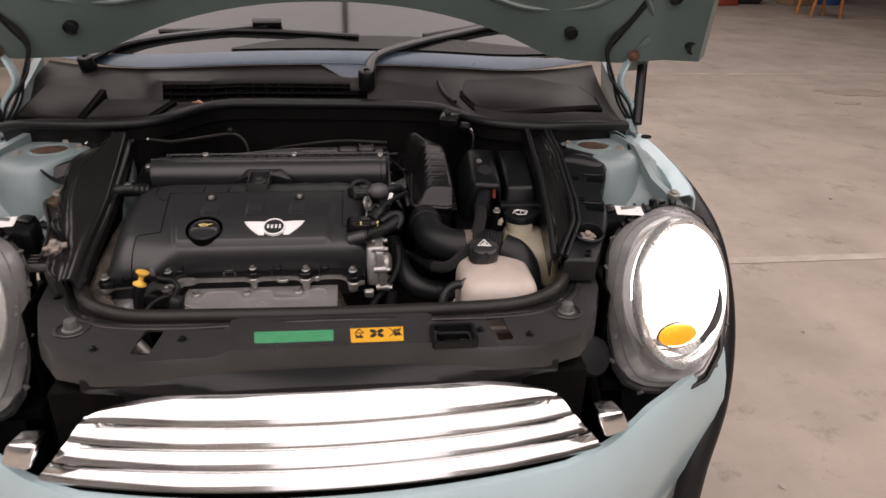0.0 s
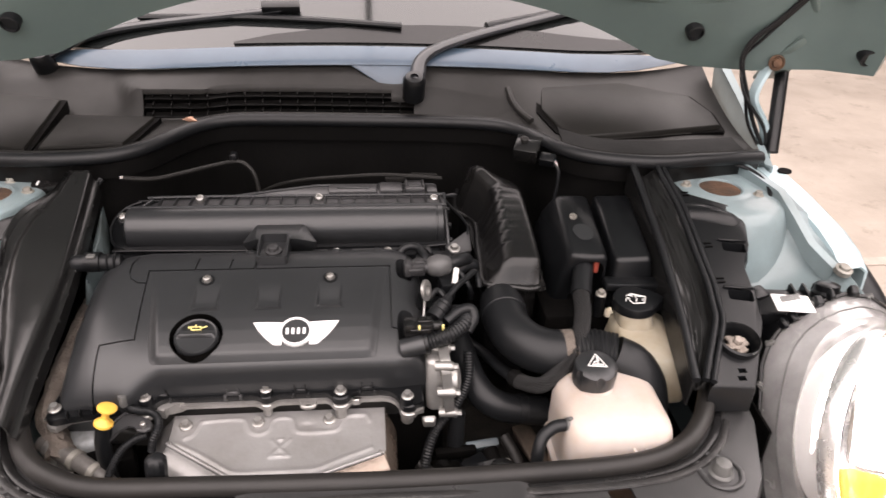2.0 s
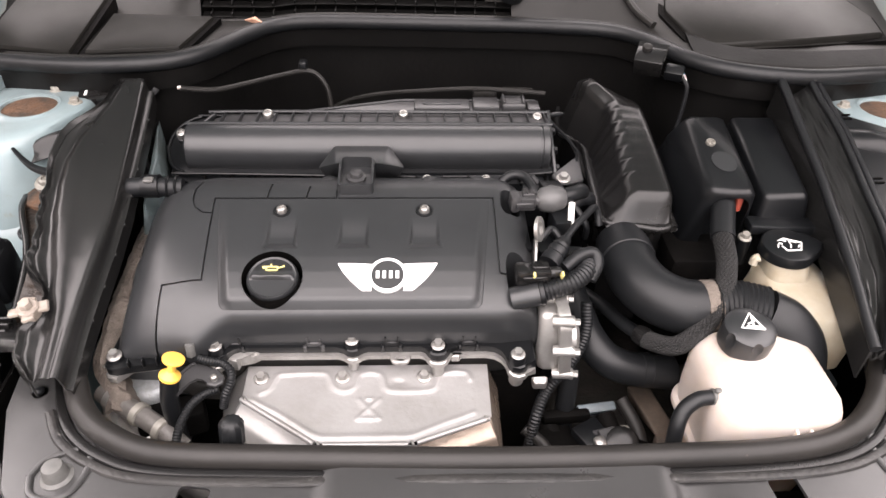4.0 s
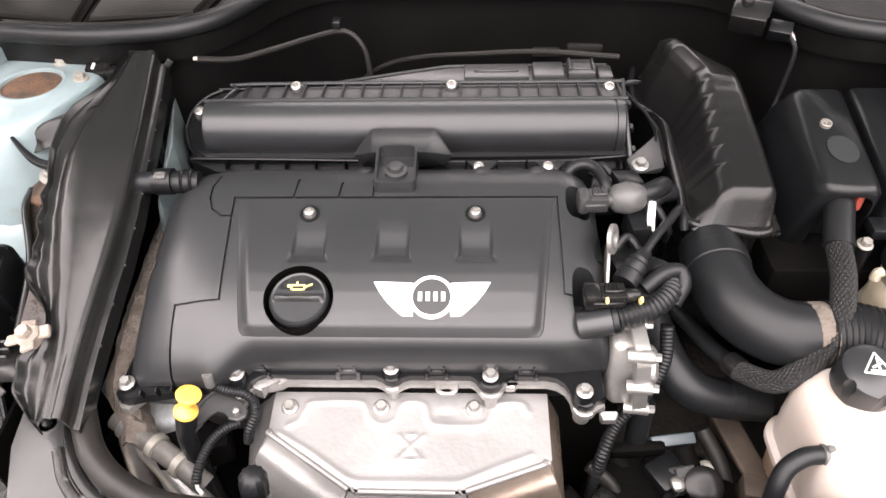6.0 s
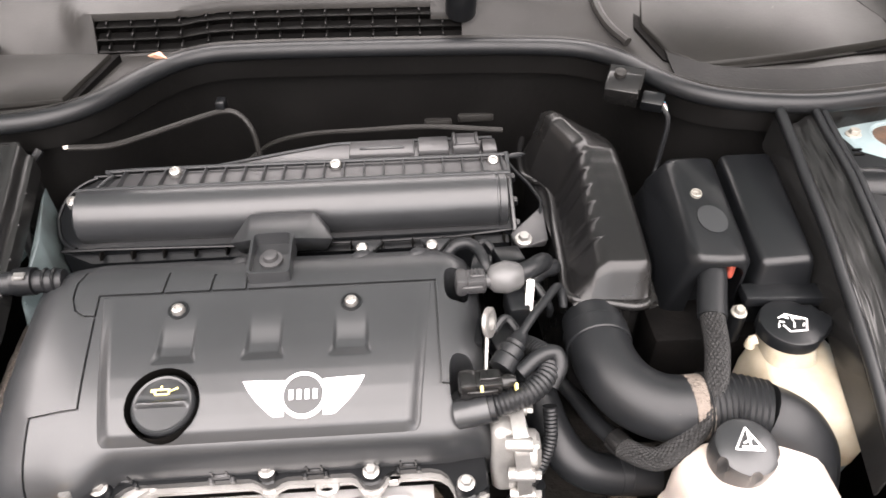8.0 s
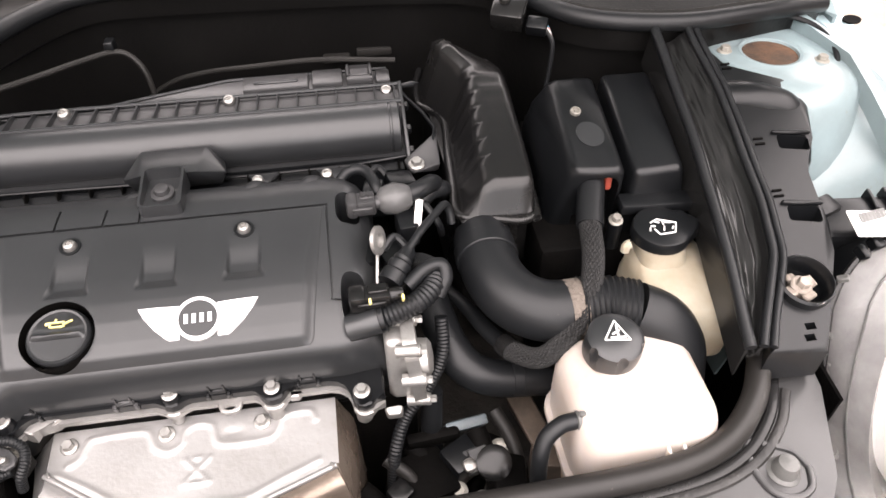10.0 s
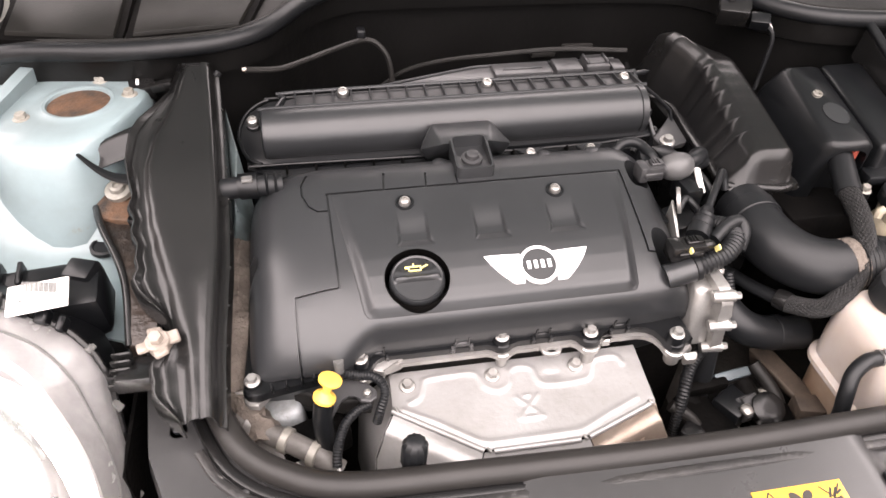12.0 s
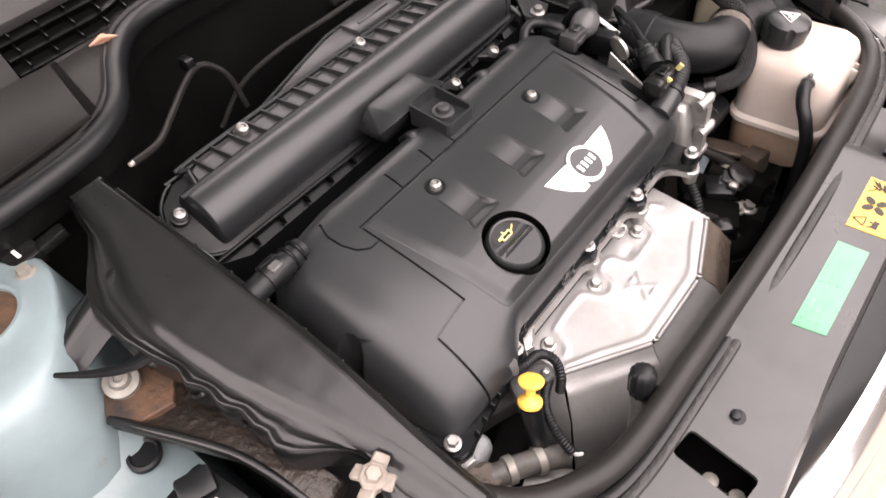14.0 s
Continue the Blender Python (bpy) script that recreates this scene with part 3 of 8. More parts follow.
# wings, aprons, arches and strut towers
for sx in (-1, 1):
    bm = mesh()
    xs_ = [(0.615, 0.47, 0.835), (0.625, 0.40, 0.826), (0.632, 0.32, 0.812), (0.633, 0.28, 0.800), (0.632, 0.255, 0.786)]
    rr = [[(sx * (x - 0.055 + 0.1 * (0.47 - y)), y, z - 0.045) for x, y, z in xs_], [(sx * (x - 0.028), y, z - 0.004) for x, y, z in xs_], [(sx * x, y, z) for x, y, z in xs_], [(sx * (x + 0.012), y, z - 0.008) for x, y, z in xs_], [(sx * (x + 0.016), y, z - 0.05) for x, y, z in xs_], [(sx * (x + 0.016), y, z - 0.25) for x, y, z in xs_]]
    sheet(bm, rr, 0.003)
    part("wing", bm, M_PAINT, car)
    bm = mesh()
    sheet(bm, [[(sx * 0.602, 0.452, 0.76), (sx * 0.602, 0.56, 0.80), (sx * 0.600, 0.68, 0.86)], [(sx * 0.600, 0.452, 0.840), (sx * 0.594, 0.56, 0.905), (sx * 0.588, 0.68, 0.965)], [(sx * 0.590, 0.46, 0.842), (sx * 0.583, 0.56, 0.903), (sx * 0.575, 0.68, 0.960)]], 0.003)
    part("hinge_pillar", bm, M_PAINTDULL, car, "pale blue hinge pillar")
    bm = mesh()
    sheet(bm, [[(sx * x, y, z) for x, y, z in ((0.538, 0.455, 0.835), (0.558, 0.37, 0.826), (0.560, 0.316, 0.806), (0.566, 0.28, 0.785), (0.585, 0.25, 0.765))], [(sx * x, y, z) for x, y, z in ((0.536, 0.454, 0.850), (0.561, 0.366, 0.842), (0.560, 0.316, 0.828), (0.566, 0.28, 0.808), (0.588, 0.246, 0.788))], [(sx * (x + 0.012), y, z) for x, y, z in ((0.536, 0.458, 0.851), (0.561, 0.37, 0.843), (0.560, 0.32, 0.829), (0.566, 0.284, 0.809), (0.588, 0.25, 0.789))]], 0.003)
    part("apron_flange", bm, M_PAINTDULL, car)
    bm = mesh()
    revolve(bm, [(0.0105, -0.006), (0.0105, 0.001), (0.007, 0.002), (0.006, 0.005), (0.003, 0.0055)], (sx * 0.592, 0.236, 0.796), (0, -0.25, 1), 20)
    part("wing_bolt", bm, M_DUSTYBOLT, car, "dusty grey wing bolt")
    # dark disc paints the shade inside the wing's hole
    bm = mesh()
    revolve(bm, [(0.011, 0.0), (0.011, 0.0015), (0.003, 0.001)], (sx * 0.620, 0.452, 0.833), (0, -0.2, 1), 20, 0.7)
    part("wing_hole", bm, M_DARK, car, "dark oval hole")
    bm = mesh()
    sweep(bm, [(sx * 0.645, 0.60, 0.79), (sx * 0.666, 0.46, 0.772), (sx * 0.677, 0.34, 0.744), (sx * 0.684, 0.24, 0.695), (sx * 0.675, 0.14, 0.60), (sx * 0.654, 0.07, 0.483), (sx * 0.613, 0.02, 0.366), (sx * 0.60, 0.0, 0.25)], 0.024, 12, squash=0.6)
    part("wheel_arch_trim", bm, M_RUBBER, car)
    # inner apron
    bm = mesh()
    AY = (0.195, 0.22, 0.24, 0.26, 0.275, 0.289, 0.30, 0.31, 0.322, 0.335, 0.345, 0.38, 0.50)
    AZ = [(0.195, 0.718), (0.24, 0.724), (0.27, 0.731), (0.289, 0.738), (0.31, 0.764), (0.335, 0.806), (0.345, 0.818), (0.50, 0.828)]
    sheet(bm, [[(sx * 0.42, y, 0.55) for y in AY], [(sx * 0.450, y, min(table_at(AZ, y), 0.76) - 0.014) for y in AY], [(sx * 0.475, y, table_at(AZ, y)) for y in AY], [(sx * 0.52, y, table_at(AZ, y) + 0.003) for y in AY], [(sx * 0.565, y, table_at(AZ, y) + 0.018 * ease((0.40 - y) / 0.1)) for y in AY], [(sx * 0.60, y, max(table_at(AZ, y), 0.775 + 0.16 * max(0, y - 0.15))) for y in AY]], 0.003)
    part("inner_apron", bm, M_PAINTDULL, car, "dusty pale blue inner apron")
    bm = mesh()
    c = (sx * 0.490, 0.393, -0.005)
    prof2 = [(0.112, 0.725), (0.103, 0.765), (0.095, 0.800), (0.089, 0.822), (0.083, 0.8325), (0.076, 0.8365), (0.066, 0.8385), (0.060, 0.8390), (0.044, 0.8400), (0.036, 0.8400), (0.0325, 0.8418), (0.0295, 0.8412), (0.0288, 0.838)]
    seg = 48
    rings = []
    for r, h in prof2:
        f = min(max((r - 0.04) / 0.05, 0), 1)
        ring = []
        for i in range(seg):
            a = 2 * math.pi * i / seg
            inward = max(0, -sx * math.cos(a))
            e = 1 + 0.10 * f * abs(math.sin(2 * a)) - 0.36 * f * inward - 0.42 * f * inward * max(0, -math.sin(a))
            ring.append((c[0] + r * e * math.cos(a), c[1] + r * e * math.sin(a) * 0.95, h + c[2]))
        rings.append(ring)
    loft(bm, rings, cap=False)
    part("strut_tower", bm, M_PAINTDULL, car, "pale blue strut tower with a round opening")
    bm = mesh()
    revolve(bm, [(0.0292, 0.8385), (0.0288, 0.815), (0.0282, 0.796), (0.020, 0.790), (0.0135, 0.792), (0.0125, 0.803), (0.0085, 0.805), (0.0075, 0.813), (0.002, 0.8135)], c, (0, 0, 1), 28)
    part("strut_mount", bm, M_RUST, car, "rusty strut top mount")
    for dx, dy in ((0.046, -0.022), (-0.012, 0.043), (-0.045, 0.012)):
        hex_bolt(car, (c[0] + sx * dx, c[1] + dy, 0.834), 0.0052, (0, 0, 1), M_CREAMBOLT)
tc = thing("tower_cable", (0.52, 0.40, 0.83), "thin black cable round the strut tower", "cable")
part("cable", sweep(mesh(), [(0.415, 0.425, 0.846), (0.455, 0.448, 0.852), (0.51, 0.452, 0.850), (0.548, 0.425, 0.848), (0.558, 0.385, 0.838), (0.54, 0.352, 0.822), (0.50, 0.338, 0.808)], 0.0030, 8), M_RUBBER, tc)
# front wheels under the arches
for sx in (-1, 1):
    wh = part("wheel", revolve(mesh(), [(0.19, -0.085), (0.255, -0.085), (0.278, -0.07), (0.285, -0.03), (0.285, 0.03), (0.278, 0.07), (0.255, 0.085), (0.19, 0.085)], (sx * 0.575, 0.34, 0.285), (1, 0, 0), 48), M_RUBBER, car, "black tyre")
    part("rim", revolve(mesh(), [(0.188, -0.06), (0.188, 0.07), (0.15, 0.06), (0.06, 0.066), (0.05, 0.08), (0.01, 0.08)], (sx * 0.575, 0.34, 0.285), (sx, 0, 0), 40), M_ALU, wh, "alloy rim")
# near-black sheets under everything, standing for the bay's deep shade
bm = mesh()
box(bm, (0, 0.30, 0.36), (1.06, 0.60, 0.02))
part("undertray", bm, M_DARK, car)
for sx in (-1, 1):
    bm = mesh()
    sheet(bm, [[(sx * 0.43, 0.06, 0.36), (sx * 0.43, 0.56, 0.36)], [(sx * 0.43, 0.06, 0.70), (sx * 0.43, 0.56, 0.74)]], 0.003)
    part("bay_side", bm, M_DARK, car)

# unseen near-black plates added to hide the pale floor in the gaps
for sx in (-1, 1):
    part("gap_plate", box(mesh(), (sx * 0.50, 0.13, 0.545), (0.15, 0.20, 0.02), bev=0.004), M_DARK, car)

# bulkhead, cowl seal and scuttle
cowl = [(-0.59, 0.455, 0.857), (-0.54, 0.443, 0.866), (-0.46, 0.430, 0.868), (-0.40, 0.431, 0.868), (-0.345, 0.442, 0.868), (-0.308, 0.468, 0.869), (-0.27, 0.525, 0.870), (-0.23, 0.560, 0.871), (-0.17, 0.568, 0.872), (0.0, 0.563, 0.872), (0.11, 0.557, 0.872), (0.185, 0.548, 0.871), (0.229, 0.520, 0.870), (0.268, 0.460, 0.869), (0.312, 0.427, 0.868), (0.394, 0.414, 0.866), (0.475, 0.424, 0.865), (0.575, 0.452, 0.856)]
cp = smooth_path(cowl, 6)
bm = mesh()
sheet(bm, [[(p.x, p.y + 0.004, p.z - 0.008) for p in cp], [(p.x, p.y + 0.006, p.z - 0.03) for p in cp], [(p.x, p.y + 0.018, p.z - 0.034) for p in cp], [(p.x, p.y + 0.022, 0.70) for p in cp], [(p.x, p.y - 0.02, 0.40) for p in cp]], 0.004)
part("bulkhead", bm, M_BULK, car, "black bulkhead panel behind the engine")
for x0, w, z0 in ((0.037, 0.034, 0.768), (0.083, 0.044, 0.774)):
    bm = mesh()
    box(bm, (x0, 0.578, z0), (w, 0.014, 0.011), (0, 0, 0), 0.003)
    part("bulkhead_pad", bm, M_DUSTY, car)
rear_seal = thing("cowl_seal", (0, 0.56, 0.86), "black rubber seal along the scuttle edge", "rubber seal")
bm = mesh()
sweep(bm, cowl, 0.0095, 12, 6)
part("tube", bm, M_RUBBER, rear_seal)
bm = mesh()
sweep(bm, [(x, y + 0.012, z + 0.002) for x, y, z in cowl], 0.006, 8, 6)
part("lip", bm, M_DUSTY, rear_seal)


def screen_base(x):
    far = max(0.0, abs(x) - 0.30) ** 2
    return Vector((x, 0.630 + 0.05 * x * x + 0.75 * far, 0.950 - 0.10 * x * x + 0.29 * far))


def steep_y(x):
    """Where the scuttle's steep inlet face begins."""
    return max(0.566, table_at([(p.x, p.y) for p in cp], x) + 0.013)


def scuttle_z(x, y):
    """Height of the scuttle panel: a slope under the windscreen, flat towards the lids on the left."""
    for a, b in zip(cp, cp[1:]):
        if a.x <= x <= b.x:
            q = a.lerp(b, (x - a.x) / max(b.x - a.x, 1e-6))
            r = min(max((y - q.y - 0.014) / (screen_base(x).y - q.y - 0.014), 0), 1)
            curved = q.z + 0.003 + (screen_base(x).z - 0.015 - q.z) * r ** (1.0 + 0.8 * min(max((abs(x) - 0.24) / 0.1, 0), 1))
            y1, deep = steep_y(x), 0.020 + 0.045 * ease((-0.345 - x) / 0.05)
            flat = q.z + 0.003 + (0.913 - q.z - 0.003) * min(max((y - y1) / deep, 0), 1)
            if y > y1 + deep:
                flat += (screen_base(x).z - 0.012 - flat) * min((y - y1 - deep) / max(screen_base(x).y - y1 - deep, 0.01), 1)
            w = min(max((x - 0.10) / 0.12, 0), 1)
            return flat + (curved - flat) * w
    return 0.89


scuttle = thing("scuttle_panel", (0, 0.58, 0.89), "dusty black plastic scuttle panel under the windscreen", "scuttle panel")
bm = mesh()
rows = []
for i in range(25):
    row = []
    for p in cp:
        y0, y1, y2 = p.y + 0.014, steep_y(p.x), screen_base(p.x).y
        y1 = max(y1, y0 + 0.0005)
        y = y0 + (y1 - y0) * i / 10 if i <= 10 else y1 + 0.020 * (i - 10) / 3 if i <= 13 else y1 + 0.020 + (y2 - y1 - 0.020) * (i - 13) / 11
        row.append((p.x, y, scuttle_z(p.x, y)))
    rows.append(row)
sheet(bm, rows, 0.003)
sp = part("panel", bm, M_DUSTY, scuttle)
# louvred inlet in the steep face, its upper row shorter
xs_in = [-0.336 + 0.0146 * i for i in range(26)] + [0.0315]
top_edge = [(x, steep_y(x) + 0.0195) for x in xs_in] + [(0.0315, steep_y(0.0315) + 0.013), (0.066, steep_y(0.066) + 0.013), (0.066, steep_y(0.066) + 0.0012)]
cut(sp, prism(mesh(), top_edge + [(x, steep_y(x) + 0.0012) for x in reversed(xs_in)], 0.96, 0.80))
wx = [-0.345 + 0.0105 * i for i in range(41)]
# near-black sheet gives the inlet its deep shade
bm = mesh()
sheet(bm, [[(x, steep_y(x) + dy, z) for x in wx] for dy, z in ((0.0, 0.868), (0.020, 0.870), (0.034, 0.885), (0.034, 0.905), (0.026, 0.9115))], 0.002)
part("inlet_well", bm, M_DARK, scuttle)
for j in range(3):
    x1 = 0.065 if j < 2 else 0.031
    lx = [-0.334 + (x1 + 0.334) * i / 24 for i in range(25)]
    dy, z = 0.0015 + 0.0062 * j, 0.8765 + 0.0115 * j
    bm = mesh()
    sheet(bm, [[(x, steep_y(x) + dy, z) for x in lx], [(x, steep_y(x) + dy + 0.012, z + 0.0035) for x in lx]], 0.0012)
    part("louvre", bm, M_BULK, scuttle)
    for i in range(15):
        x = -0.322 + 0.0262 * i
        if x < x1:
            part("louvre_rib", box(mesh(), (x, steep_y(x) + dy + 0.006, z + 0.004), (0.0014, 0.010, 0.005), (20, 0, 0)), M_BULK, scuttle)


# service lids on both sides, each over a near-black slab for its shadow line
def lid(outline, top, label):
    cx, cy = sum(p[0] for p in outline) / len(outline), sum(p[1] for p in outline) / len(outline)
    wide = [(cx + (x - cx) * (1 + 0.007 / max(abs(x - cx), 0.03)), cy + (y - cy) * (1 + 0.006 / max(abs(y - cy), 0.03))) for x, y in outline]
    part("lid_shadow", prism(mesh(), wide, lambda x, y: top(x, y) - 0.005, 0.86), M_DARK, scuttle)
    part("lid", prism(mesh(), outline, top, 0.86, 0.003), M_LID, scuttle, label)


lid([(-0.334, 0.458), (-0.314, 0.548), (-0.440, 0.556), (-0.437, 0.447)], lambda x, y: 0.880 + 0.05 * (y - 0.45), "flat grey-black service lid")
lid([(-0.455, 0.446), (-0.451, 0.576), (-0.537, 0.592), (-0.56, 0.60), (-0.56, 0.462)], lambda x, y: 0.879 + 0.17 * (y - 0.45), "flat grey-black service lid")
lid([(0.278, 0.500), (0.306, 0.480), (0.420, 0.492), (0.538, 0.520), (0.536, 0.555), (0.510, 0.592), (0.40, 0.612), (0.268, 0.598), (0.258, 0.545)], lambda x, y: 0.8800 + 0.30 * (y - 0.48) - 0.10 * max(0, x - 0.42), "curved grey-black service lid")
dx_ = [0.275 + 0.0145 * i for i in range(20)]
cy_ = [min((p for p in cp), key=lambda p: abs(p.x - x)).y for x in dx_]
bm = mesh()
sheet(bm, [[(x, y + d, scuttle_z(x, y + d) + 0.004) for x, y in zip(dx_, cy_)] for d in (0.014, 0.020, 0.028, 0.036, 0.045, 0.055)], 0.002)
part("drain_channel", bm, surface("dusty black gutter", (0.010, 0.0098, 0.0095), (0.006, 0.006, 0.006), (0.6, 0.8), big=20, fine=300, bump=0.3, dist=0.001, speck=((0.16, 0.14, 0.12), 0.04, 90), spec=0.3), scuttle, "dark drain channel before the lid")
bm = mesh()
sweep(bm, [(0.215, 0.60, 0.912), (0.218, 0.575, 0.902), (0.226, 0.55, 0.893), (0.240, 0.525, 0.886)], 0.005, 8)
part("step_ridge", bm, M_DUSTY, scuttle)
# small leaf lying on the scuttle
bm = mesh()
hull(bm, [(-0.280, 0.552, 0.878), (-0.266, 0.543, 0.884), (-0.250, 0.538, 0.880), (-0.262, 0.551, 0.884), (-0.265, 0.546, 0.876)], 0.001, 1)
tagged(part("dry_leaf", bm, surface("dry leaf", (0.50, 0.31, 0.22), (0.38, 0.2, 0.13), (0.6, 0.8), big=60)), "small dry orange-brown leaf on the scuttle", "leaf")

# windscreen with its lower band
screen = thing("windscreen", (0, 0.64, 0.95), "large curved car windscreen with glossy lower trim", "windscreen")
bxs = [-0.66 + 0.055 * i for i in range(25)]
bm = mesh()
sheet(bm, [[screen_base(x) + Vector((0, 0.022, 0.012)) for x in bxs], [screen_base(x) + Vector((-0.05 * x, 0.33 + 0.1 * x * x, 0.21)) for x in bxs], [screen_base(x) + Vector((-0.16 * x, 0.66 + 0.2 * x * x, 0.40)) for x in bxs]], 0.005)
part("pane", bm, M_SCREEN, screen)
bm = mesh()
taper = [1 - 0.7 * ease((abs(x) - 0.40) / 0.15) for x in bxs]
sheet(bm, [[screen_base(x) + Vector((0, -0.010, -0.008)) * k for x, k in zip(bxs, taper)], [screen_base(x) + Vector((0, -0.002, 0.002)) * k for x, k in zip(bxs, taper)], [screen_base(x) + Vector((0, 0.020, 0.0128)) * k for x, k in zip(bxs, taper)]], 0.003)
part("lower_band", bm, M_BAND, screen, "glossy blue-grey band")
fx = [-0.21 + 0.06 * i for i in range(13)]
bm = mesh()
sheet(bm, [[screen_base(x) + Vector((0, 0.024, 0.0175)) for x in fx], [screen_base(x) + Vector((0, 0.027 + 0.030 * abs(math.sin(math.pi * (x + 0.21) / 0.72)) ** 0.7, 0.0195 + 0.020 * abs(math.sin(math.pi * (x + 0.21) / 0.72)) ** 0.7)) for x in fx]], 0.002)
part("black_border", bm, M_GLOSSPL, screen, "black printed border")
bm = mesh()
hull(bm, [(-0.045, 0.628, 0.948), (0.085, 0.628, 0.948), (0.050, 0.596, 0.912), (0.024, 0.598, 0.912), (-0.03, 0.64, 0.940), (0.075, 0.64, 0.940), (0.035, 0.612, 0.90)], 0.002, 2)
part("pivot_trim", bm, M_BAND, screen, "blue-grey triangular trim")

# wipers


def wiper(pivot, elbow, tip, blade0, blade1, label):
    w = thing("wiper", pivot, label, "wiper", "windscreen wipers")
    bm = mesh()
    revolve(bm, [(0.017, -0.03), (0.017, 0.004), (0.013, 0.010), (0.006, 0.011), (0.006, 0.006)], pivot, (0, -0.45, 1), 20)
    part("pivot_cap", bm, M_PLASTIC, w)
    bm = mesh()
    sweep(bm, [pivot, elbow, tip], 0.013, 10, squash=0.6, r_end=0.009)
    part("arm", bm, surface("satin black wiper arm", (0.014, 0.015, 0.018), (0.009, 0.010, 0.012), (0.28, 0.42), coat=0.2), w)
    bm = mesh()
    sweep(bm, [blade0, tuple((a + b) / 2 + (0, 0, 0.006)[i] for i, (a, b) in enumerate(zip(blade0, blade1))), blade1], 0.008, 8, squash=0.6)
    part("blade", bm, M_RUBBER, w)
    bm = mesh()
    box(bm, Vector(tip) + Vector((0, 0, 0.004)), (0.06, 0.018, 0.014), (25, 0, 8), 0.003)
    part("blade_clip", bm, M_PLASTIC, w)


wiper((0.065, 0.573, 0.930), (0.112, 0.640, 0.966), (0.385, 0.748, 1.012), (0.19, 0.692, 0.988), (0.60, 0.83, 1.02), "black wiper arm and blade resting on the windscreen")
wiper((-0.495, 0.650, 0.940), (-0.40, 0.694, 0.972), (-0.14, 0.707, 1.004), (-0.362, 0.715, 0.988), (0.051, 0.680, 0.988), "black wiper arm and blade resting on the windscreen")

# open bonnet
bonnet = thing("bonnet", (0, 0.60, 0.95), "open bonnet seen from below, its underside darkened to green-grey", "bonnet")
rows = []


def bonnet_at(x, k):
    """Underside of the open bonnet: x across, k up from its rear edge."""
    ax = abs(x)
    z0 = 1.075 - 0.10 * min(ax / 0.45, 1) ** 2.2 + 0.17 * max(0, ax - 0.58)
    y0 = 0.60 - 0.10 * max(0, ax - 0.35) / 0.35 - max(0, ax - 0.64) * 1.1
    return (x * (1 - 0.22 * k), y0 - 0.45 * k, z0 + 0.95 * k)


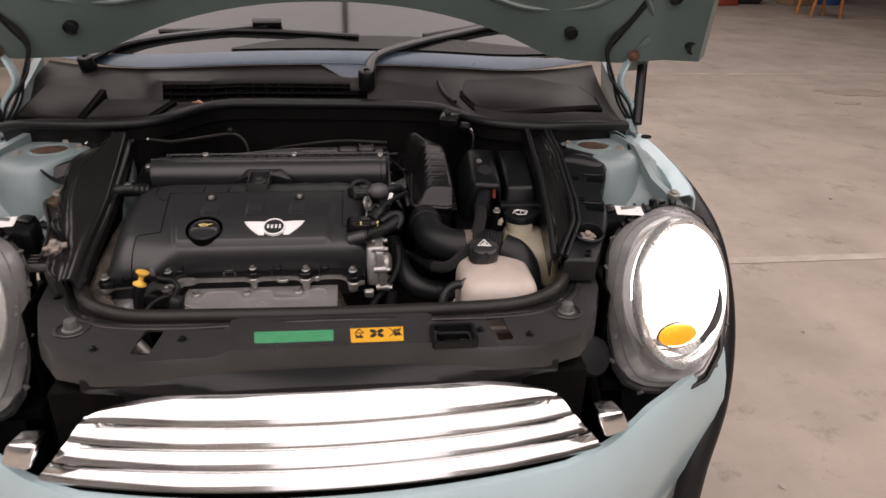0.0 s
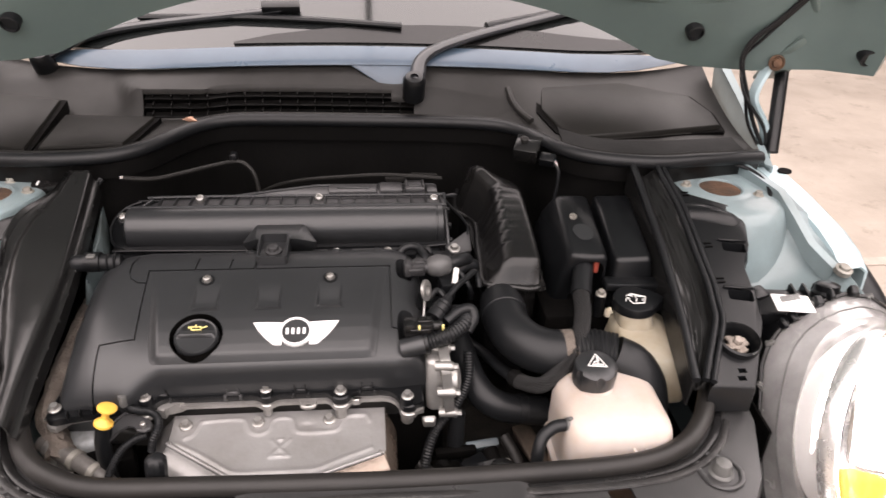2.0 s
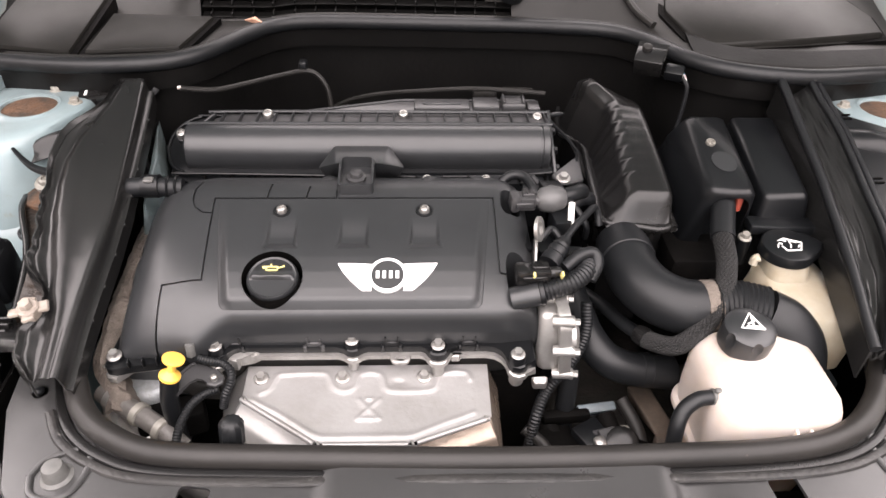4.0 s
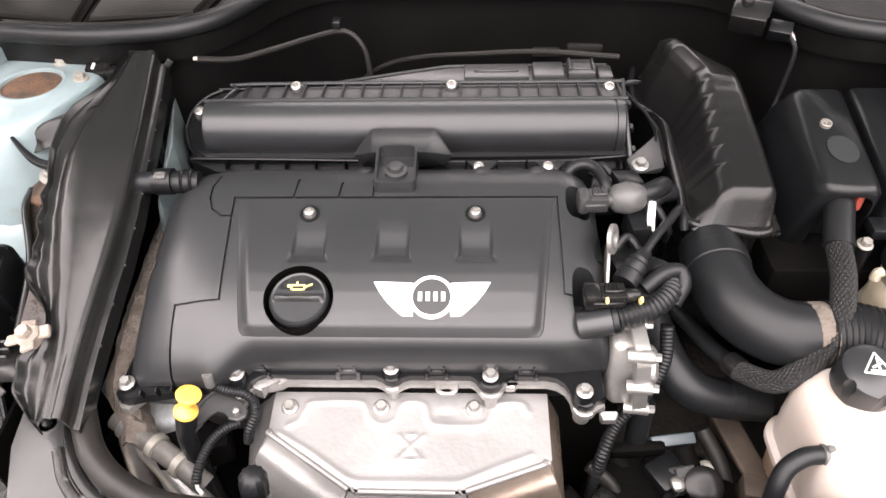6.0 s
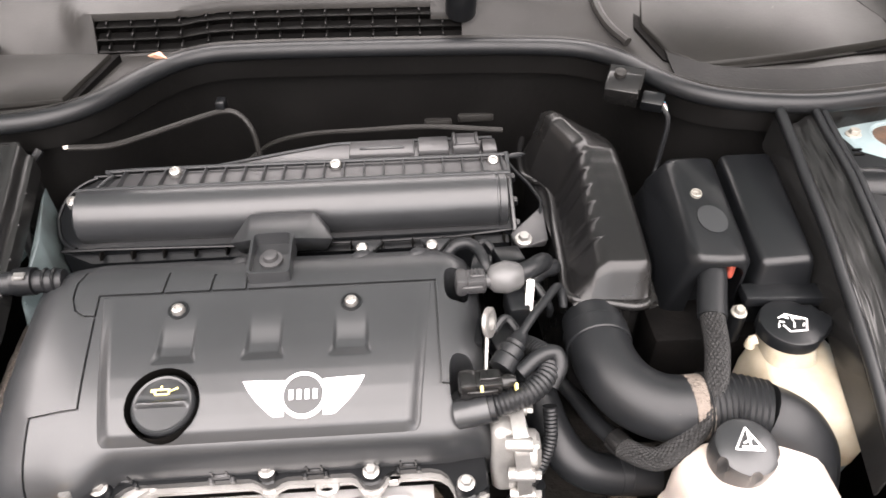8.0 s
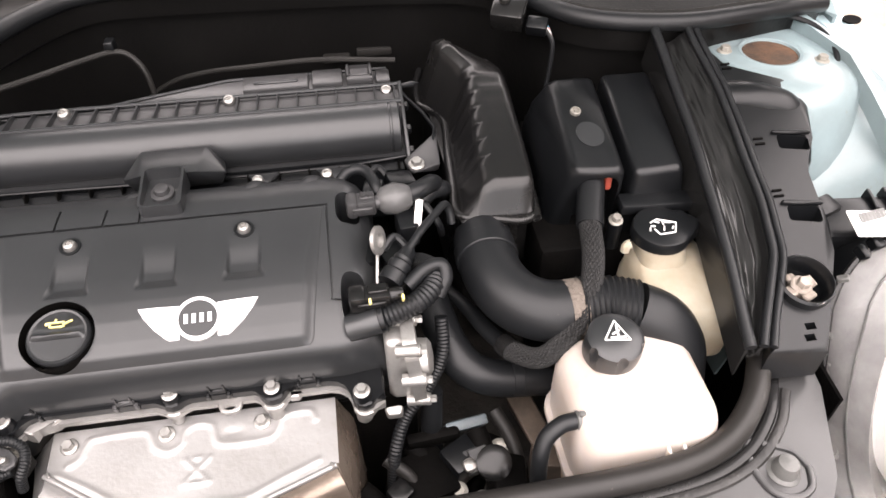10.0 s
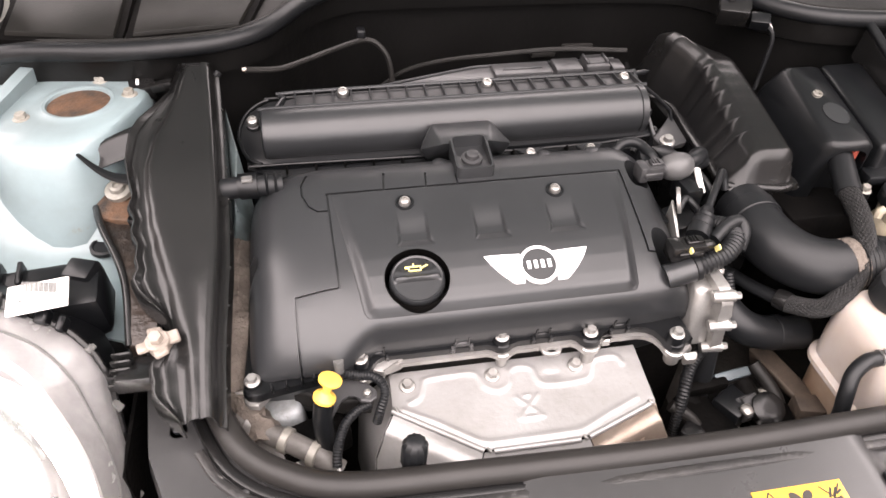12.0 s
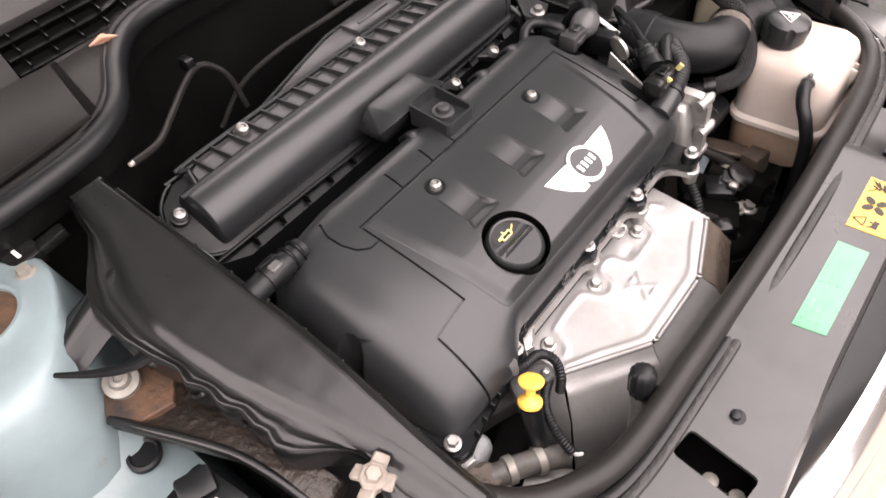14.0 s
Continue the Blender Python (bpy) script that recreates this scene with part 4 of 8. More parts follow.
for i in range(33):
    x = -0.70 + 1.40 * i / 32
    rows.append([bonnet_at(x, k) for k in (0, 0.03, 0.1, 0.3, 0.6, 1.0)])
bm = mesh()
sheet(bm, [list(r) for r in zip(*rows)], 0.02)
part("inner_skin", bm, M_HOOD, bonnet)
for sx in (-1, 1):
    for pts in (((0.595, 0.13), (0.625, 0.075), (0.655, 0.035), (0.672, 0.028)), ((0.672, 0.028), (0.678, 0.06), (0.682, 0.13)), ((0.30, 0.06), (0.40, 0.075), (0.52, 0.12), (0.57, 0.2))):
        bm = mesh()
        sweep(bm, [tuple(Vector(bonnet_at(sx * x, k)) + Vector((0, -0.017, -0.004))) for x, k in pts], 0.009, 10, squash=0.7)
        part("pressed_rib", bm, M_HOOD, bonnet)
    for x, y, z in ((0.462, 0.535, 1.022), (0.672, 0.447, 1.012), (0.62, 0.44, 1.10)):
        bm = mesh()
        revolve(bm, [(0.0125, -0.012), (0.0125, 0.003), (0.0105, 0.004), (0.0095, 0.000), (0.002, 0.0)], (sx * x, y - 0.021, z), (0, -0.88, -0.42), 18)
        part("hole_plug", bm, M_RUBBER, bonnet)
    bm = mesh()
    hull(bm, [(sx * 0.585, 0.50, 0.995), (sx * 0.635, 0.49, 1.0), (sx * 0.635, 0.55, 0.945), (sx * 0.59, 0.56, 0.94), (sx * 0.61, 0.56, 0.99), (sx * 0.60, 0.47, 1.03)], 0.004)
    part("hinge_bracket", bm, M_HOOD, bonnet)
    bm = mesh()
    sweep(bm, [(sx * 0.588, 0.515, 0.98), (sx * 0.573, 0.51, 0.93), (sx * 0.600, 0.505, 0.885), (sx * 0.614, 0.50, 0.835)], 0.010, 8, squash=0.5)
    part("hinge_arm", bm, M_PAINT, bonnet, "pale blue hinge arm")
    bm = mesh()
    revolve(bm, [(0.0115, 0), (0.0115, 0.002), (0.0095, 0.003), (0.0085, 0.001), (0.0065, 0.001), (0.006, 0.006), (0.003, 0.007)], (sx * 0.588, 0.500, 0.984), (-sx * 0.2, -0.8, 0.1), 20)
    part("hinge_bolt", bm, M_RUST, bonnet, "rusty hinge bolt")
    gs = thing("gas_strut", (sx * 0.60, 0.46, 0.84), "black gas strut holding up the bonnet", "gas strut", "bonnet gas struts")
    bm = mesh()
    sweep(bm, [(sx * 0.608, 0.480, 0.852), (sx * 0.629, 0.548, 0.970)], 0.0102, 16)
    part("cylinder", bm, M_PLASTIC, gs)
    bm = mesh()
    sweep(bm, [(sx * 0.632, 0.545, 0.965), (sx * 0.645, 0.50, 1.05)], 0.005, 10)
    part("rod", bm, M_STEEL, gs)
    cb = thing("bonnet_cable", (sx * 0.55, 0.50, 0.88), "thin black cables running along the bonnet hinge", "cable")
    for k in range(3):
        bm = mesh()
        o, q = 0.008 * k, 0.006 * math.sin(2.3 * k + 0.6)
        sweep(bm, [(sx * (0.605 + o), 0.475, 0.815), (sx * (0.596 + o + q), 0.490, 0.845), (sx * (0.570 + 0.5 * o - q), 0.495 - o, 0.893), (sx * (0.545 + 0.2 * o + 1.5 * q), 0.50 - o, 0.945), (sx * (0.530 + 0.5 * o), 0.498 - q, 0.988), (sx * (0.54 + 0.4 * o - q), 0.49, 1.02), (sx * (0.564 + 0.5 * o), 0.47, 1.06), (sx * (0.60 + o), 0.42, 1.15)], 0.0024 + 0.0006 * (k == 1), 8)
        part("cable", bm, M_RUBBER, cb)


# ---- headlights ----
def headlight(sx):
    h = thing("headlight", (sx * 0.53, 0.06, 0.68), "round chrome-ringed car headlight, switched on", "headlight", "headlights")
    c = Vector((sx * 0.537, 0.054, 0.702))
    n = Vector((sx * 0.50, -0.79, 0.36)).normalized()
    side = Vector((0, 0, 1)).cross(n).normalized()
    up = n.cross(side)

    def ring(rx, ry, d, dx=0, dy=0, lean=0.0, n_seg=44):
        pts = []
        for i in range(n_seg):
            a, b = rx * math.cos(2 * math.pi * i / n_seg), ry * math.sin(2 * math.pi * i / n_seg)
            pts.append(c + side * (dx + a * math.cos(lean) - b * math.sin(lean)) + up * (dy + a * math.sin(lean) + b * math.cos(lean)) + n * d)
        return pts
    # outline of the shell's flange, from the inner side round the top
    FL = [(0.443, 0.735), (0.437, 0.683), (0.434, 0.615), (0.438, 0.585), (0.452, 0.565), (0.478, 0.555), (0.51, 0.551), (0.55, 0.552), (0.59, 0.566), (0.618, 0.60), (0.634, 0.65), (0.638, 0.70), (0.632, 0.745), (0.612, 0.780), (0.585, 0.796), (0.555, 0.801), (0.518, 0.793), (0.490, 0.780), (0.467, 0.768), (0.452, 0.753)]
    fl = resample([Vector((sx * x, 0.129 + (z - 0.736) * 0.7, z)) for x, z in FL + FL[:1]], 0.008)[:-1]
    mid = Vector((sx * 0.537, 0.09, 0.68))

    def front_of(p, k, push):
        # from the flange towards the ring, bulging outwards on the way
        q = p - c
        a = math.atan2(q.dot(up), q.dot(side) + 0.02 * sx)
        r = c + side * 0.1145 * math.cos(a) + up * 0.1185 * math.sin(a) + n * 0.004
        w = p.lerp(r, k)
        return w + (w - mid).normalized() * push

    bm = mesh()
    loft(bm, [fl] + [[front_of(p, k, push) for p in fl] for k, push in ((0.08, 0.004), (0.3, 0.009), (0.6, 0.008), (0.85, 0.003), (1.0, 0.0))], cap=False)
    g = part("shell", bm, M_GLASS, h, "clear plastic shell")
    g.visible_shadow = False
    bm = mesh()
    loft(bm, [[mid + (p - mid) * 0.95 + Vector((0, 0.015, 0)) for p in fl]] + [[mid + (front_of(p, k, push) - mid) * 0.955 for p in fl] for k, push in ((0.1, 0.0), (0.35, 0.0), (0.55, -0.003), (0.6, -0.015), (0.9, -0.022), (1.0, -0.012))], cap=False)
    part("housing", bm, M_SMOKE, h, "silvered inner housing")
    for k, push, r in ((0.30, 0.000, 0.0012),):
        line = [tuple(mid + (front_of(p, k, push) - mid) * 0.962) for p in fl]
        part("seam", sweep(mesh(), line + line[:1], r, 6, 1), M_STOP, h)
    for i in range(3, len(fl), 9):
        q = front_of(fl[i], 0.03, 0.003)
        part("shell_tab", box(mesh(), q, (0.007, 0.010, 0.005), (35, 0, 20 * i), 0.001, 1), M_STOP, h)
    bm = mesh()
    sweep(bm, [tuple(p) for p in fl] + [tuple(fl[0])], 0.0035, 8, 2)
    part("flange", bm, M_GLOSSPL, h)
    bm = mesh()
    loft(bm, [[p + Vector((0, 0.004, 0)) for p in fl], [mid + (p - mid) * 0.9 + Vector((0, 0.05, -0.01)) for p in fl], [mid + (p - mid) * 0.5 + Vector((0, 0.09, -0.02)) for p in fl]])
    part("rear_housing", bm, M_PLASTIC, h)
    bm = mesh()
    loft(bm, [ring(0.1135, 0.1175, 0.000), ring(0.1155, 0.1195, 0.010), ring(0.112, 0.116, 0.017), ring(0.102, 0.106, 0.014), ring(0.097, 0.101, 0.002)], cap=False)
    part("trim_ring", bm, M_RING, h, "chrome trim ring")
    bm = mesh()
    loft(bm, [ring(0.099, 0.103, 0.002), ring(0.093, 0.097, -0.02), ring(0.075, 0.078, -0.045), ring(0.03, 0.032, -0.055), ring(0.001, 0.001, -0.056)], cap=False)
    part("reflector", bm, M_BOWL, h, "bright reflector bowl")
    # lens widened over most of the bowl so its glow includes the glare
    bm = mesh()
    loft(bm, [ring(0.0955, 0.0915, -0.012, sx * 0.001, 0.0085), ring(0.0955, 0.0915, 0.003, sx * 0.001, 0.0085), ring(0.06, 0.057, 0.006, sx * 0.003, 0.009), ring(0.02, 0.018, 0.007, sx * 0.003, 0.009)])
    part("lit_lens", bm, M_LAMP, h, "glowing white lamp, widened to carry its glare")
    bm = mesh()
    loft(bm, [ring(0.045, 0.0170, -0.012, -sx * 0.026, -0.058, -sx * 0.24), ring(0.045, 0.0170, 0.006, -sx * 0.026, -0.058, -sx * 0.24), ring(0.032, 0.0125, 0.011, -sx * 0.026, -0.058, -sx * 0.24), ring(0.01, 0.006, 0.013, -sx * 0.026, -0.058, -sx * 0.24)])
    blinker = part("indicator", bm, M_AMBER, h, "lit amber indicator lens")
    bm = mesh()
    loft(bm, [ring(0.049, 0.0205, -0.012, -sx * 0.026, -0.058, -sx * 0.24), ring(0.0495, 0.021, 0.006, -sx * 0.026, -0.058, -sx * 0.24), ring(0.0455, 0.0175, 0.007, -sx * 0.026, -0.058, -sx * 0.24)], cap=False)
    part("rim", bm, M_CHROME, blinker, "chrome rim")
    bm = mesh()
    for k in range(9):
        w0 = -0.036 + 0.009 * k
        a0, a1 = c + side * w0 + up * (-0.080 + 0.010 * (w0 / 0.036) ** 2) - n * 0.006, c + side * w0 * 0.9 + up * (-0.095 + 0.014 * (w0 / 0.036) ** 2) + n * 0.001
        sweep(bm, [tuple(a0), tuple(a1)], 0.004, 8)
    part("ribbed_reflector", bm, M_SMOKE, h)
    bm = mesh()
    loft(bm, [ring(0.107, 0.111, 0.0175), ring(0.092, 0.095, 0.026), ring(0.06, 0.062, 0.034), ring(0.01, 0.011, 0.038)])
    g = part("cover_lens", bm, M_GLASS, h, "clear cover lens")
    g.visible_shadow = False
    # black carrier with catches along its top edge
    bm = mesh()
    box(bm, (sx * 0.512, 0.200, 0.752), (0.12, 0.050, 0.05), (8, 0, -sx * 6), 0.008)
    part("carrier", bm, M_PLASTIC, h)
    bm = mesh()
    revolve(bm, [(0.017, -0.03), (0.017, 0.0), (0.014, 0.003), (0.014, 0.010), (0.010, 0.012)], (sx * 0.545, 0.195, 0.790), (0, 0.25, 1), 20)
    part("bulb_cap", bm, M_PLASTIC, h)
    for k in range(4):
        part("rib", box(mesh(), (sx * (0.515 + 0.016 * k), 0.212, 0.778), (0.004, 0.024, 0.012), (8, 0, -sx * 6), 0.001, 1), M_PLASTIC, h)
    bm = mesh()
    box(bm, (sx * 0.468, 0.212, 0.775), (0.024, 0.020, 0.018), (10, 0, sx * 20), 0.003)
    part("plug", bm, M_PLASTIC, h)
    for k, (fx, fz) in enumerate(((0.470, 0.777), (0.483, 0.783), (0.497, 0.789), (0.515, 0.797), (0.532, 0.803), (0.560, 0.806))):
        bm = mesh()
        box(bm, (sx * fx, 0.124 + (fz - 0.736) * 0.7, fz - 0.001), (0.006 + 0.004 * (k % 2), 0.014, 0.012), (20, 0, sx * (15 - 6 * k)), 0.002, 1)
        part("catch", bm, M_PLASTIC, h)
    bm = mesh()
    box(bm, (sx * 0.4855, 0.168, 0.7945), (0.044, 0.030, 0.0016), (6, 0, -sx * 9), 0.001, 1)
    paper = part("label", bm, M_LABEL, h, "white printed label")
    bm = mesh()
    for k in range(22):
        box(bm, (sx * (0.4735 + 0.0012 * k), 0.1745 + 0.00019 * k, 0.7964), (0.0005 + 0.0004 * (k % 3 == 0), 0.010, 0.0012), (6, 0, -sx * 9))
    part("label_bars", bm, M_GREYINK, paper)
    return h


headlight(1)
headlight(-1)

# ---- engine ----


cover = thing("engine_cover", (-0.13, 0.2, 0.72), "grained black plastic valve cover with a silver emblem", "engine cover")
# the cover's section from front to rear: its middle drops steeply, its left block reaches further forward
FRONT_MID = [(0.150, 0.66), (0.1309, 0.734), (0.1311, 0.738), (0.1314, 0.743), (0.1320, 0.750), (0.1335, 0.756), (0.1360, 0.7605), (0.140, 0.7635)]
FRONT_LEFT = [(0.125, 0.66), (0.117, 0.719), (0.1135, 0.7255), (0.114, 0.733), (0.117, 0.740), (0.122, 0.7475), (0.130, 0.7555), (0.140, 0.763)]
REAR = [(0.15, 0.769), (0.165, 0.776), (0.18, 0.7815), (0.20, 0.7875), (0.22, 0.793), (0.238, 0.7975), (0.255, 0.8015), (0.27, 0.8045), (0.285, 0.8055), (0.296, 0.802), (0.303, 0.793), (0.309, 0.775), (0.311, 0.66)]
ENDS = [(-0.339, 0.42), (-0.338, 0.54), (-0.335, 0.67), (-0.329, 0.79), (-0.320, 0.882), (-0.307, 0.945), (-0.292, 0.982), (-0.275, 0.996), (-0.266, 1.0), (-0.261, 1.0), (-0.256, 1.0), (-0.251, 1.0), (-0.246, 1.0), (-0.241, 1.0), (-0.236, 1.0), (-0.231, 1.0), (-0.226, 1.0), (-0.1, 1.0), (0.0, 1.0), (0.020, 1.0), (0.034, 0.98), (0.045, 0.93), (0.053, 0.84), (0.057, 0.72), (0.058, 0.5)]


def section(x):
    w = ease((-0.226 - x) / 0.040)
    return [(a[0] + (b[0] - a[0]) * w, a[1] + (b[1] - a[1]) * w) for a, b in zip(FRONT_MID, FRONT_LEFT)] + REAR


def body_z(x, y):
    k = table_at(ENDS, x)
    return 0.66 + (table_at(section(x)[1:-1], y - 0.016 * (1 - k) ** 0.5 * (1 if y < 0.2 else -1)) - 0.66) * k


PANEL_Y = (0.2560, 0.1360)


def panel_side(y):
    """The centre panel's left and right edge at y."""
    v = (PANEL_Y[0] - y) / (PANEL_Y[0] - PANEL_Y[1])
    r, d = 0.007, y - PANEL_Y[1]
    inset = r - math.sqrt(max(r * r - (r - d) ** 2, 0)) if d < r else 0.0
    return -0.2575 + 0.0190 * v + inset, 0.0155 - 0.0150 * v - inset


POCKETS = (-0.1885, -0.120, -0.052)


def panel_z(x, y):
    """Top of the centre panel: flush at its rear edge, raised towards the front, with three ramped pockets."""
    v = (PANEL_Y[0] - y) / (PANEL_Y[0] - PANEL_Y[1])
    x0, x1 = panel_side(y)
    rise = 0.0012 + 0.0050 * ease(1.5 * v)
    h = rise * ease(min(x - x0, x1 - x) / 0.012) * ease((y - PANEL_Y[1]) / 0.006)
    for px in POCKETS:
        deep = ease((0.236 - y) / 0.030) * min(max((y - 0.1895) / 0.0095, 0), 1)
        wide = 0.0128 + 0.0035 * ease((0.200 - y) / 0.010)
        h -= min(0.0042, rise - 0.0004) * deep * ease((wide + 0.0012 - abs(x - px)) / 0.0024)
    edge = min(x - x0, x1 - x, y - PANEL_Y[1], PANEL_Y[0] - y)
    return body_z(x, y) + h - (0.0012 if edge < 1e-5 else -0.0004)


bm = mesh()
loft(bm, [[(x, y + 0.016 * (1 - k) ** 0.5 * (1 if y < 0.2 else -1), 0.66 + (z - 0.66) * k) for y, z in section(x)] for x, k in ENDS])
body = part("cover", bm, M_COVER, cover, angle=50)
CAP = (-0.1915, 0.1605)
NORM = Vector((0, -0.30, 1)).normalized()
capz = panel_z(-0.215, 0.1605) - 0.0005


def disc_cut(r, deep):
    b = mesh()
    revolve(b, [(r, -deep), (r, 0.02)], (*CAP, capz), NORM, 40)
    return b


cut(body, disc_cut(0.0277, 0.026))
# raised middle panel
bm = mesh()
rows = []
for j in range(95):
    y = PANEL_Y[0] + (PANEL_Y[1] - PANEL_Y[0]) * j / 94
    x0, x1 = panel_side(y)
    rows.append([(x0 + (x1 - x0) * i / 210, y, panel_z(x0 + (x1 - x0) * i / 210, y)) for i in range(211)])
sheet(bm, rows, 0.003)
mid = part("centre_panel", bm, M_COVER, cover, angle=60)
cut(mid, disc_cut(0.0277, 0.03))
mid.data.set_sharp_from_angle(angle=radians(60))


# dividing grooves beside the panel
def groove(a, b, w=0.0020):
    n = max(1, math.ceil(math.dist(a, b) / 0.016))
    for i in range(n):
        p, q = [tuple(a[k] + (b[k] - a[k]) * j / n for k in (0, 1)) for j in (i, i + 1)]
        p, q = Vector((*p, body_z(*p))), Vector((*q, body_z(*q)))
        d = q - p
        c = (p + q) / 2
        slope = (body_z(c.x, c.y + 0.002) - body_z(c.x, c.y - 0.002)) / 0.004
        up = Vector((0, -slope, 1)).normalized()
        e, f = d.normalized(), up.cross(d).normalized()
        g = mesh()
        box(g, (0, 0, 0), (d.length + w, w, 0.011))
        bmesh.ops.transform(g, matrix=Matrix.Translation(c + up * 0.0025) @ Matrix((e, f, e.cross(f))).transposed().to_4x4(), verts=g.verts)
        cut(body, g)


for line in (((-0.2605, 0.2570), (-0.2565, 0.163), (-0.2925, 0.1605), (-0.2930, 0.117)), ((-0.2605, 0.2575), (0.0175, 0.2575), (0.0175, 0.168), (0.032, 0.167)), ((-0.2600, 0.2385), (-0.270, 0.2390), (-0.278, 0.246), (-0.2825, 0.258), (-0.283, 0.272), (-0.278, 0.284)), ((-0.209, 0.2575), (-0.207, 0.278)), ((-0.170, 0.2575), (-0.168, 0.274)), ((-0.140, 0.2575), (-0.140, 0.268))):
    for a, b in zip(line, line[1:]):
        groove(a, b)
for wx, wy, rx, ry in ((0.0355, 0.255, 0.0105, 0.017), (0.0345, 0.169, 0.0105, 0.023)):
    well = mesh()
    prism(well, [(wx + rx * math.copysign(abs(math.cos(a)) ** 0.7, math.cos(a)), wy + ry * math.copysign(abs(math.sin(a)) ** 0.7, math.sin(a))) for a in [2 * math.pi * i / 24 for i in range(24)]], 0.84, 0.735)
    cut(body, well)
# finger hollow in the rounded left end
hollow = mesh()
revolve(hollow, [(0.013, -0.09), (0.013, -0.02), (0.011, -0.006), (0.006, 0.0)], (-0.334, 0.212, 0.776), (0.12, 0, 1), 24)
cut(body, hollow)
body.data.set_sharp_from_angle(angle=radians(50))
for x in (-0.192, -0.052):
    z = panel_z(x, 0.238)
    bm = mesh()
    revolve(bm, [(0.0085, -0.001), (0.0085, 0.0012), (0.0065, 0.0012), (0.006, -0.001)], (x, 0.238, z), (0, -0.2, 1), 20)
    part("bolt_well", bm, M_PLASTIC, cover)
    round_bolt(cover, (x, 0.238, z + 0.0005), 0.0055, (0, -0.2, 1))
# humps of the inlet runners behind the panel
for x in (-0.160, -0.055, -0.005):
    bm = mesh()
    sweep(bm, [(x, 0.270, 0.7975), (x + 0.004, 0.283, 0.8010), (x + 0.012, 0.298, 0.7985), (x + 0.016, 0.312, 0.785)], 0.0085, 16, squash=0.45)
    part("runner_hump", bm, M_COVER, cover)
# wall of the cap's well, coloured near-black for the shadow inside it
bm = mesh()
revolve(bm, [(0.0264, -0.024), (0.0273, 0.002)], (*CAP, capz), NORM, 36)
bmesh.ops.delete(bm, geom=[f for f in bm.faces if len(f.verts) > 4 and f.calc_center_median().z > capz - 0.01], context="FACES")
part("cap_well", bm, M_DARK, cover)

cap = thing("oil_filler_cap", (*CAP, 0.77), "round black oil filler cap with a yellow symbol", "oil cap")
bm = mesh()
revolve(bm, [(0.0232, -0.022), (0.0238, -0.004), (0.0234, 0.0), (0.0218, 0.0018), (0.0198, 0.0008)], (*CAP, capz - 0.001), NORM, 40)
part("cap", bm, M_COVER, cap)
# face of the cap: flat above, a cross ridge, a scooped grip below
CAP_U = Vector((1, 0, 0))
CAP_V = NORM.cross(CAP_U).normalized()


def cap_face(u, v):
    r = math.hypot(u, v)
    ridge = 0.0042 * math.exp(-((v + 0.0005) / 0.0021) ** 2) * ease((0.0205 - abs(u)) / 0.003)
    lip = 0.0020 * math.exp(-((v + 0.0127 - 25 * u * u) / 0.0013) ** 2) * ease((0.0165 - abs(u)) / 0.004)
    scoop = -0.0042 * ease((-v - 0.002) / 0.0035) * ease((0.0200 - r) / 0.0035)
    return 0.0010 + ridge + lip + scoop


rings = []
for k in range(19):
    r = 0.0214 * (1 - k / 18.2)
    rings.append([Vector((*CAP, capz - 0.001)) + CAP_U * (r * math.cos(2 * math.pi * q / 56)) + CAP_V * (r * math.sin(2 * math.pi * q / 56)) + NORM * cap_face(r * math.cos(2 * math.pi * q / 56), r * math.sin(2 * math.pi * q / 56)) for q in range(56)])
part("grip", loft(mesh(), rings), M_COVER, cap, angle=60)
bm = mesh()
for bx, by, w, h, a in ((-0.001, 0.0098, 0.011, 0.0012, 0), (-0.001, 0.0062, 0.009, 0.0012, 0), (-0.0062, 0.008, 0.0012, 0.004, 0), (0.004, 0.008, 0.0012, 0.004, 0), (0.0075, 0.0095, 0.006, 0.0012, 28), (-0.008, 0.0092, 0.003, 0.0022, 0), (-0.002, 0.0112, 0.0012, 0.003, 0)):
    box(bm, Vector((CAP[0] + bx, CAP[1] + by, capz - 0.001 + 0.30 * by + 0.0020)), (w, h, 0.0014), (16.7, 0, a))
part("oil_symbol", bm, M_YELINK, cap)

emblem = thing("winged_emblem", (-0.0865, 0.162, panel_z(-0.0865, 0.162)), "silver winged emblem with a round centre", "emblem")


def on_top(x, y, h):
    return (x, y, panel_z(x, y) + h)


for sx in (-1, 1):
    bm = mesh()
    prism(bm, [(-0.0865 + sx * a, b) for a, b in ((0.0460, 0.1722), (0.030, 0.1716), (0.0145, 0.1712), (0.0145, 0.1470), (0.0225, 0.1470), (0.0255, 0.1488), (0.0340, 0.1560), (0.0415, 0.1645))], lambda x, y: on_top(x, y, 0.0016)[2], lambda x, y: on_top(x, y, -0.001)[2], 0.0005, 1)
    part("wing", bm, M_EMBLEM, emblem)
EMB_N = Vector((0, -0.40, 1)).normalized()
bm = mesh()
revolve(bm, [(0.0176, -0.002), (0.0176, 0.0018), (0.0172, 0.0024), (0.0150, 0.0024), (0.0146, 0.0010)], on_top(-0.0865, 0.1605, 0.0006), EMB_N, 40)
part("ring", bm, M_EMBLEM, emblem)
bm = mesh()
revolve(bm, [(0.0156, -0.002), (0.0156, 0.0016)], on_top(-0.0865, 0.1605, 0.0006), EMB_N, 36)
part("disc", bm, M_COVER, emblem)
bm = mesh()
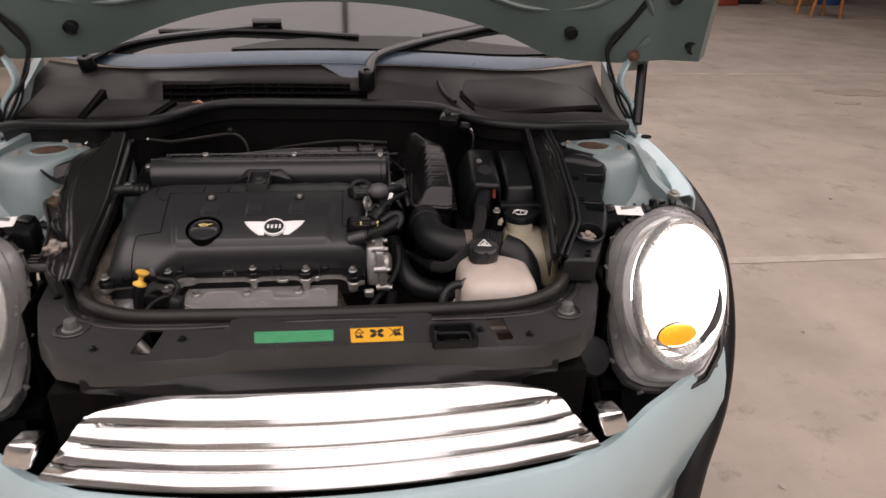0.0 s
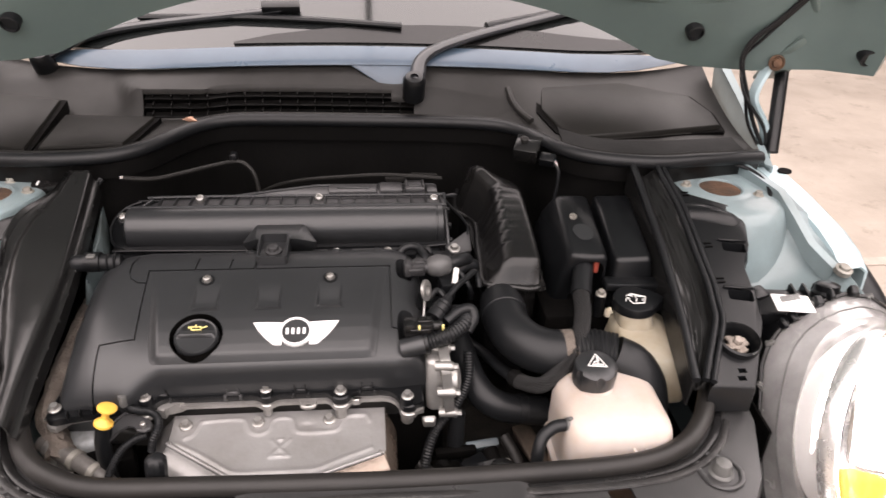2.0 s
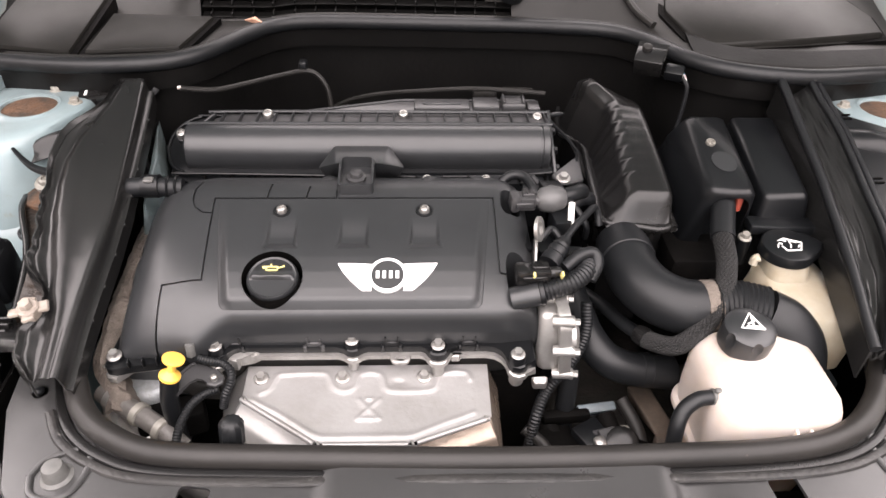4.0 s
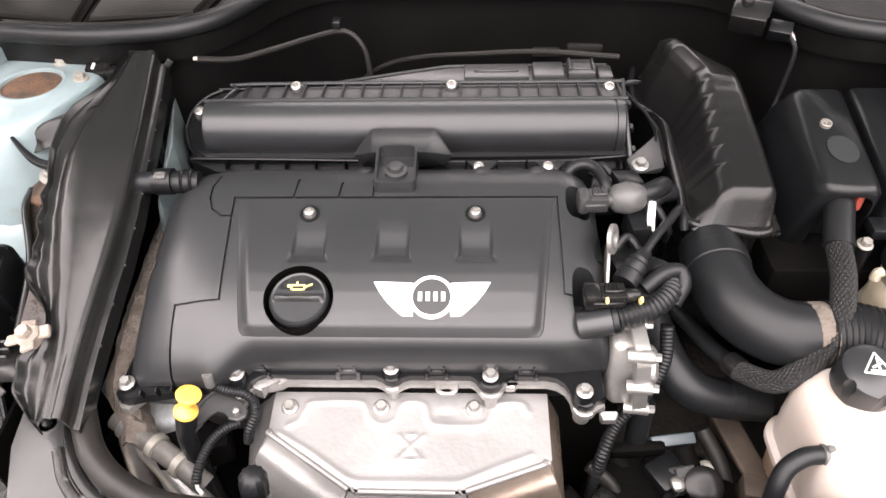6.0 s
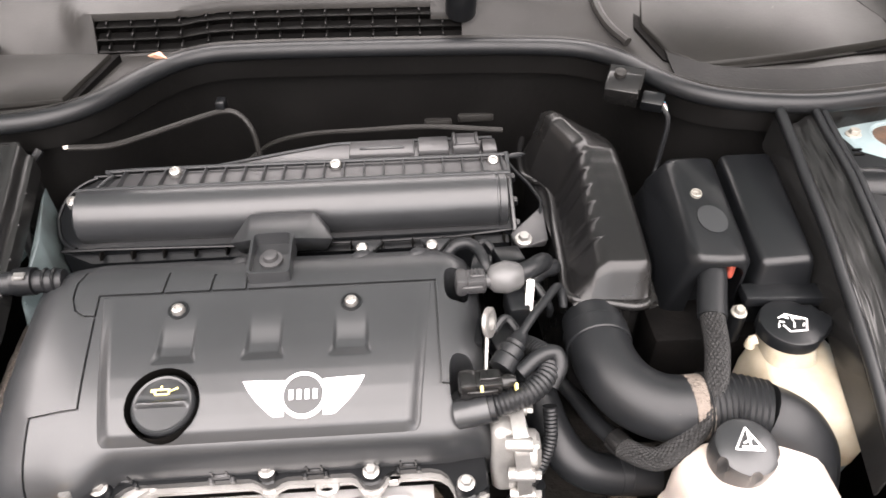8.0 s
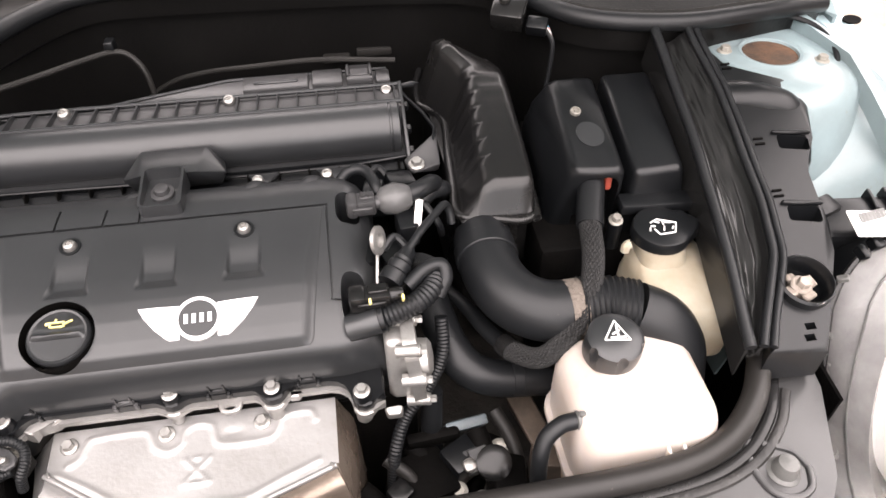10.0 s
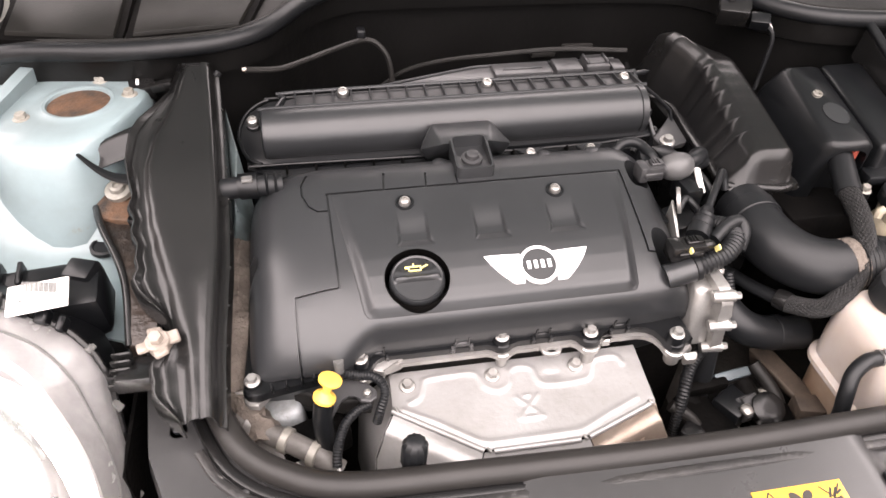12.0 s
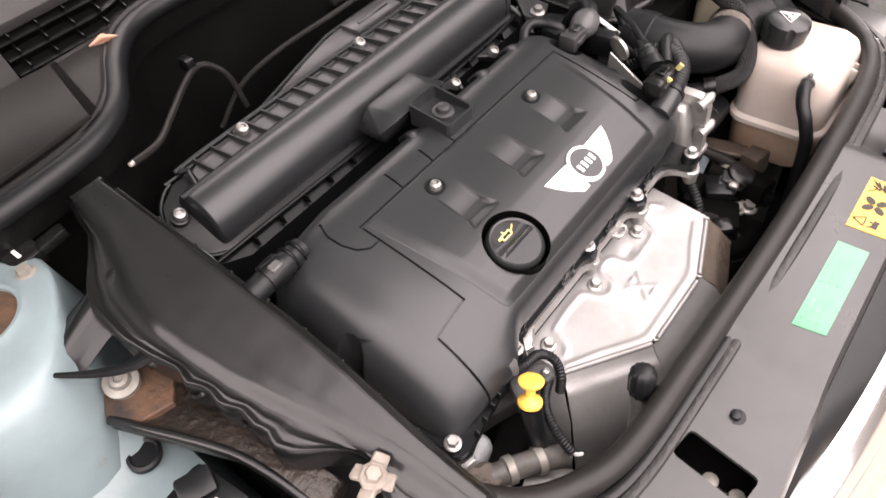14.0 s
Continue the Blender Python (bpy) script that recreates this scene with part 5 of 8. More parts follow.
for k in range(4):
    box(bm, Vector(on_top(-0.0955 + 0.0060 * k, 0.1605, 0.0006)) + EMB_N * 0.0020, (0.0030, 0.0074, 0.0012), (21.8, 0, 0))
part("centre_bars", bm, M_EMBLEM, emblem)

# flange with bolts under the cover's front edge
head = thing("cylinder_head", (-0.13, 0.15, 0.70), "cast aluminium cylinder head edge with steel bolts", "engine head")
EDGE = [(-0.342, 0.113), (-0.338, 0.108), (-0.330, 0.106), (-0.320, 0.109), (-0.262, 0.119), (-0.255, 0.1195), (-0.250, 0.1175), (-0.245, 0.117), (-0.240, 0.1185), (-0.235, 0.124), (-0.231, 0.130), (-0.225, 0.1328), (-0.134, 0.1328), (-0.129, 0.1308), (-0.125, 0.1275), (-0.120, 0.1262), (-0.115, 0.1275), (-0.111, 0.1308), (-0.106, 0.1328), (-0.056, 0.1328), (-0.052, 0.1305), (-0.0485, 0.1245), (-0.0455, 0.1215), (-0.040, 0.1202), (-0.0345, 0.1215), (-0.0315, 0.1245), (-0.028, 0.1305), (-0.024, 0.1328), (0.006, 0.1328), (0.014, 0.1308), (0.020, 0.126), (0.0235, 0.119), (0.0245, 0.111), (0.028, 0.1055), (0.034, 0.1035), (0.040, 0.1055), (0.0435, 0.110), (0.0505, 0.112)]
bm = mesh()
prism(bm, EDGE + [(0.0505, 0.29), (-0.335, 0.29)], 0.7185, 0.7100, 0.0015, 1)
part("cover_flange", bm, M_PLASTIC, head)
bm = mesh()
prism(bm, [(x, y + (0.006 if -0.322 < x < -0.25 else -0.0030)) for x, y in EDGE] + [(0.052, 0.30), (-0.336, 0.30)], 0.7095, 0.7035, 0.0012, 1)
part("casting", bm, M_ALU, head)
# raised ribs of the flange, its clips, and the casting's ear and eye
for x0, x1 in ((-0.216, -0.205), (-0.202, -0.178), (-0.176, -0.168), (-0.138, -0.131), (-0.109, -0.098), (-0.071, -0.060)):
    part("flange_rib", box(mesh(), ((x0 + x1) / 2, 0.1370, 0.7215), (x1 - x0, 0.0042, 0.007), bev=0.0008, seg=1), M_PLASTIC, head)
for x in (-0.230, -0.156, -0.0835, -0.011):
    bm = mesh()
    box(bm, (x, 0.1352, 0.7205), (0.0150, 0.0065, 0.0060), bev=0.0012, seg=1)
    for sx in (-1, 1):
        box(bm, (x + sx * 0.0082, 0.1328, 0.7155), (0.0038, 0.0042, 0.0085), (12, 0, 0), 0.0008, 1)
        box(bm, (x + sx * 0.0058, 0.1325, 0.7270), (0.0015, 0.0022, 0.0075), (8, 0, 0))
    part("clip", bm, M_GREYPL if x == -0.156 else M_PLASTIC, head)
for x in (-0.318, -0.306, -0.294, -0.284):
    part("flange_fin", box(mesh(), (x, 0.1095 + 0.17 * (x + 0.318), 0.7215), (0.0018, 0.005, 0.011), (10, 0, 0), 0.0006, 1), M_PLASTIC, head)
bm = mesh()
revolve(bm, [(0.0042, -0.012), (0.0042, 0.0), (0.0036, 0.0008)], (-0.263, 0.1165, 0.7385), (0.0, 0.1, 1), 16)
part("stub", bm, M_STOP, head, "grey stub")
for x, y, z in ((-0.334, 0.1195, 0.722), (-0.245, 0.1262, 0.7265), (-0.1205, 0.1345, 0.7245), (-0.040, 0.130, 0.7215), (0.0325, 0.1115, 0.7275)):
    bm = mesh()
    revolve(bm, [(0.0078, z * -1 + 0.711), (0.0076, -0.002), (0.0066, 0.0)], (x, y, z), (0, -0.1, 1), 20)
    part("bolt_boss", bm, M_PLASTIC, head)
    hex_bolt(head, (x, y, z), 0.0045, (0, -0.1, 1))
for x, y, r, drop in ((-0.120, 0.1290, 0.0050, 0.016), (-0.040, 0.1245, 0.0062, 0.024), (0.0325, 0.1075, 0.0068, 0.014)):
    bm = mesh()
    revolve(bm, [(r * 0.85, -drop), (r, -drop + 0.002), (r, 0.0)], (x, y, 0.7085), (0, -0.05, 1), 18)
    part("boss", bm, M_ALU, head)
bm = mesh()
prism(bm, [(-0.243, 0.131), (-0.238, 0.126), (-0.231, 0.122), (-0.226, 0.1205), (-0.2245, 0.126), (-0.212, 0.1295), (-0.207, 0.1335), (-0.21, 0.15), (-0.24, 0.15)], 0.7115, 0.700, 0.002)
part("ear", bm, M_ALU, head)
bm = mesh()
prism(bm, [(-0.0860, 0.136), (-0.0848, 0.126), (-0.083, 0.1222), (-0.079, 0.1206), (-0.072, 0.1206), (-0.068, 0.1222), (-0.0662, 0.126), (-0.065, 0.136)], lambda x, y: 0.7098 - 0.10 * (0.1328 - y), lambda x, y: 0.7058 - 0.10 * (0.1328 - y), 0.0010, 1)
eye = part("lifting_eye", bm, M_ALU, head)
slot = mesh()
prism(slot, [(-0.0755 + 0.0052 * math.cos(a), 0.1252 + 0.0026 * math.sin(a)) for a in [2 * math.pi * i / 18 for i in range(18)]], 0.72, 0.69)
cut(eye, slot)
bm = mesh()
prism(bm, [(-0.028, 0.133), (-0.027, 0.1275), (-0.020, 0.1275), (-0.018, 0.1305), (-0.012, 0.133)], 0.7095, 0.702, 0.0012, 1)
part("pad", bm, M_ALU, head)

# engine block below, its near-black colour standing for shade under the covers
eng = thing("engine_block", (-0.1, 0.25, 0.45), "grimy cast engine block, darkened for the shade below the covers", "engine")
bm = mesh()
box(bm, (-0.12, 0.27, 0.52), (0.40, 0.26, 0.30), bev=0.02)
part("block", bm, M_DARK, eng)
bm = mesh()
box(bm, (0.20, 0.22, 0.47), (0.26, 0.30, 0.22), bev=0.03)
part("gearbox", bm, surface("grimy gearbox casting", (0.030, 0.026, 0.022), (0.010, 0.009, 0.008), (0.5, 0.8), metal=0.4, big=30, fine=200, bump=0.5, dist=0.003), eng)

# exhaust heat shield
shield = thing("exhaust_heat_shield", (-0.11, 0.09, 0.60), "bright aluminised exhaust heat shield with bolts", "heat shield")


def sh_z(y):
    return 0.6895 + 0.15 * (y - 0.123)


def fold_y(x):
    return table_at([(-0.221, 0.0975), (-0.151, 0.0520), (-0.143, 0.0505), (-0.068, 0.0500), (-0.060, 0.0515), (0.005, 0.0745)], x)


def near(x, y, path):
    """Distance from (x, y) to a bent line."""
    best = 9.0
    for (ax, ay), (bx, by) in zip(path, path[1:]):
        k = max(0.0, min(1.0, ((x - ax) * (bx - ax) + (y - ay) * (by - ay)) / ((bx - ax) ** 2 + (by - ay) ** 2)))
        best = min(best, math.hypot(x - ax - k * (bx - ax), y - ay - k * (by - ay)))
    return best


STEP = [(p.x, p.y) for p in smooth_path([(-0.205, 0.104), (-0.198, 0.108), (-0.193, 0.119), (-0.187, 0.1242), (-0.150, 0.1252), (-0.142, 0.119), (-0.138, 0.110), (-0.1275, 0.1048), (-0.118, 0.110), (-0.1155, 0.120), (-0.109, 0.1248), (-0.098, 0.1248), (-0.0925, 0.120), (-0.090, 0.110), (-0.082, 0.1052), (-0.049, 0.1056), (-0.041, 0.112), (-0.0375, 0.121), (-0.032, 0.1246), (-0.014, 0.1247), (-0.009, 0.1168)], 3)]
CREASE = [(-0.213, 0.098), (-0.186, 0.083), (-0.154, 0.0622), (-0.145, 0.0590), (-0.068, 0.0590), (-0.060, 0.0610), (-0.035, 0.0715), (-0.008, 0.0815)]
CROSS = [[(-0.114, 0.0962), (-0.0945, 0.0766)], [(-0.0945, 0.0962), (-0.114, 0.0766)], [(-0.107, 0.0965), (-0.101, 0.0965)], [(-0.1145, 0.0762), (-0.094, 0.0762)]]


def plate_z(x, y):
    z = sh_z(y)
    z += 0.0013 * math.exp(-(near(x, y, STEP) / 0.0026) ** 2)
    z += 0.0010 * math.exp(-(near(x, y, CREASE) / 0.0024) ** 2)
    if -0.13 < x < -0.08 and y < 0.105:
        z += 0.0011 * math.exp(-(min(near(x, y, c) for c in CROSS) / 0.0017) ** 2)
    z += 0.0005 * math.sin(31 * x + 3) * math.sin(47 * y) - 0.0012 * math.exp(-(((x + 0.077) / 0.007) ** 2 + ((y - 0.1145) / 0.003) ** 2))
    return z


bm = mesh()
cols = [-0.221 + 0.229 * i / 130 for i in range(131)]
grid = []
for x in cols:
    y0 = fold_y(x) + 0.0022
    grid.append([Vector((x, y0 + (0.1335 - y0) * j / 44, plate_z(x, y0 + (0.1335 - y0) * j / 44))) for j in range(45)])
sheet(bm, grid, 0.0012)
part("top_plate", bm, M_SHIELD, shield, angle=40)
# rolled fold and the faces bent down from it
fold = [Vector((x, fold_y(x), sh_z(fold_y(x)))) for x in (-0.2225, -0.151, -0.143, -0.068, -0.060, 0.006)]
bm = mesh()
for a, b in zip(fold[::2], fold[1::2]):
    sweep(bm, [tuple(a + Vector((0, 0.001, -0.0003))), tuple(b + Vector((0, 0.001, -0.0003)))], 0.0026, 10)
part("rolled_fold", bm, M_SHIELD, shield)
for p in (fold[0] + Vector((0.004, 0.0, 0.002)), (fold[1] + fold[2]) / 2 + Vector((0, 0, 0.002)), (fold[3] + fold[4]) / 2 + Vector((0, 0, 0.002)), fold[5] + Vector((-0.003, 0, 0.002))):
    part("notch", box(mesh(), p, (0.0022, 0.0055, 0.0028), (0, 0, 30), 0.0006, 1), M_STEEL, shield)


def skirt(top, down, low, mat, label="", dent=0.0):
    """A face bent down from the plate's edge in two steps, with a pressed swage along it."""
    rows = []
    for k, h in ((0.0, 0.0), (0.12, 0.0), (0.30, dent * 0.3), (0.42, dent), (0.56, dent), (0.68, dent * 0.2), (1.0, 0.0)):
        rows.append([a.lerp(b, k) + Vector((0, 0, h)) for a, b in zip(top, down)])
    rows.append(low)
    part("skirt", sheet(mesh(), rows, 0.0012), mat, shield, label, angle=50)


def seg(a, b, n=8):
    return [Vector(a).lerp(Vector(b), i / n) for i in range(n + 1)]


skirt(seg((-0.221, 0.1335, 0.6905), (-0.2215, 0.0995, 0.6855)), seg((-0.250, 0.134, 0.655), (-0.2405, 0.0765, 0.652)), seg((-0.256, 0.134, 0.56), (-0.2455, 0.067, 0.56)), M_SHIELD, "silver side skirt", 0.0015)
skirt(seg((-0.221, 0.0965, 0.685), (-0.152, 0.0515, 0.678)), seg((-0.239, 0.075, 0.652), (-0.166, 0.026, 0.650)), seg((-0.243, 0.064, 0.56), (-0.17, 0.014, 0.56)), M_SHIELD, "silver front skirt", 0.004)
skirt(seg((-0.151, 0.0512, 0.678), (-0.060, 0.0505, 0.678)), seg((-0.165, 0.0255, 0.650), (-0.050, 0.0245, 0.650)), seg((-0.169, 0.014, 0.56), (-0.046, 0.013, 0.56)), M_SHIELD, "silver front skirt", 0.002)
skirt(seg((-0.059, 0.0512, 0.678), (0.006, 0.0740, 0.6815)), seg((-0.049, 0.0250, 0.650), (0.018, 0.0500, 0.652)), seg((-0.045, 0.014, 0.56), (0.022, 0.04, 0.56)), M_BROWNED, "glossy heat-browned skirt", 0.003)
skirt(seg((0.0075, 0.0745, 0.6820), (0.008, 0.1335, 0.6905)), seg((0.0190, 0.0505, 0.652), (0.021, 0.134, 0.655)), seg((0.023, 0.041, 0.56), (0.025, 0.134, 0.56)), M_BROWNED, "glossy heat-browned skirt")
for x, y in ((-0.2065, 0.1195), (-0.1300, 0.1195), (-0.0530, 0.1195)):
    bm = mesh()
    revolve(bm, [(0.0060, -0.001), (0.0060, 0.0010), (0.0052, 0.0014)], (x, y, sh_z(y)), (0, -0.15, 1), 24)
    part("washer", bm, M_SHIELD, shield)
    hex_bolt(shield, (x, y, sh_z(y) + 0.001), 0.0047, (0, -0.15, 1), M_STEEL)

# ---- intake manifold ----
man = thing("intake_manifold", (-0.11, 0.39, 0.76), "ribbed black plastic intake manifold tube", "intake manifold")
bm = mesh()
ax = [(-0.322, 0.018), (-0.3215, 0.0255), (-0.3195, 0.0278), (-0.315, 0.0285), (-0.20, 0.0285), (0.0, 0.0285), (0.084, 0.0285), (0.0845, 0.0270), (0.0865, 0.0270), (0.087, 0.0285), (0.094, 0.0280), (0.096, 0.024)]
loft(bm, [[(x, 0.388 + r * math.cos(2 * math.pi * i / 32), 0.787 + r * math.sin(2 * math.pi * i / 32)) for i in range(32)] for x, r in ax])
part("tube", bm, M_COVER, man)
def man_z(x, y):
    return 0.804 - (0.430 - y) * 0.46


D_EDGE = [(-0.347, 0.388), (-0.344, 0.404), (-0.334, 0.419), (-0.315, 0.429), (-0.28, 0.431), (0.09, 0.433), (0.100, 0.430), (0.102, 0.358), (-0.30, 0.356), (-0.325, 0.358), (-0.340, 0.368)]
bm = mesh()
prism(bm, D_EDGE, man_z, lambda x, y: man_z(x, y) - 0.007, 0.0015, 1)
part("flange", bm, M_PLASTIC, man)
bm = mesh()
sweep(bm, [(x, y, man_z(x, y) + 0.001) for x, y in D_EDGE + D_EDGE[:1]], 0.0018, 8, 5)
part("rim", bm, M_PLASTIC, man)
bm = mesh()
prism(bm, [(-0.34, 0.36), (-0.34, 0.41), (-0.31, 0.426), (0.095, 0.428), (0.095, 0.35), (-0.31, 0.348)], lambda x, y: man_z(x, y) - 0.006, 0.70)
part("lower_shell", bm, M_PLASTIC, man)
# the tray's lighter colour stands for the sky it reflects
bm = mesh()
prism(bm, [(-0.303, 0.396), (0.099, 0.396), (0.099, 0.4325), (-0.280, 0.4325), (-0.296, 0.422)], lambda x, y: 0.8078 - 0.03 * (y - 0.396), 0.785, 0.001, 1)
part("rib_tray", bm, M_GREYPL, man, "recessed strip, lightened for its sky reflection")
for i in range(20):
    x = -0.286 + 0.0200 * i
    bm = mesh()
    hull(bm, [(x - 0.0010, 0.394, 0.800), (x + 0.0010, 0.394, 0.800), (x - 0.0008, 0.4325, 0.800), (x + 0.0008, 0.4325, 0.800), (x - 0.0010, 0.396, 0.8150), (x + 0.0010, 0.396, 0.8150), (x - 0.0008, 0.4325, 0.8110), (x + 0.0008, 0.4325, 0.8110)])
    part("rib", bm, M_COVER, man)
bm = mesh()
sweep(bm, [(-0.306, 0.3935, 0.8125), (-0.300, 0.395, 0.8140), (0.0, 0.395, 0.8140), (0.099, 0.395, 0.8140)], 0.0022, 8, 3)
part("rail", bm, M_COVER, man)
bm = mesh()
sweep(bm, [(-0.306, 0.400, 0.8110), (-0.297, 0.423, 0.8105), (-0.281, 0.4325, 0.8105), (0.0, 0.4330, 0.8105), (0.099, 0.4330, 0.8105)], 0.0020, 8, 3)
part("rail", bm, M_COVER, man)
for i in range(14):
    x = -0.300 + 0.030 * i
    if abs(x + 0.12) > 0.055:
        part("lower_fin", box(mesh(), (x, 0.352, 0.7665), (0.0020, 0.010, 0.008), (-20, 0, 0), 0.0006, 1), M_DARK, man)
bm = mesh()
prism(bm, [(0.0985, 0.350), (0.1030, 0.350), (0.1030, 0.436), (0.0985, 0.436)], lambda x, y: man_z(x, y) + 0.006, 0.755, 0.001, 1)
part("end_plate", bm, M_COVER, man)
for y in (0.362, 0.385, 0.410):
    part("end_tab", box(mesh(), (0.1045, y, man_z(0.1, y) + 0.002), (0.005, 0.008, 0.007), (0, 0, 0), 0.001, 1), M_PLASTIC, man)
for x, y, z in ((-0.331, 0.397, 0.799), (-0.235, 0.424, 0.811), (-0.075, 0.428, 0.809), (0.086, 0.426, 0.807)):
    bm = mesh()
    revolve(bm, [(0.008, -0.02), (0.008, -0.001), (0.006, 0)], (x, y + 0.002, z - 0.002), (0, -0.45, 1), 16)
    part("boss", bm, M_COVER, man)
    round_bolt(man, (x, y, z), 0.0062, (0, -0.5, 1))
for x in (-0.044, 0.022):
    bm = mesh()
    hull(bm, [(x - 0.016, 0.345, 0.775), (x + 0.016, 0.345, 0.775), (x, 0.322, 0.775), (x - 0.012, 0.345, 0.766), (x + 0.012, 0.345, 0.766), (x, 0.324, 0.766)], 0.001, 1)
    part("lug", bm, M_COVER, man)
    round_bolt(man, (x - 0.004, 0.330, 0.7785), 0.0058, (0, -0.5, 1))
# bracket to the cover's latch
bm = mesh()
hull(bm, [(-0.158, 0.362, 0.782), (-0.080, 0.362, 0.782), (-0.150, 0.350, 0.8105), (-0.090, 0.350, 0.8105), (-0.166, 0.322, 0.799), (-0.072, 0.322, 0.799), (-0.146, 0.310, 0.8115), (-0.097, 0.310, 0.8115), (-0.158, 0.326, 0.782), (-0.080, 0.326, 0.782)], 0.0018, 2)
part("bracket", bm, M_COVER, man)
bm = mesh()
loft(bm, [[(x, y, 0.800) for x, y in round_rect(-0.1215, 0.286, 0.0185, 0.024, 0.005)], [(x, y, 0.8175 + 0.14 * (y - 0.286)) for x, y in round_rect(-0.1215, 0.286, 0.0180, 0.0235, 0.005)], [(x, y, 0.8175 + 0.14 * (y - 0.286)) for x, y in round_rect(-0.1215, 0.286, 0.0158, 0.0215, 0.004)], [(x, y, 0.8085) for x, y in round_rect(-0.1215, 0.286, 0.0152, 0.021, 0.004)]])
part("latch_cup", bm, M_COVER, man)
bm = mesh()
revolve(bm, [(0.010, 0), (0.010, 0.004), (0.007, 0.005), (0.006, 0.009), (0.004, 0.010)], (-0.1215, 0.284, 0.808), (0, -0.1, 1), 20)
part("grommet", bm, M_GREYPL, man)
# flap housing behind the tube
fh = thing("throttle_wiring_box", (0.0, 0.465, 0.78), "black plastic wiring box behind the manifold", "wiring box")
bm = mesh()
prism(bm, [(-0.20, 0.438), (-0.10, 0.466), (-0.06, 0.472), (0.090, 0.472), (0.093, 0.437)], lambda x, y: 0.8065, 0.74, 0.003)
part("base", bm, M_GREYPL, fh)
for x0, x1, y0, y1, z in ((-0.062, 0.006, 0.441, 0.468, 0.811), (0.010, 0.042, 0.440, 0.469, 0.813), (0.046, 0.074, 0.440, 0.470, 0.815), (0.077, 0.092, 0.438, 0.462, 0.812)):
    bm = mesh()
    box(bm, ((x0 + x1) / 2, (y0 + y1) / 2, z - 0.004), (x1 - x0, y1 - y0, 0.010), (0, 0, 0), 0.002)
    if x0 == 0.046:
        box(bm, (0.060, 0.452, z + 0.0015), (0.020, 0.012, 0.003), bev=0.001, seg=1)
        for sx in (-1, 1):
            box(bm, (0.060 + 0.012 * sx, 0.456, z + 0.002), (0.003, 0.022, 0.005), bev=0.001, seg=1)
    part("cover", bm, M_GREYPL, fh)
for x, w in ((-0.028, 0.046), (0.026, 0.006)):
    part("rib", box(mesh(), (x, 0.452, 0.8125), (w, 0.0035, 0.003), bev=0.001, seg=1), M_COVER, fh)
part("edge_rib", sweep(mesh(), [(-0.20, 0.438, 0.8075), (-0.10, 0.466, 0.8075), (-0.06, 0.472, 0.8075), (0.09, 0.472, 0.8075)], 0.0016, 8, 3), M_COVER, fh)

# ---- airbox, battery, tanks ----
air = thing("airbox", (0.165, 0.33, 0.75), "glossy black plastic air filter box with a fluted side", "air filter box")
# y: left rim, ridge (x, z), right shoulder (x, z), right rim
AIR = [(0.2455, (0.1440, 0.150, 0.7735, 0.198, 0.7735, 0.2000)), (0.2480, (0.1370, 0.154, 0.778, 0.202, 0.777, 0.2050)), (0.259, (0.1355, 0.160, 0.8010, 0.2035, 0.800, 0.2080)), (0.264, (0.1356, 0.1625, 0.8070, 0.2045, 0.8055, 0.2090)), (0.29, (0.1370, 0.1647, 0.8120, 0.2055, 0.8105, 0.2105)), (0.33, (0.1400, 0.166, 0.8200, 0.2060, 0.8185, 0.2130)), (0.38, (0.1435, 0.1675, 0.8315, 0.2065, 0.8280, 0.2165)), (0.402, (0.1445, 0.1680, 0.8370, 0.2065, 0.8310, 0.2180)), (0.412, (0.1420, 0.1660, 0.8375, 0.2065, 0.8310, 0.2185)), (0.425, (0.1380, 0.1570, 0.8440, 0.2060, 0.8280, 0.2190)), (0.440, (0.1270, 0.1480, 0.8505, 0.2040, 0.8220, 0.2200)), (0.455, (0.1240, 0.1450, 0.8500, 0.2020, 0.8150, 0.2210)), (0.475, (0.1250, 0.1445, 0.8400, 0.2010, 0.8050, 0.2215)), (0.490, (0.1260, 0.1450, 0.8100, 0.2000, 0.7900, 0.2220))]


def air_ring(y):
    v = [table_at([(r[0], r[1][k]) for r in AIR], y) for k in range(6)]
    flute = 0.0032 * (abs(math.sin(math.pi * (y - 0.275) / 0.0205)) ** 0.6 - 0.6) * ease((y - 0.275) / 0.015) * ease((0.412 - y) / 0.02)
    left, ridge, shoulder, right = (v[0], 0.772), (v[1] - flute, v[2] - 0.4 * abs(flute)), (v[3], v[4]), (v[5], 0.772)
    pts = [left]
    for before, corner, after in ((left, ridge, shoulder), (ridge, shoulder, right)):
        for a, b, c in ((0.36, 0.0, 0), (0.16, 0.0, 0), (0.05, 0.10, 0), (0.0, 0.22, 0), (0.0, 0.42, 0)):
            p = Vector(corner) + (Vector(before) - Vector(corner)) * a * 0.7 + (Vector(after) - Vector(corner)) * b * 0.6
            pts.append((p.x, p.y - 0.0009 * (a + b < 0.16)))
    pts.append(right)
    return [(x, y, z) for x, z in pts]


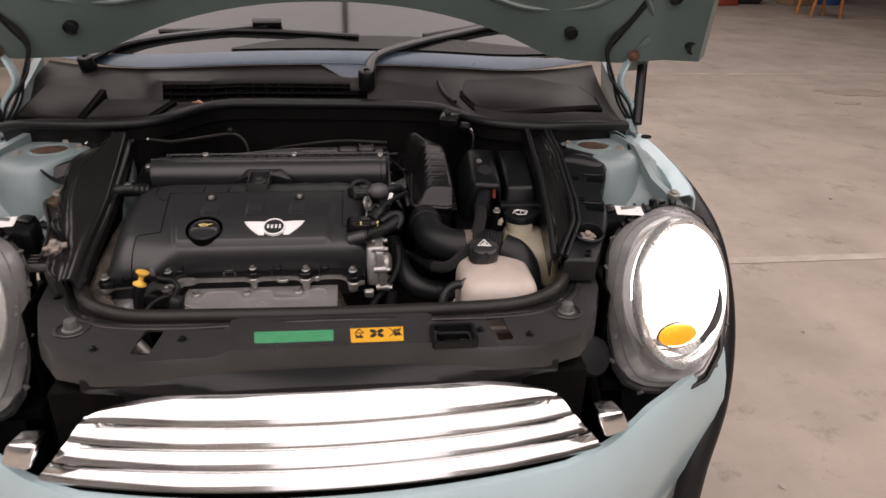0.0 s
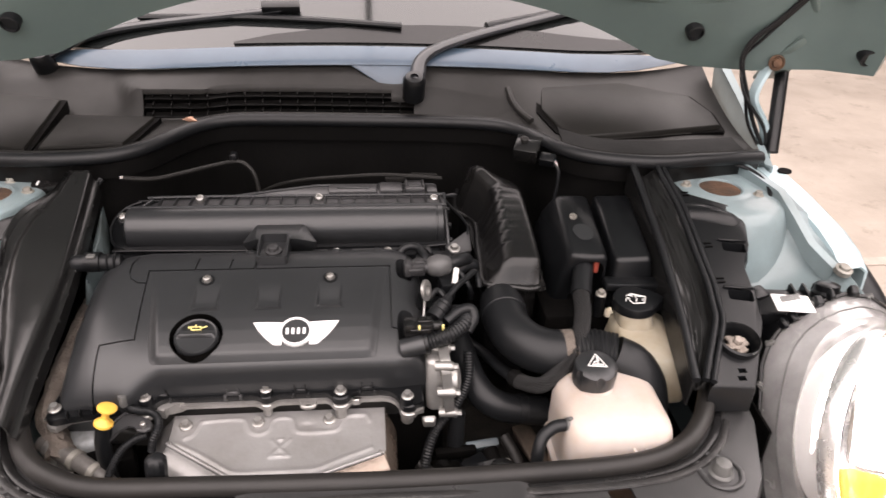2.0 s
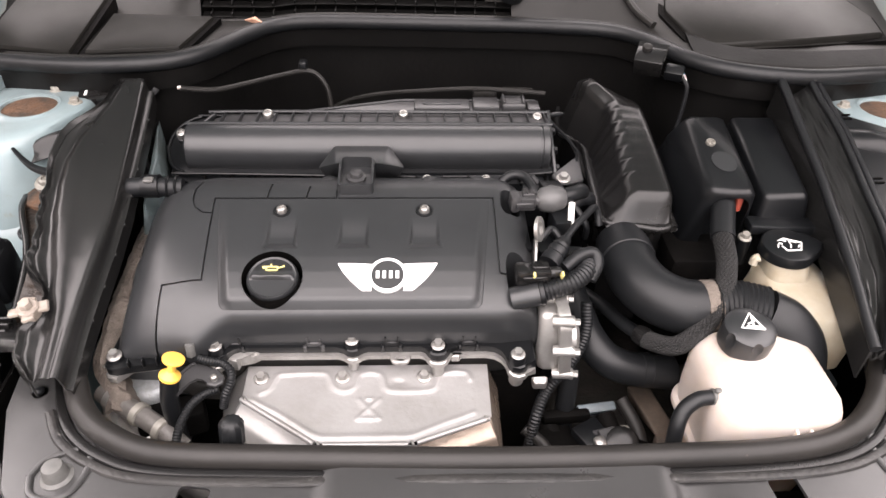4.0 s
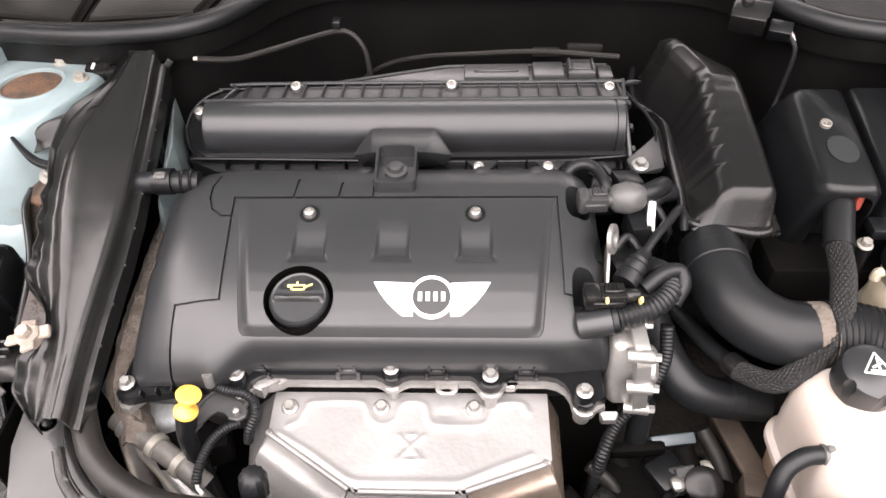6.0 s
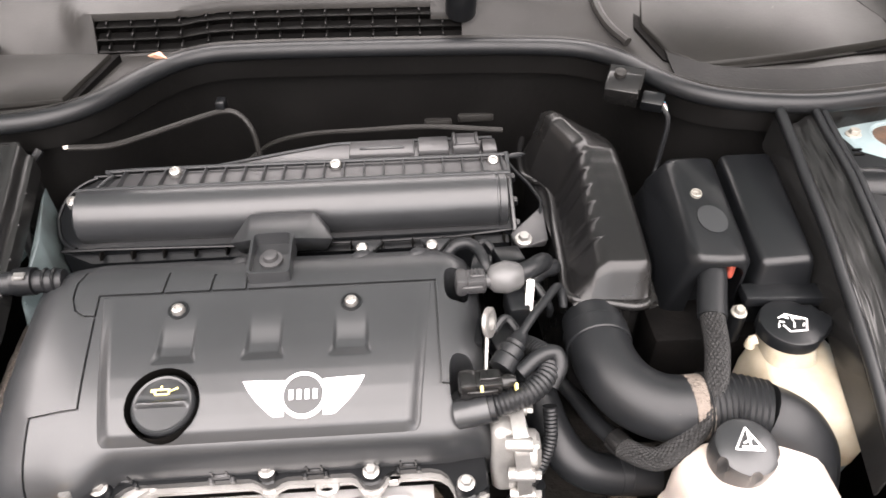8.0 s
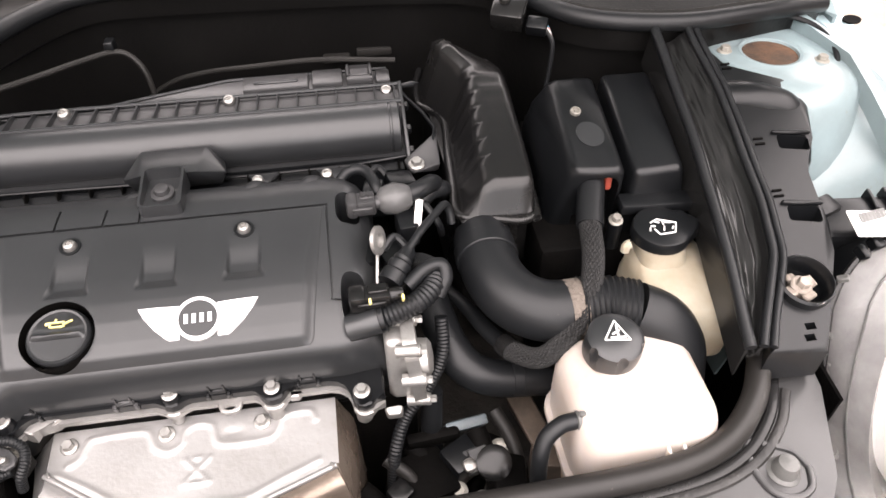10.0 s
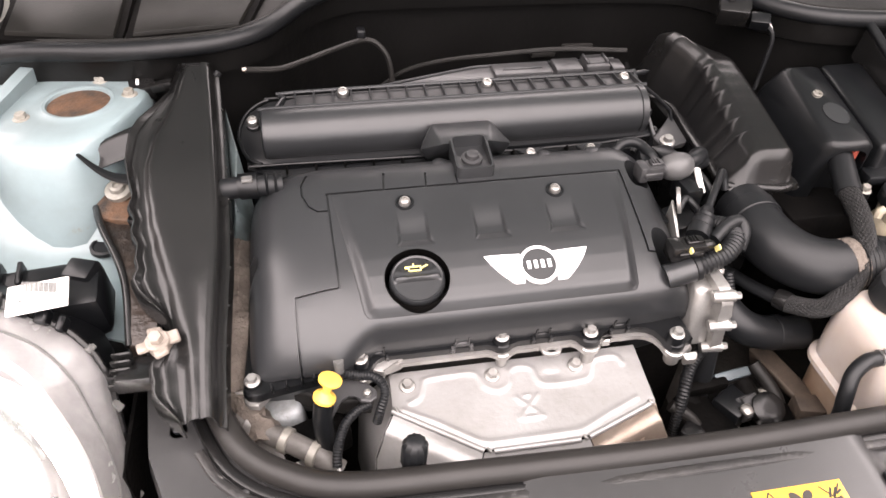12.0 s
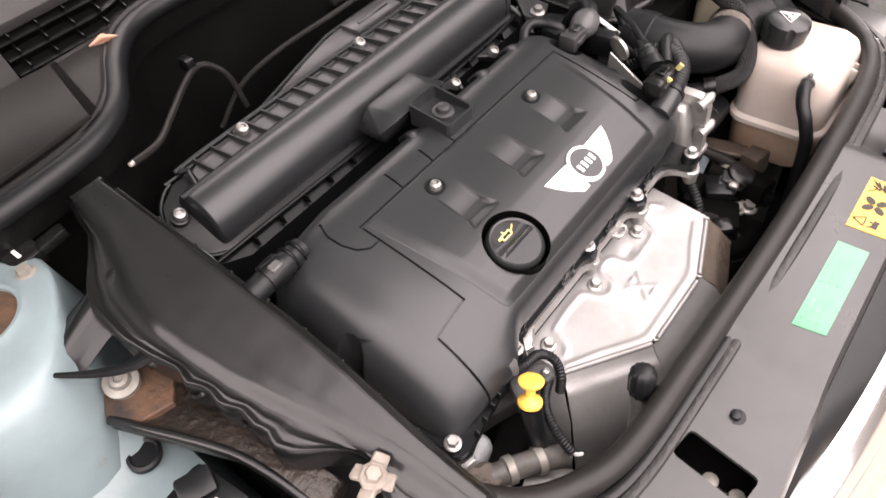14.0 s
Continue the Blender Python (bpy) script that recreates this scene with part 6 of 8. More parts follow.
ys = [0.2455, 0.2480, 0.253, 0.257, 0.2595] + [0.262 + 0.0026 * i for i in range(88)]
bm = mesh()
loft(bm, [air_ring(y) for y in ys if y <= 0.490])
part("lid", bm, M_GLOSSPL, air, angle=60)
bm = mesh()
rim = [(0.132, 0.520), (0.125, 0.49), (0.122, 0.452), (0.129, 0.438), (0.141, 0.427), (0.145, 0.404), (0.140, 0.354), (0.136, 0.297), (0.133, 0.268), (0.139, 0.254), (0.166, 0.248), (0.190, 0.242), (0.203, 0.247), (0.208, 0.262), (0.222, 0.46)]
sweep(bm, [(x, y, 0.7735) for x, y in rim], 0.0042, 12, 6)
part("rim", bm, M_GLOSSPL, air)
bm = mesh()
prism(bm, [(0.142, 0.26), (0.19, 0.25), (0.204, 0.265), (0.22, 0.47), (0.13, 0.47), (0.137, 0.28)], 0.771, 0.64, 0.0)
part("body", bm, M_GLOSSPL, air)
bm = mesh()
box(bm, (0.172, 0.2425, 0.766), (0.010, 0.006, 0.010), (0, 0, -8), 0.002, 1)
part("front_catch", bm, M_GLOSSPL, air)

bat = thing("battery_cover", (0.262, 0.31, 0.75), "black plastic battery terminal cover", "battery cover")
bm = mesh()
hull(bm, [(0.246, 0.374, 0.838), (0.292, 0.380, 0.834), (0.2875, 0.252, 0.811), (0.240, 0.255, 0.813), (0.226, 0.385, 0.80), (0.222, 0.30, 0.775), (0.222, 0.39, 0.72), (0.296, 0.395, 0.72), (0.294, 0.262, 0.72), (0.224, 0.270, 0.72)], 0.006)
bc = part("lid", bm, M_PLASTIC, bat)
cut(bc, box(mesh(), (0.2655, 0.245, 0.765), (0.038, 0.075, 0.078), (-10, 0, 0), 0.012, 4))
bm = mesh()
revolve(bm, [(0.0052, 0), (0.0052, 0.003), (0.0042, 0.0034), (0.0036, 0.001), (0.0015, 0.001), (0.001, 0.003)], (0.259, 0.326, 0.8275), (0, -0.22, 1), 14)
part("boss", bm, M_DUSTYBOLT, bat)
bm = mesh()
revolve(bm, [(0.013, 0), (0.013, 0.0008)], (0.2655, 0.297, 0.8216), (0.02, -0.222, 1), 24, 1.2)
part("round_mark", bm, M_COVER, bat)
bm = mesh()
box(bm, (0.2775, 0.268, 0.794), (0.007, 0.014, 0.026), bev=0.003)
part("terminal", bm, M_RED, bat)
for bx, by in ((0.277, 0.231),):
    part("clamp_post", revolve(mesh(), [(0.007, -0.03), (0.007, 0.0)], (bx, by, 0.770), (0, 0, 1), 14), M_PLASTIC, bat)
    hex_bolt(bat, (bx, by, 0.771), 0.0045, (0, -0.2, 1), M_DUSTYBOLT)
fuse = thing("fuse_box", (0.33, 0.32, 0.75), "black plastic fuse box with a stepped lid", "fuse box")
bm = mesh()
hull(bm, [(0.305, 0.392, 0.828), (0.357, 0.392, 0.828), (0.345, 0.255, 0.806), (0.298, 0.255, 0.806), (0.30, 0.395, 0.72), (0.365, 0.395, 0.72), (0.357, 0.245, 0.72), (0.292, 0.245, 0.72)], 0.006)
part("lid", bm, M_PLASTIC, fuse)
bm = mesh()
box(bm, (0.322, 0.245, 0.775), (0.075, 0.02, 0.012), (0, 0, -4), 0.003)
part("step", bm, M_PLASTIC, fuse)
bm = mesh()
box(bm, (0.30, 0.34, 0.66), (0.18, 0.22, 0.16), bev=0.006)
part("tray", bm, M_DARK, bat)

washer = thing("washer_tank", (0.32, 0.18, 0.66), "yellowed translucent windscreen washer tank", "washer tank")
bm = mesh()
loft(bm, [[(x, y, z) for x, y in round_rect(cx, cy, hx, hy, 0.014)] for cx, cy, hx, hy, z in ((0.326, 0.180, 0.036, 0.036, 0.668), (0.326, 0.180, 0.043, 0.044, 0.676), (0.326, 0.180, 0.044, 0.0455, 0.700), (0.326, 0.181, 0.0435, 0.0445, 0.724), (0.325, 0.184, 0.040, 0.0410, 0.736), (0.322, 0.195, 0.034, 0.034, 0.744), (0.314, 0.207, 0.022, 0.022, 0.748), (0.312, 0.211, 0.021, 0.021, 0.766))])
part("tank", bm, M_WTANK, washer)
bm = mesh()
prism(bm, [(0.313 + 0.0265 * math.cos(a), 0.212 + 0.0255 * math.sin(a)) for a in [radians(k) for k in range(35, 330, 12)]] + [(0.346, 0.206), (0.350, 0.215), (0.345, 0.222)], lambda x, y: 0.777 + 0.05 * (y - 0.212), 0.764, 0.003)
wc = part("cap", bm, M_PLASTIC, washer, "black flip cap with a white washer symbol")
bm = mesh()
for a, b in (((-0.006, -0.010), (0.008, -0.0095)), ((-0.006, -0.010), (-0.009, -0.003)), ((0.008, -0.0095), (0.013, 0.002)), ((-0.010, 0.005), (-0.003, 0.0085)), ((-0.003, 0.0085), (0.013, 0.002)), ((-0.001, -0.006), (0.001, -0.001)), ((0.001, 0.001), (0.001, 0.005)), ((-0.002, 0.004), (-0.006, 0.006)), ((0.003, 0.004), (0.008, 0.003)), ((-0.007, 0.0), (-0.011, 0.001)), ((-0.012, -0.001), (-0.0135, -0.005)), ((0.009, -0.002), (0.007, -0.005))):
    sweep(bm, [(0.313 + a[0], 0.211 + a[1], 0.7775 + 0.05 * a[1]), (0.313 + b[0], 0.211 + b[1], 0.7775 + 0.05 * b[1])], 0.0008, 6)
part("symbol", bm, M_WHITEINK, wc)
bm = mesh()
sweep(bm, [(0.283, 0.204, 0.766), (0.279, 0.204, 0.764), (0.278, 0.203, 0.758)], 0.0042, 8)
part("strap", bm, M_WTANK, washer)
# near-black block in place of the tank's lower part, lost in shade
part("shaded_base", box(mesh(), (0.326, 0.180, 0.615), (0.060, 0.060, 0.112), bev=0.006), M_DARK, washer)

cool = thing("coolant_tank", (0.248, 0.08, 0.62), "white translucent coolant expansion tank with brown stains", "coolant tank")
bm = mesh()
TR = [(0.252, 0.084, 0.046, 0.042, 0.605), (0.252, 0.083, 0.052, 0.046, 0.612), (0.252, 0.081, 0.0565, 0.049, 0.655), (0.252, 0.081, 0.062, 0.053, 0.6585), (0.252, 0.081, 0.062, 0.053, 0.664), (0.252, 0.081, 0.058, 0.0495, 0.668), (0.252, 0.081, 0.0595, 0.050, 0.690), (0.252, 0.082, 0.0590, 0.0495, 0.708), (0.251, 0.083, 0.0580, 0.0485, 0.720), (0.2505, 0.084, 0.0555, 0.0460, 0.7285), (0.249, 0.086, 0.0510, 0.0415, 0.7345), (0.246, 0.090, 0.0430, 0.0355, 0.7385), (0.240, 0.096, 0.0320, 0.0290, 0.7408), (0.235, 0.1025, 0.0215, 0.0215, 0.7425), (0.234, 0.104, 0.0198, 0.0198, 0.7500)]
loft(bm, [[(x, y, z) for x, y in round_rect(cx, cy, hx, hy, min(hx, hy) * (0.45 if hx > 0.03 else 0.98), 7)] for cx, cy, hx, hy, z in TR[3:]])
part("upper_half", bm, M_TANK, cool)
# lower half: stains, with liquid and shade put into its brown colour
bm = mesh()
loft(bm, [[(x, y, z) for x, y in round_rect(cx, cy, hx, hy, min(hx, hy) * 0.5, 7)] for cx, cy, hx, hy, z in TR[:4]])
part("lower_half", bm, surface("stained white plastic browned for liquid and shade", (0.40, 0.31, 0.235), (0.27, 0.175, 0.115), (0.3, 0.45), big=14, fine=90, bump=0.1, dist=0.001, sss=0.2, speck=((0.16, 0.085, 0.05), 0.04, 18)), cool, "stained lower half, browned for liquid and shade")
for k in range(4):
    bm = mesh()
    box(bm, (0.262 + 0.013 * k, 0.036 + 0.002 * k, 0.69), (0.003, 0.012, 0.05), (12, 0, 0), 0.001)
    part("rib", bm, M_TANK, cool)
bm = mesh()
revolve(bm, [(0.0200, -0.018), (0.0228, -0.015), (0.0232, 0.002), (0.0224, 0.0075), (0.0190, 0.0100), (0.004, 0.0110)], (0.234, 0.104, 0.760), (0, -0.12, 1), 40)
cc = part("cap", bm, M_COVER, cool, "black screw cap with a white warning triangle")
for k in range(6):
    a = radians(-92 + 60 * k)
    notch = mesh()
    revolve(notch, [(0.0062, -0.05), (0.0062, 0.0), (0.004, 0.006)], (0.234 + 0.0262 * math.cos(a), 0.104 + 0.0262 * math.sin(a), 0.763), (-0.25 * math.cos(a), -0.25 * math.sin(a), 1), 14)
    cut(cc, notch)
bm = mesh()
tri = [(-0.0105, -0.0060), (0.0095, -0.0085), (0.0015, 0.0100)]
for a, b in zip(tri, tri[1:] + tri[:1]):
    sweep(bm, [(0.234 + a[0], 0.1055 + a[1], 0.7716 + 0.12 * a[1]), (0.234 + b[0], 0.1055 + b[1], 0.7716 + 0.12 * b[1])], 0.0007, 6)
for a, b in (((-0.0055, -0.0045), (0.0065, -0.0055)), ((-0.0035, -0.002), (0.003, 0.001)), ((0.001, -0.004), (0.0018, 0.006))):
    sweep(bm, [(0.234 + a[0], 0.1055 + a[1], 0.7716 + 0.12 * a[1]), (0.234 + b[0], 0.1055 + b[1], 0.7716 + 0.12 * b[1])], 0.0009, 6)
part("warning_triangle", bm, M_WHITEINK, cc)
oh = thing("overflow_hose", (0.185, 0.04, 0.64), "thin black overflow hose on the coolant tank", "hose")
bm = mesh()
sweep(bm, [(0.205, 0.060, 0.7255), (0.193, 0.060, 0.7255), (0.182, 0.0585, 0.7245), (0.170, 0.053, 0.717), (0.164, 0.044, 0.702), (0.163, 0.036, 0.67), (0.165, 0.032, 0.58)], 0.0068, 14)
part("hose", bm, M_RUBBER, oh)
bm = mesh()
revolve(bm, [(0.0072, -0.0045), (0.0080, -0.004), (0.0080, 0.004), (0.0072, 0.0045)], (0.199, 0.060, 0.7255), (1, -0.02, 0.0), 16)
box(bm, (0.199, 0.060, 0.7340), (0.006, 0.005, 0.004), bev=0.001, seg=1)
part("clip", bm, M_STOP, oh)
bm = mesh()
revolve(bm, [(0.0058, -0.012), (0.0058, 0.006)], (0.208, 0.060, 0.7255), (1, 0, 0), 14)
part("spout", bm, surface("stained spout plastic", (0.42, 0.24, 0.17), (0.5, 0.36, 0.28), (0.3, 0.45), big=60, bump=0.05), oh, "brown-stained spout")

# ---- hoses ----
inl = thing("intake_hose", (0.18, 0.16, 0.70), "large black intake elbow with a corrugated sleeve", "air hose")
bm = mesh()
sweep(bm, [(0.156, 0.248, 0.752), (0.155, 0.225, 0.752), (0.158, 0.195, 0.750), (0.170, 0.172, 0.747), (0.190, 0.159, 0.744), (0.212, 0.156, 0.742)], 0.0268, 24)
part("elbow", bm, M_RUBBER, inl)
bm = mesh()
revolve(bm, [(0.0275, -0.010), (0.0284, -0.009), (0.0284, 0.007), (0.0275, 0.008)], (0.1553, 0.226, 0.752), (0, 1, 0), 28)
part("collar", bm, M_RUBBER, inl)
bm = mesh()
sweep(bm, [(0.211, 0.156, 0.742), (0.225, 0.1565, 0.742)], 0.0272, 20)
part("band", bm, M_BROWN, inl, "brown tape band")
bm = mesh()
sweep(bm, [(0.224, 0.1565, 0.742), (0.246, 0.155, 0.742), (0.271, 0.148, 0.740)], 0.0285, 24, 4, corr=(0.0048, 0.0017))
part("corrugated_sleeve", bm, M_RUBBER, inl)
bm = mesh()
sweep(bm, [(0.270, 0.148, 0.740), (0.292, 0.139, 0.731), (0.306, 0.128, 0.708), (0.311, 0.118, 0.66), (0.311, 0.112, 0.60)], 0.027, 18)
part("duct", bm, M_RUBBER, inl)
rad = thing("radiator_hose", (0.15, 0.14, 0.64), "black radiator hose beside the thermostat", "hose")
bm = mesh()
sweep(bm, [(0.098, 0.235, 0.714), (0.106, 0.198, 0.702), (0.115, 0.170, 0.690), (0.131, 0.152, 0.678), (0.158, 0.1465, 0.668), (0.200, 0.148, 0.660)], 0.0172, 20)
part("hose", bm, M_RUBBER, rad)
bm = mesh()
revolve(bm, [(0.0174, -0.005), (0.0180, -0.0045), (0.0180, 0.0045), (0.0174, 0.005)], (0.170, 0.1470, 0.666), (1, 0.03, -0.15), 24)
part("hose_clamp", bm, M_RUBBER, rad)
loom = thing("wiring_loom", (0.22, 0.17, 0.76), "thick braided black wiring loom", "wiring loom")
bm = mesh()
LOOM = [(0.264, 0.280, 0.797), (0.257, 0.254, 0.789), (0.248, 0.222, 0.781), (0.241, 0.186, 0.774), (0.229, 0.154, 0.762), (0.208, 0.131, 0.742), (0.184, 0.124, 0.724), (0.164, 0.140, 0.715), (0.158, 0.150, 0.7135)]
for wind in (-0.13, 0.13):
    bm = mesh()
    sweep(bm, LOOM, 0.0104, 36, 16, strand=0.09, r_end=0.0088, twist=wind)
    part("braided_sleeve", bm, M_BRAID, loom, angle=20)
bm = mesh()
sweep(bm, [(0.161, 0.145, 0.714), (0.148, 0.174, 0.706), (0.135, 0.212, 0.698), (0.118, 0.25, 0.69)], 0.0082, 14, squash=0.75, r_end=0.0065)
part("taped_branch", bm, M_RUBBER, loom)
bm = mesh()
revolve(bm, [(0.0098, -0.006), (0.0102, 0.0), (0.0098, 0.006)], (0.160, 0.147, 0.7138), (-0.45, 0.85, -0.2), 18)
part("tape_end", bm, M_GLOSSPL, loom)
bm = mesh()
sweep(bm, [(0.265, 0.290, 0.800), (0.260, 0.262, 0.792), (0.252, 0.236, 0.785), (0.247, 0.218, 0.780)], 0.0126, 12, squash=0.85)
part("boot", bm, M_RUBBER, loom)
for nm, pts, r, corr in (
    ("breather_hose", [(0.052, 0.149, 0.768), (0.070, 0.151, 0.773), (0.086, 0.156, 0.777), (0.099, 0.168, 0.780), (0.102, 0.186, 0.778), (0.094, 0.208, 0.766), (0.085, 0.235, 0.74)], 0.0095, (0.0036, 0.0010)),
    ("sensor_cable", [(0.078, 0.168, 0.783), (0.094, 0.178, 0.790), (0.107, 0.181, 0.790), (0.110, 0.173, 0.783), (0.102, 0.162, 0.773)], 0.006, None),
    ("ignition_cable", [(0.126, 0.240, 0.780), (0.124, 0.246, 0.792), (0.119, 0.2445, 0.799), (0.107, 0.2285, 0.800), (0.095, 0.2130, 0.800), (0.082, 0.196, 0.796)], 0.0036, None),
    ("drain_hose", [(0.105, 0.168, 0.74), (0.104, 0.150, 0.715), (0.090, 0.135, 0.690), (0.067, 0.120, 0.668), (0.054, 0.099, 0.645), (0.049, 0.085, 0.60)], 0.0060, (0.0032, 0.0007)),
    ("lower_hose", [(0.092, 0.138, 0.675), (0.090, 0.125, 0.625), (0.087, 0.105, 0.53)], 0.0100, None),
    ("fuel_hose", [(0.095, 0.265, 0.78), (0.112, 0.280, 0.785), (0.125, 0.29, 0.78), (0.13, 0.31, 0.76)], 0.008, None),
):
    h = thing(nm, pts[0], "thin black hose among the engine connectors", "hose")
    part("hose", sweep(mesh(), pts, r, 12, 8, corr=corr), M_RUBBER, h)

spout = thing("breather_spout", (0.04, 0.148, 0.765), "smooth black spout at the engine cover's end", "hose spout")
bm = mesh()
sweep(bm, [(0.028, 0.148, 0.762), (0.042, 0.148, 0.766), (0.056, 0.149, 0.769)], 0.0112, 18)
part("spout", bm, M_COVER, spout)
bm = mesh()
revolve(bm, [(0.0105, -0.003), (0.0122, -0.002), (0.0122, 0.002), (0.0105, 0.003)], (0.055, 0.149, 0.769), (1, 0.05, 0.2), 20)
part("clamp", bm, M_PLASTIC, spout)

boot = thing("ignition_boot", (0.072, 0.186, 0.78), "black rubber boot of the ignition cable", "cable boot")
bm = mesh()
revolve(bm, [(0.0105, -0.020), (0.0105, -0.010), (0.0088, -0.008), (0.0098, -0.004), (0.0098, -0.001), (0.0080, 0.001), (0.0086, 0.004), (0.0070, 0.006), (0.0060, 0.012), (0.0040, 0.016)], (0.0755, 0.188, 0.790), (0.55, 0.72, 0.30), 18)
part("boot", bm, M_RUBBER, boot)
# small fittings low in the bay
lowbits = thing("gear_linkage", (0.11, 0.07, 0.56), "dark gear linkage and fittings low in the bay", "gear linkage")
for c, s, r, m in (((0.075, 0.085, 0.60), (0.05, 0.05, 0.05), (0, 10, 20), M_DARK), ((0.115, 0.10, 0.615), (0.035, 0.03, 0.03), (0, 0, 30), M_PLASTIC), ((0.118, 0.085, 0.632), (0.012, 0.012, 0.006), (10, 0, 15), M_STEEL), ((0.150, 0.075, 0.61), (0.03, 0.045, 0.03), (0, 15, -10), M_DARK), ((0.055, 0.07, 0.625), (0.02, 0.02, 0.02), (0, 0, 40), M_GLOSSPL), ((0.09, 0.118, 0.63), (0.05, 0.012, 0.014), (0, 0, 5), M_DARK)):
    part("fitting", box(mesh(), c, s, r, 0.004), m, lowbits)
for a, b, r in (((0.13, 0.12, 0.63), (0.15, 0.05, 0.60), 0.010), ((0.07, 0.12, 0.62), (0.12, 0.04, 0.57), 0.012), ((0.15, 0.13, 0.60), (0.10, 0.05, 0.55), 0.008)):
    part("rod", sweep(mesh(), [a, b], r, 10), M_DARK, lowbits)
bm = mesh()
revolve(bm, [(0.016, 0), (0.016, 0.012), (0.012, 0.014), (0.006, 0.014)], (0.140, 0.088, 0.622), (0, -0.4, 1), 20)
part("bush", bm, M_GLOSSPL, lowbits)
bm = mesh()
revolve(bm, [(0.030, -0.012), (0.032, -0.008), (0.032, 0.006), (0.028, 0.010), (0.020, 0.010), (0.018, 0.004), (0.008, 0.004), (0.008, 0.012), (0.005, 0.013)], (0.082, 0.082, 0.585), (0.1, -0.35, 1), 28)
part("pulley", bm, M_PLASTIC, lowbits)
part("bracket_plate", box(mesh(), (0.122, 0.128, 0.628), (0.040, 0.010, 0.018), (25, 0, 8), 0.002), surface("pale blue-grey bracket", (0.10, 0.13, 0.145), (0.055, 0.065, 0.07), (0.35, 0.5), big=40, bump=0.2), lowbits, "pale blue-grey bracket plate")
bm = mesh()
box(bm, (0.128, 0.094, 0.622), (0.026, 0.022, 0.014), (12, 0, 14), 0.002)
box(bm, (0.128, 0.094, 0.631), (0.018, 0.014, 0.004), (12, 0, 14), 0.001, 1)
part("connector", bm, M_GREYPL, lowbits)
for a, b, r in (((0.045, 0.10, 0.635), (0.075, 0.055, 0.60), 0.006), ((0.150, 0.135, 0.635), (0.165, 0.06, 0.59), 0.007), ((0.105, 0.11, 0.60), (0.16, 0.085, 0.585), 0.009)):
    part("pipe", sweep(mesh(), [a, tuple((p + q) / 2 + 0.006 for p, q in zip(a, b)), b], r, 10, 6), M_DUSTY, lowbits)
for x, y, z in ((0.150, 0.105, 0.618), (0.106, 0.072, 0.612)):
    hex_bolt(lowbits, (x, y, z), 0.006, (0, -0.3, 1), M_DUSTYBOLT)
# horn beside the radiator panel
horn = thing("horn", (0.385, -0.015, 0.62), "round black horn beside the radiator panel", "horn")
bm = mesh()
revolve(bm, [(0.010, -0.05), (0.024, -0.038), (0.030, -0.022), (0.031, -0.003), (0.028, 0.001), (0.012, 0.003), (0.004, 0.003)], (0.392, -0.006, 0.632), (0.35, -0.75, 0.5), 28)
part("shell", bm, M_RUBBER, horn)
bm = mesh()
sweep(bm, [(0.383, 0.0, 0.62), (0.395, 0.005, 0.585), (0.41, 0.01, 0.54)], 0.009, 12)
part("stay", bm, M_DARK, horn)
# thermostat housing
thermo = thing("thermostat_housing", (0.078, 0.128, 0.70), "cast aluminium thermostat housing with ribs", "thermostat housing")
bm = mesh()
hull(bm, [(0.054, 0.165, 0.756), (0.074, 0.165, 0.756), (0.054, 0.134, 0.756), (0.074, 0.132, 0.754), (0.076, 0.122, 0.692), (0.055, 0.122, 0.692), (0.055, 0.165, 0.69), (0.078, 0.165, 0.69)], 0.005)
part("casting", bm, M_ALU, thermo)
bm = mesh()
loft(bm, [[(x + 0.10 * (0.725 - z), y, z) for y, z in round_rect(0.138, 0.724, 0.022, 0.040, 0.014)] for x in (0.072, 0.0735, 0.0815, 0.083)])
part("flange", bm, M_ALU, thermo)
bm = mesh()
revolve(bm, [(0.017, 0.0), (0.016, 0.008), (0.012, 0.011), (0.004, 0.012)], (0.082, 0.138, 0.726), (1, -0.1, 0.1), 24)
part("dome", bm, M_ALU, thermo)
for y, z in ((0.122, 0.758), (0.155, 0.757), (0.117, 0.725), (0.120, 0.692), (0.156, 0.690)):
    bm = mesh()
    revolve(bm, [(0.0055, -0.012), (0.0055, 0.006), (0.0045, 0.007)], (0.078 + 0.1 * (0.725 - z), y, z), (1, -0.15, 0.1), 14)
    part("lug", bm, M_ALU, thermo)
    hex_bolt(thermo, (0.0845 + 0.1 * (0.725 - z), y - 0.0010, z), 0.0036, (1, -0.15, 0.1), name="bolt")
bm = mesh()
hull(bm, [(0.048, 0.117, 0.692), (0.066, 0.118, 0.692), (0.062, 0.110, 0.688), (0.052, 0.110, 0.688), (0.05, 0.114, 0.676), (0.065, 0.114, 0.676)], 0.002)
part("foot", bm, M_ALU, thermo)
# connectors on the cover's right end
con = thing("sensor_connectors", (0.07, 0.25, 0.75), "cluster of black sensor connectors on the engine's end", "connectors")
for c, size, r in (((0.040, 0.225, 0.766), (0.020, 0.04, 0.03), (0, 20, 0)), ((0.075, 0.225, 0.758), (0.03, 0.03, 0.02), (10, 0, 20)), ((0.086, 0.242, 0.780), (0.018, 0.030, 0.024), (0, 0, 5)), ((0.086, 0.300, 0.783), (0.026, 0.022, 0.016), (0, 10, 15)), ((0.060, 0.283, 0.790), (0.018, 0.022, 0.016), (0, 0, -12))):
    part("connector", box(mesh(), c, size, r, 0.003), M_PLASTIC, con)


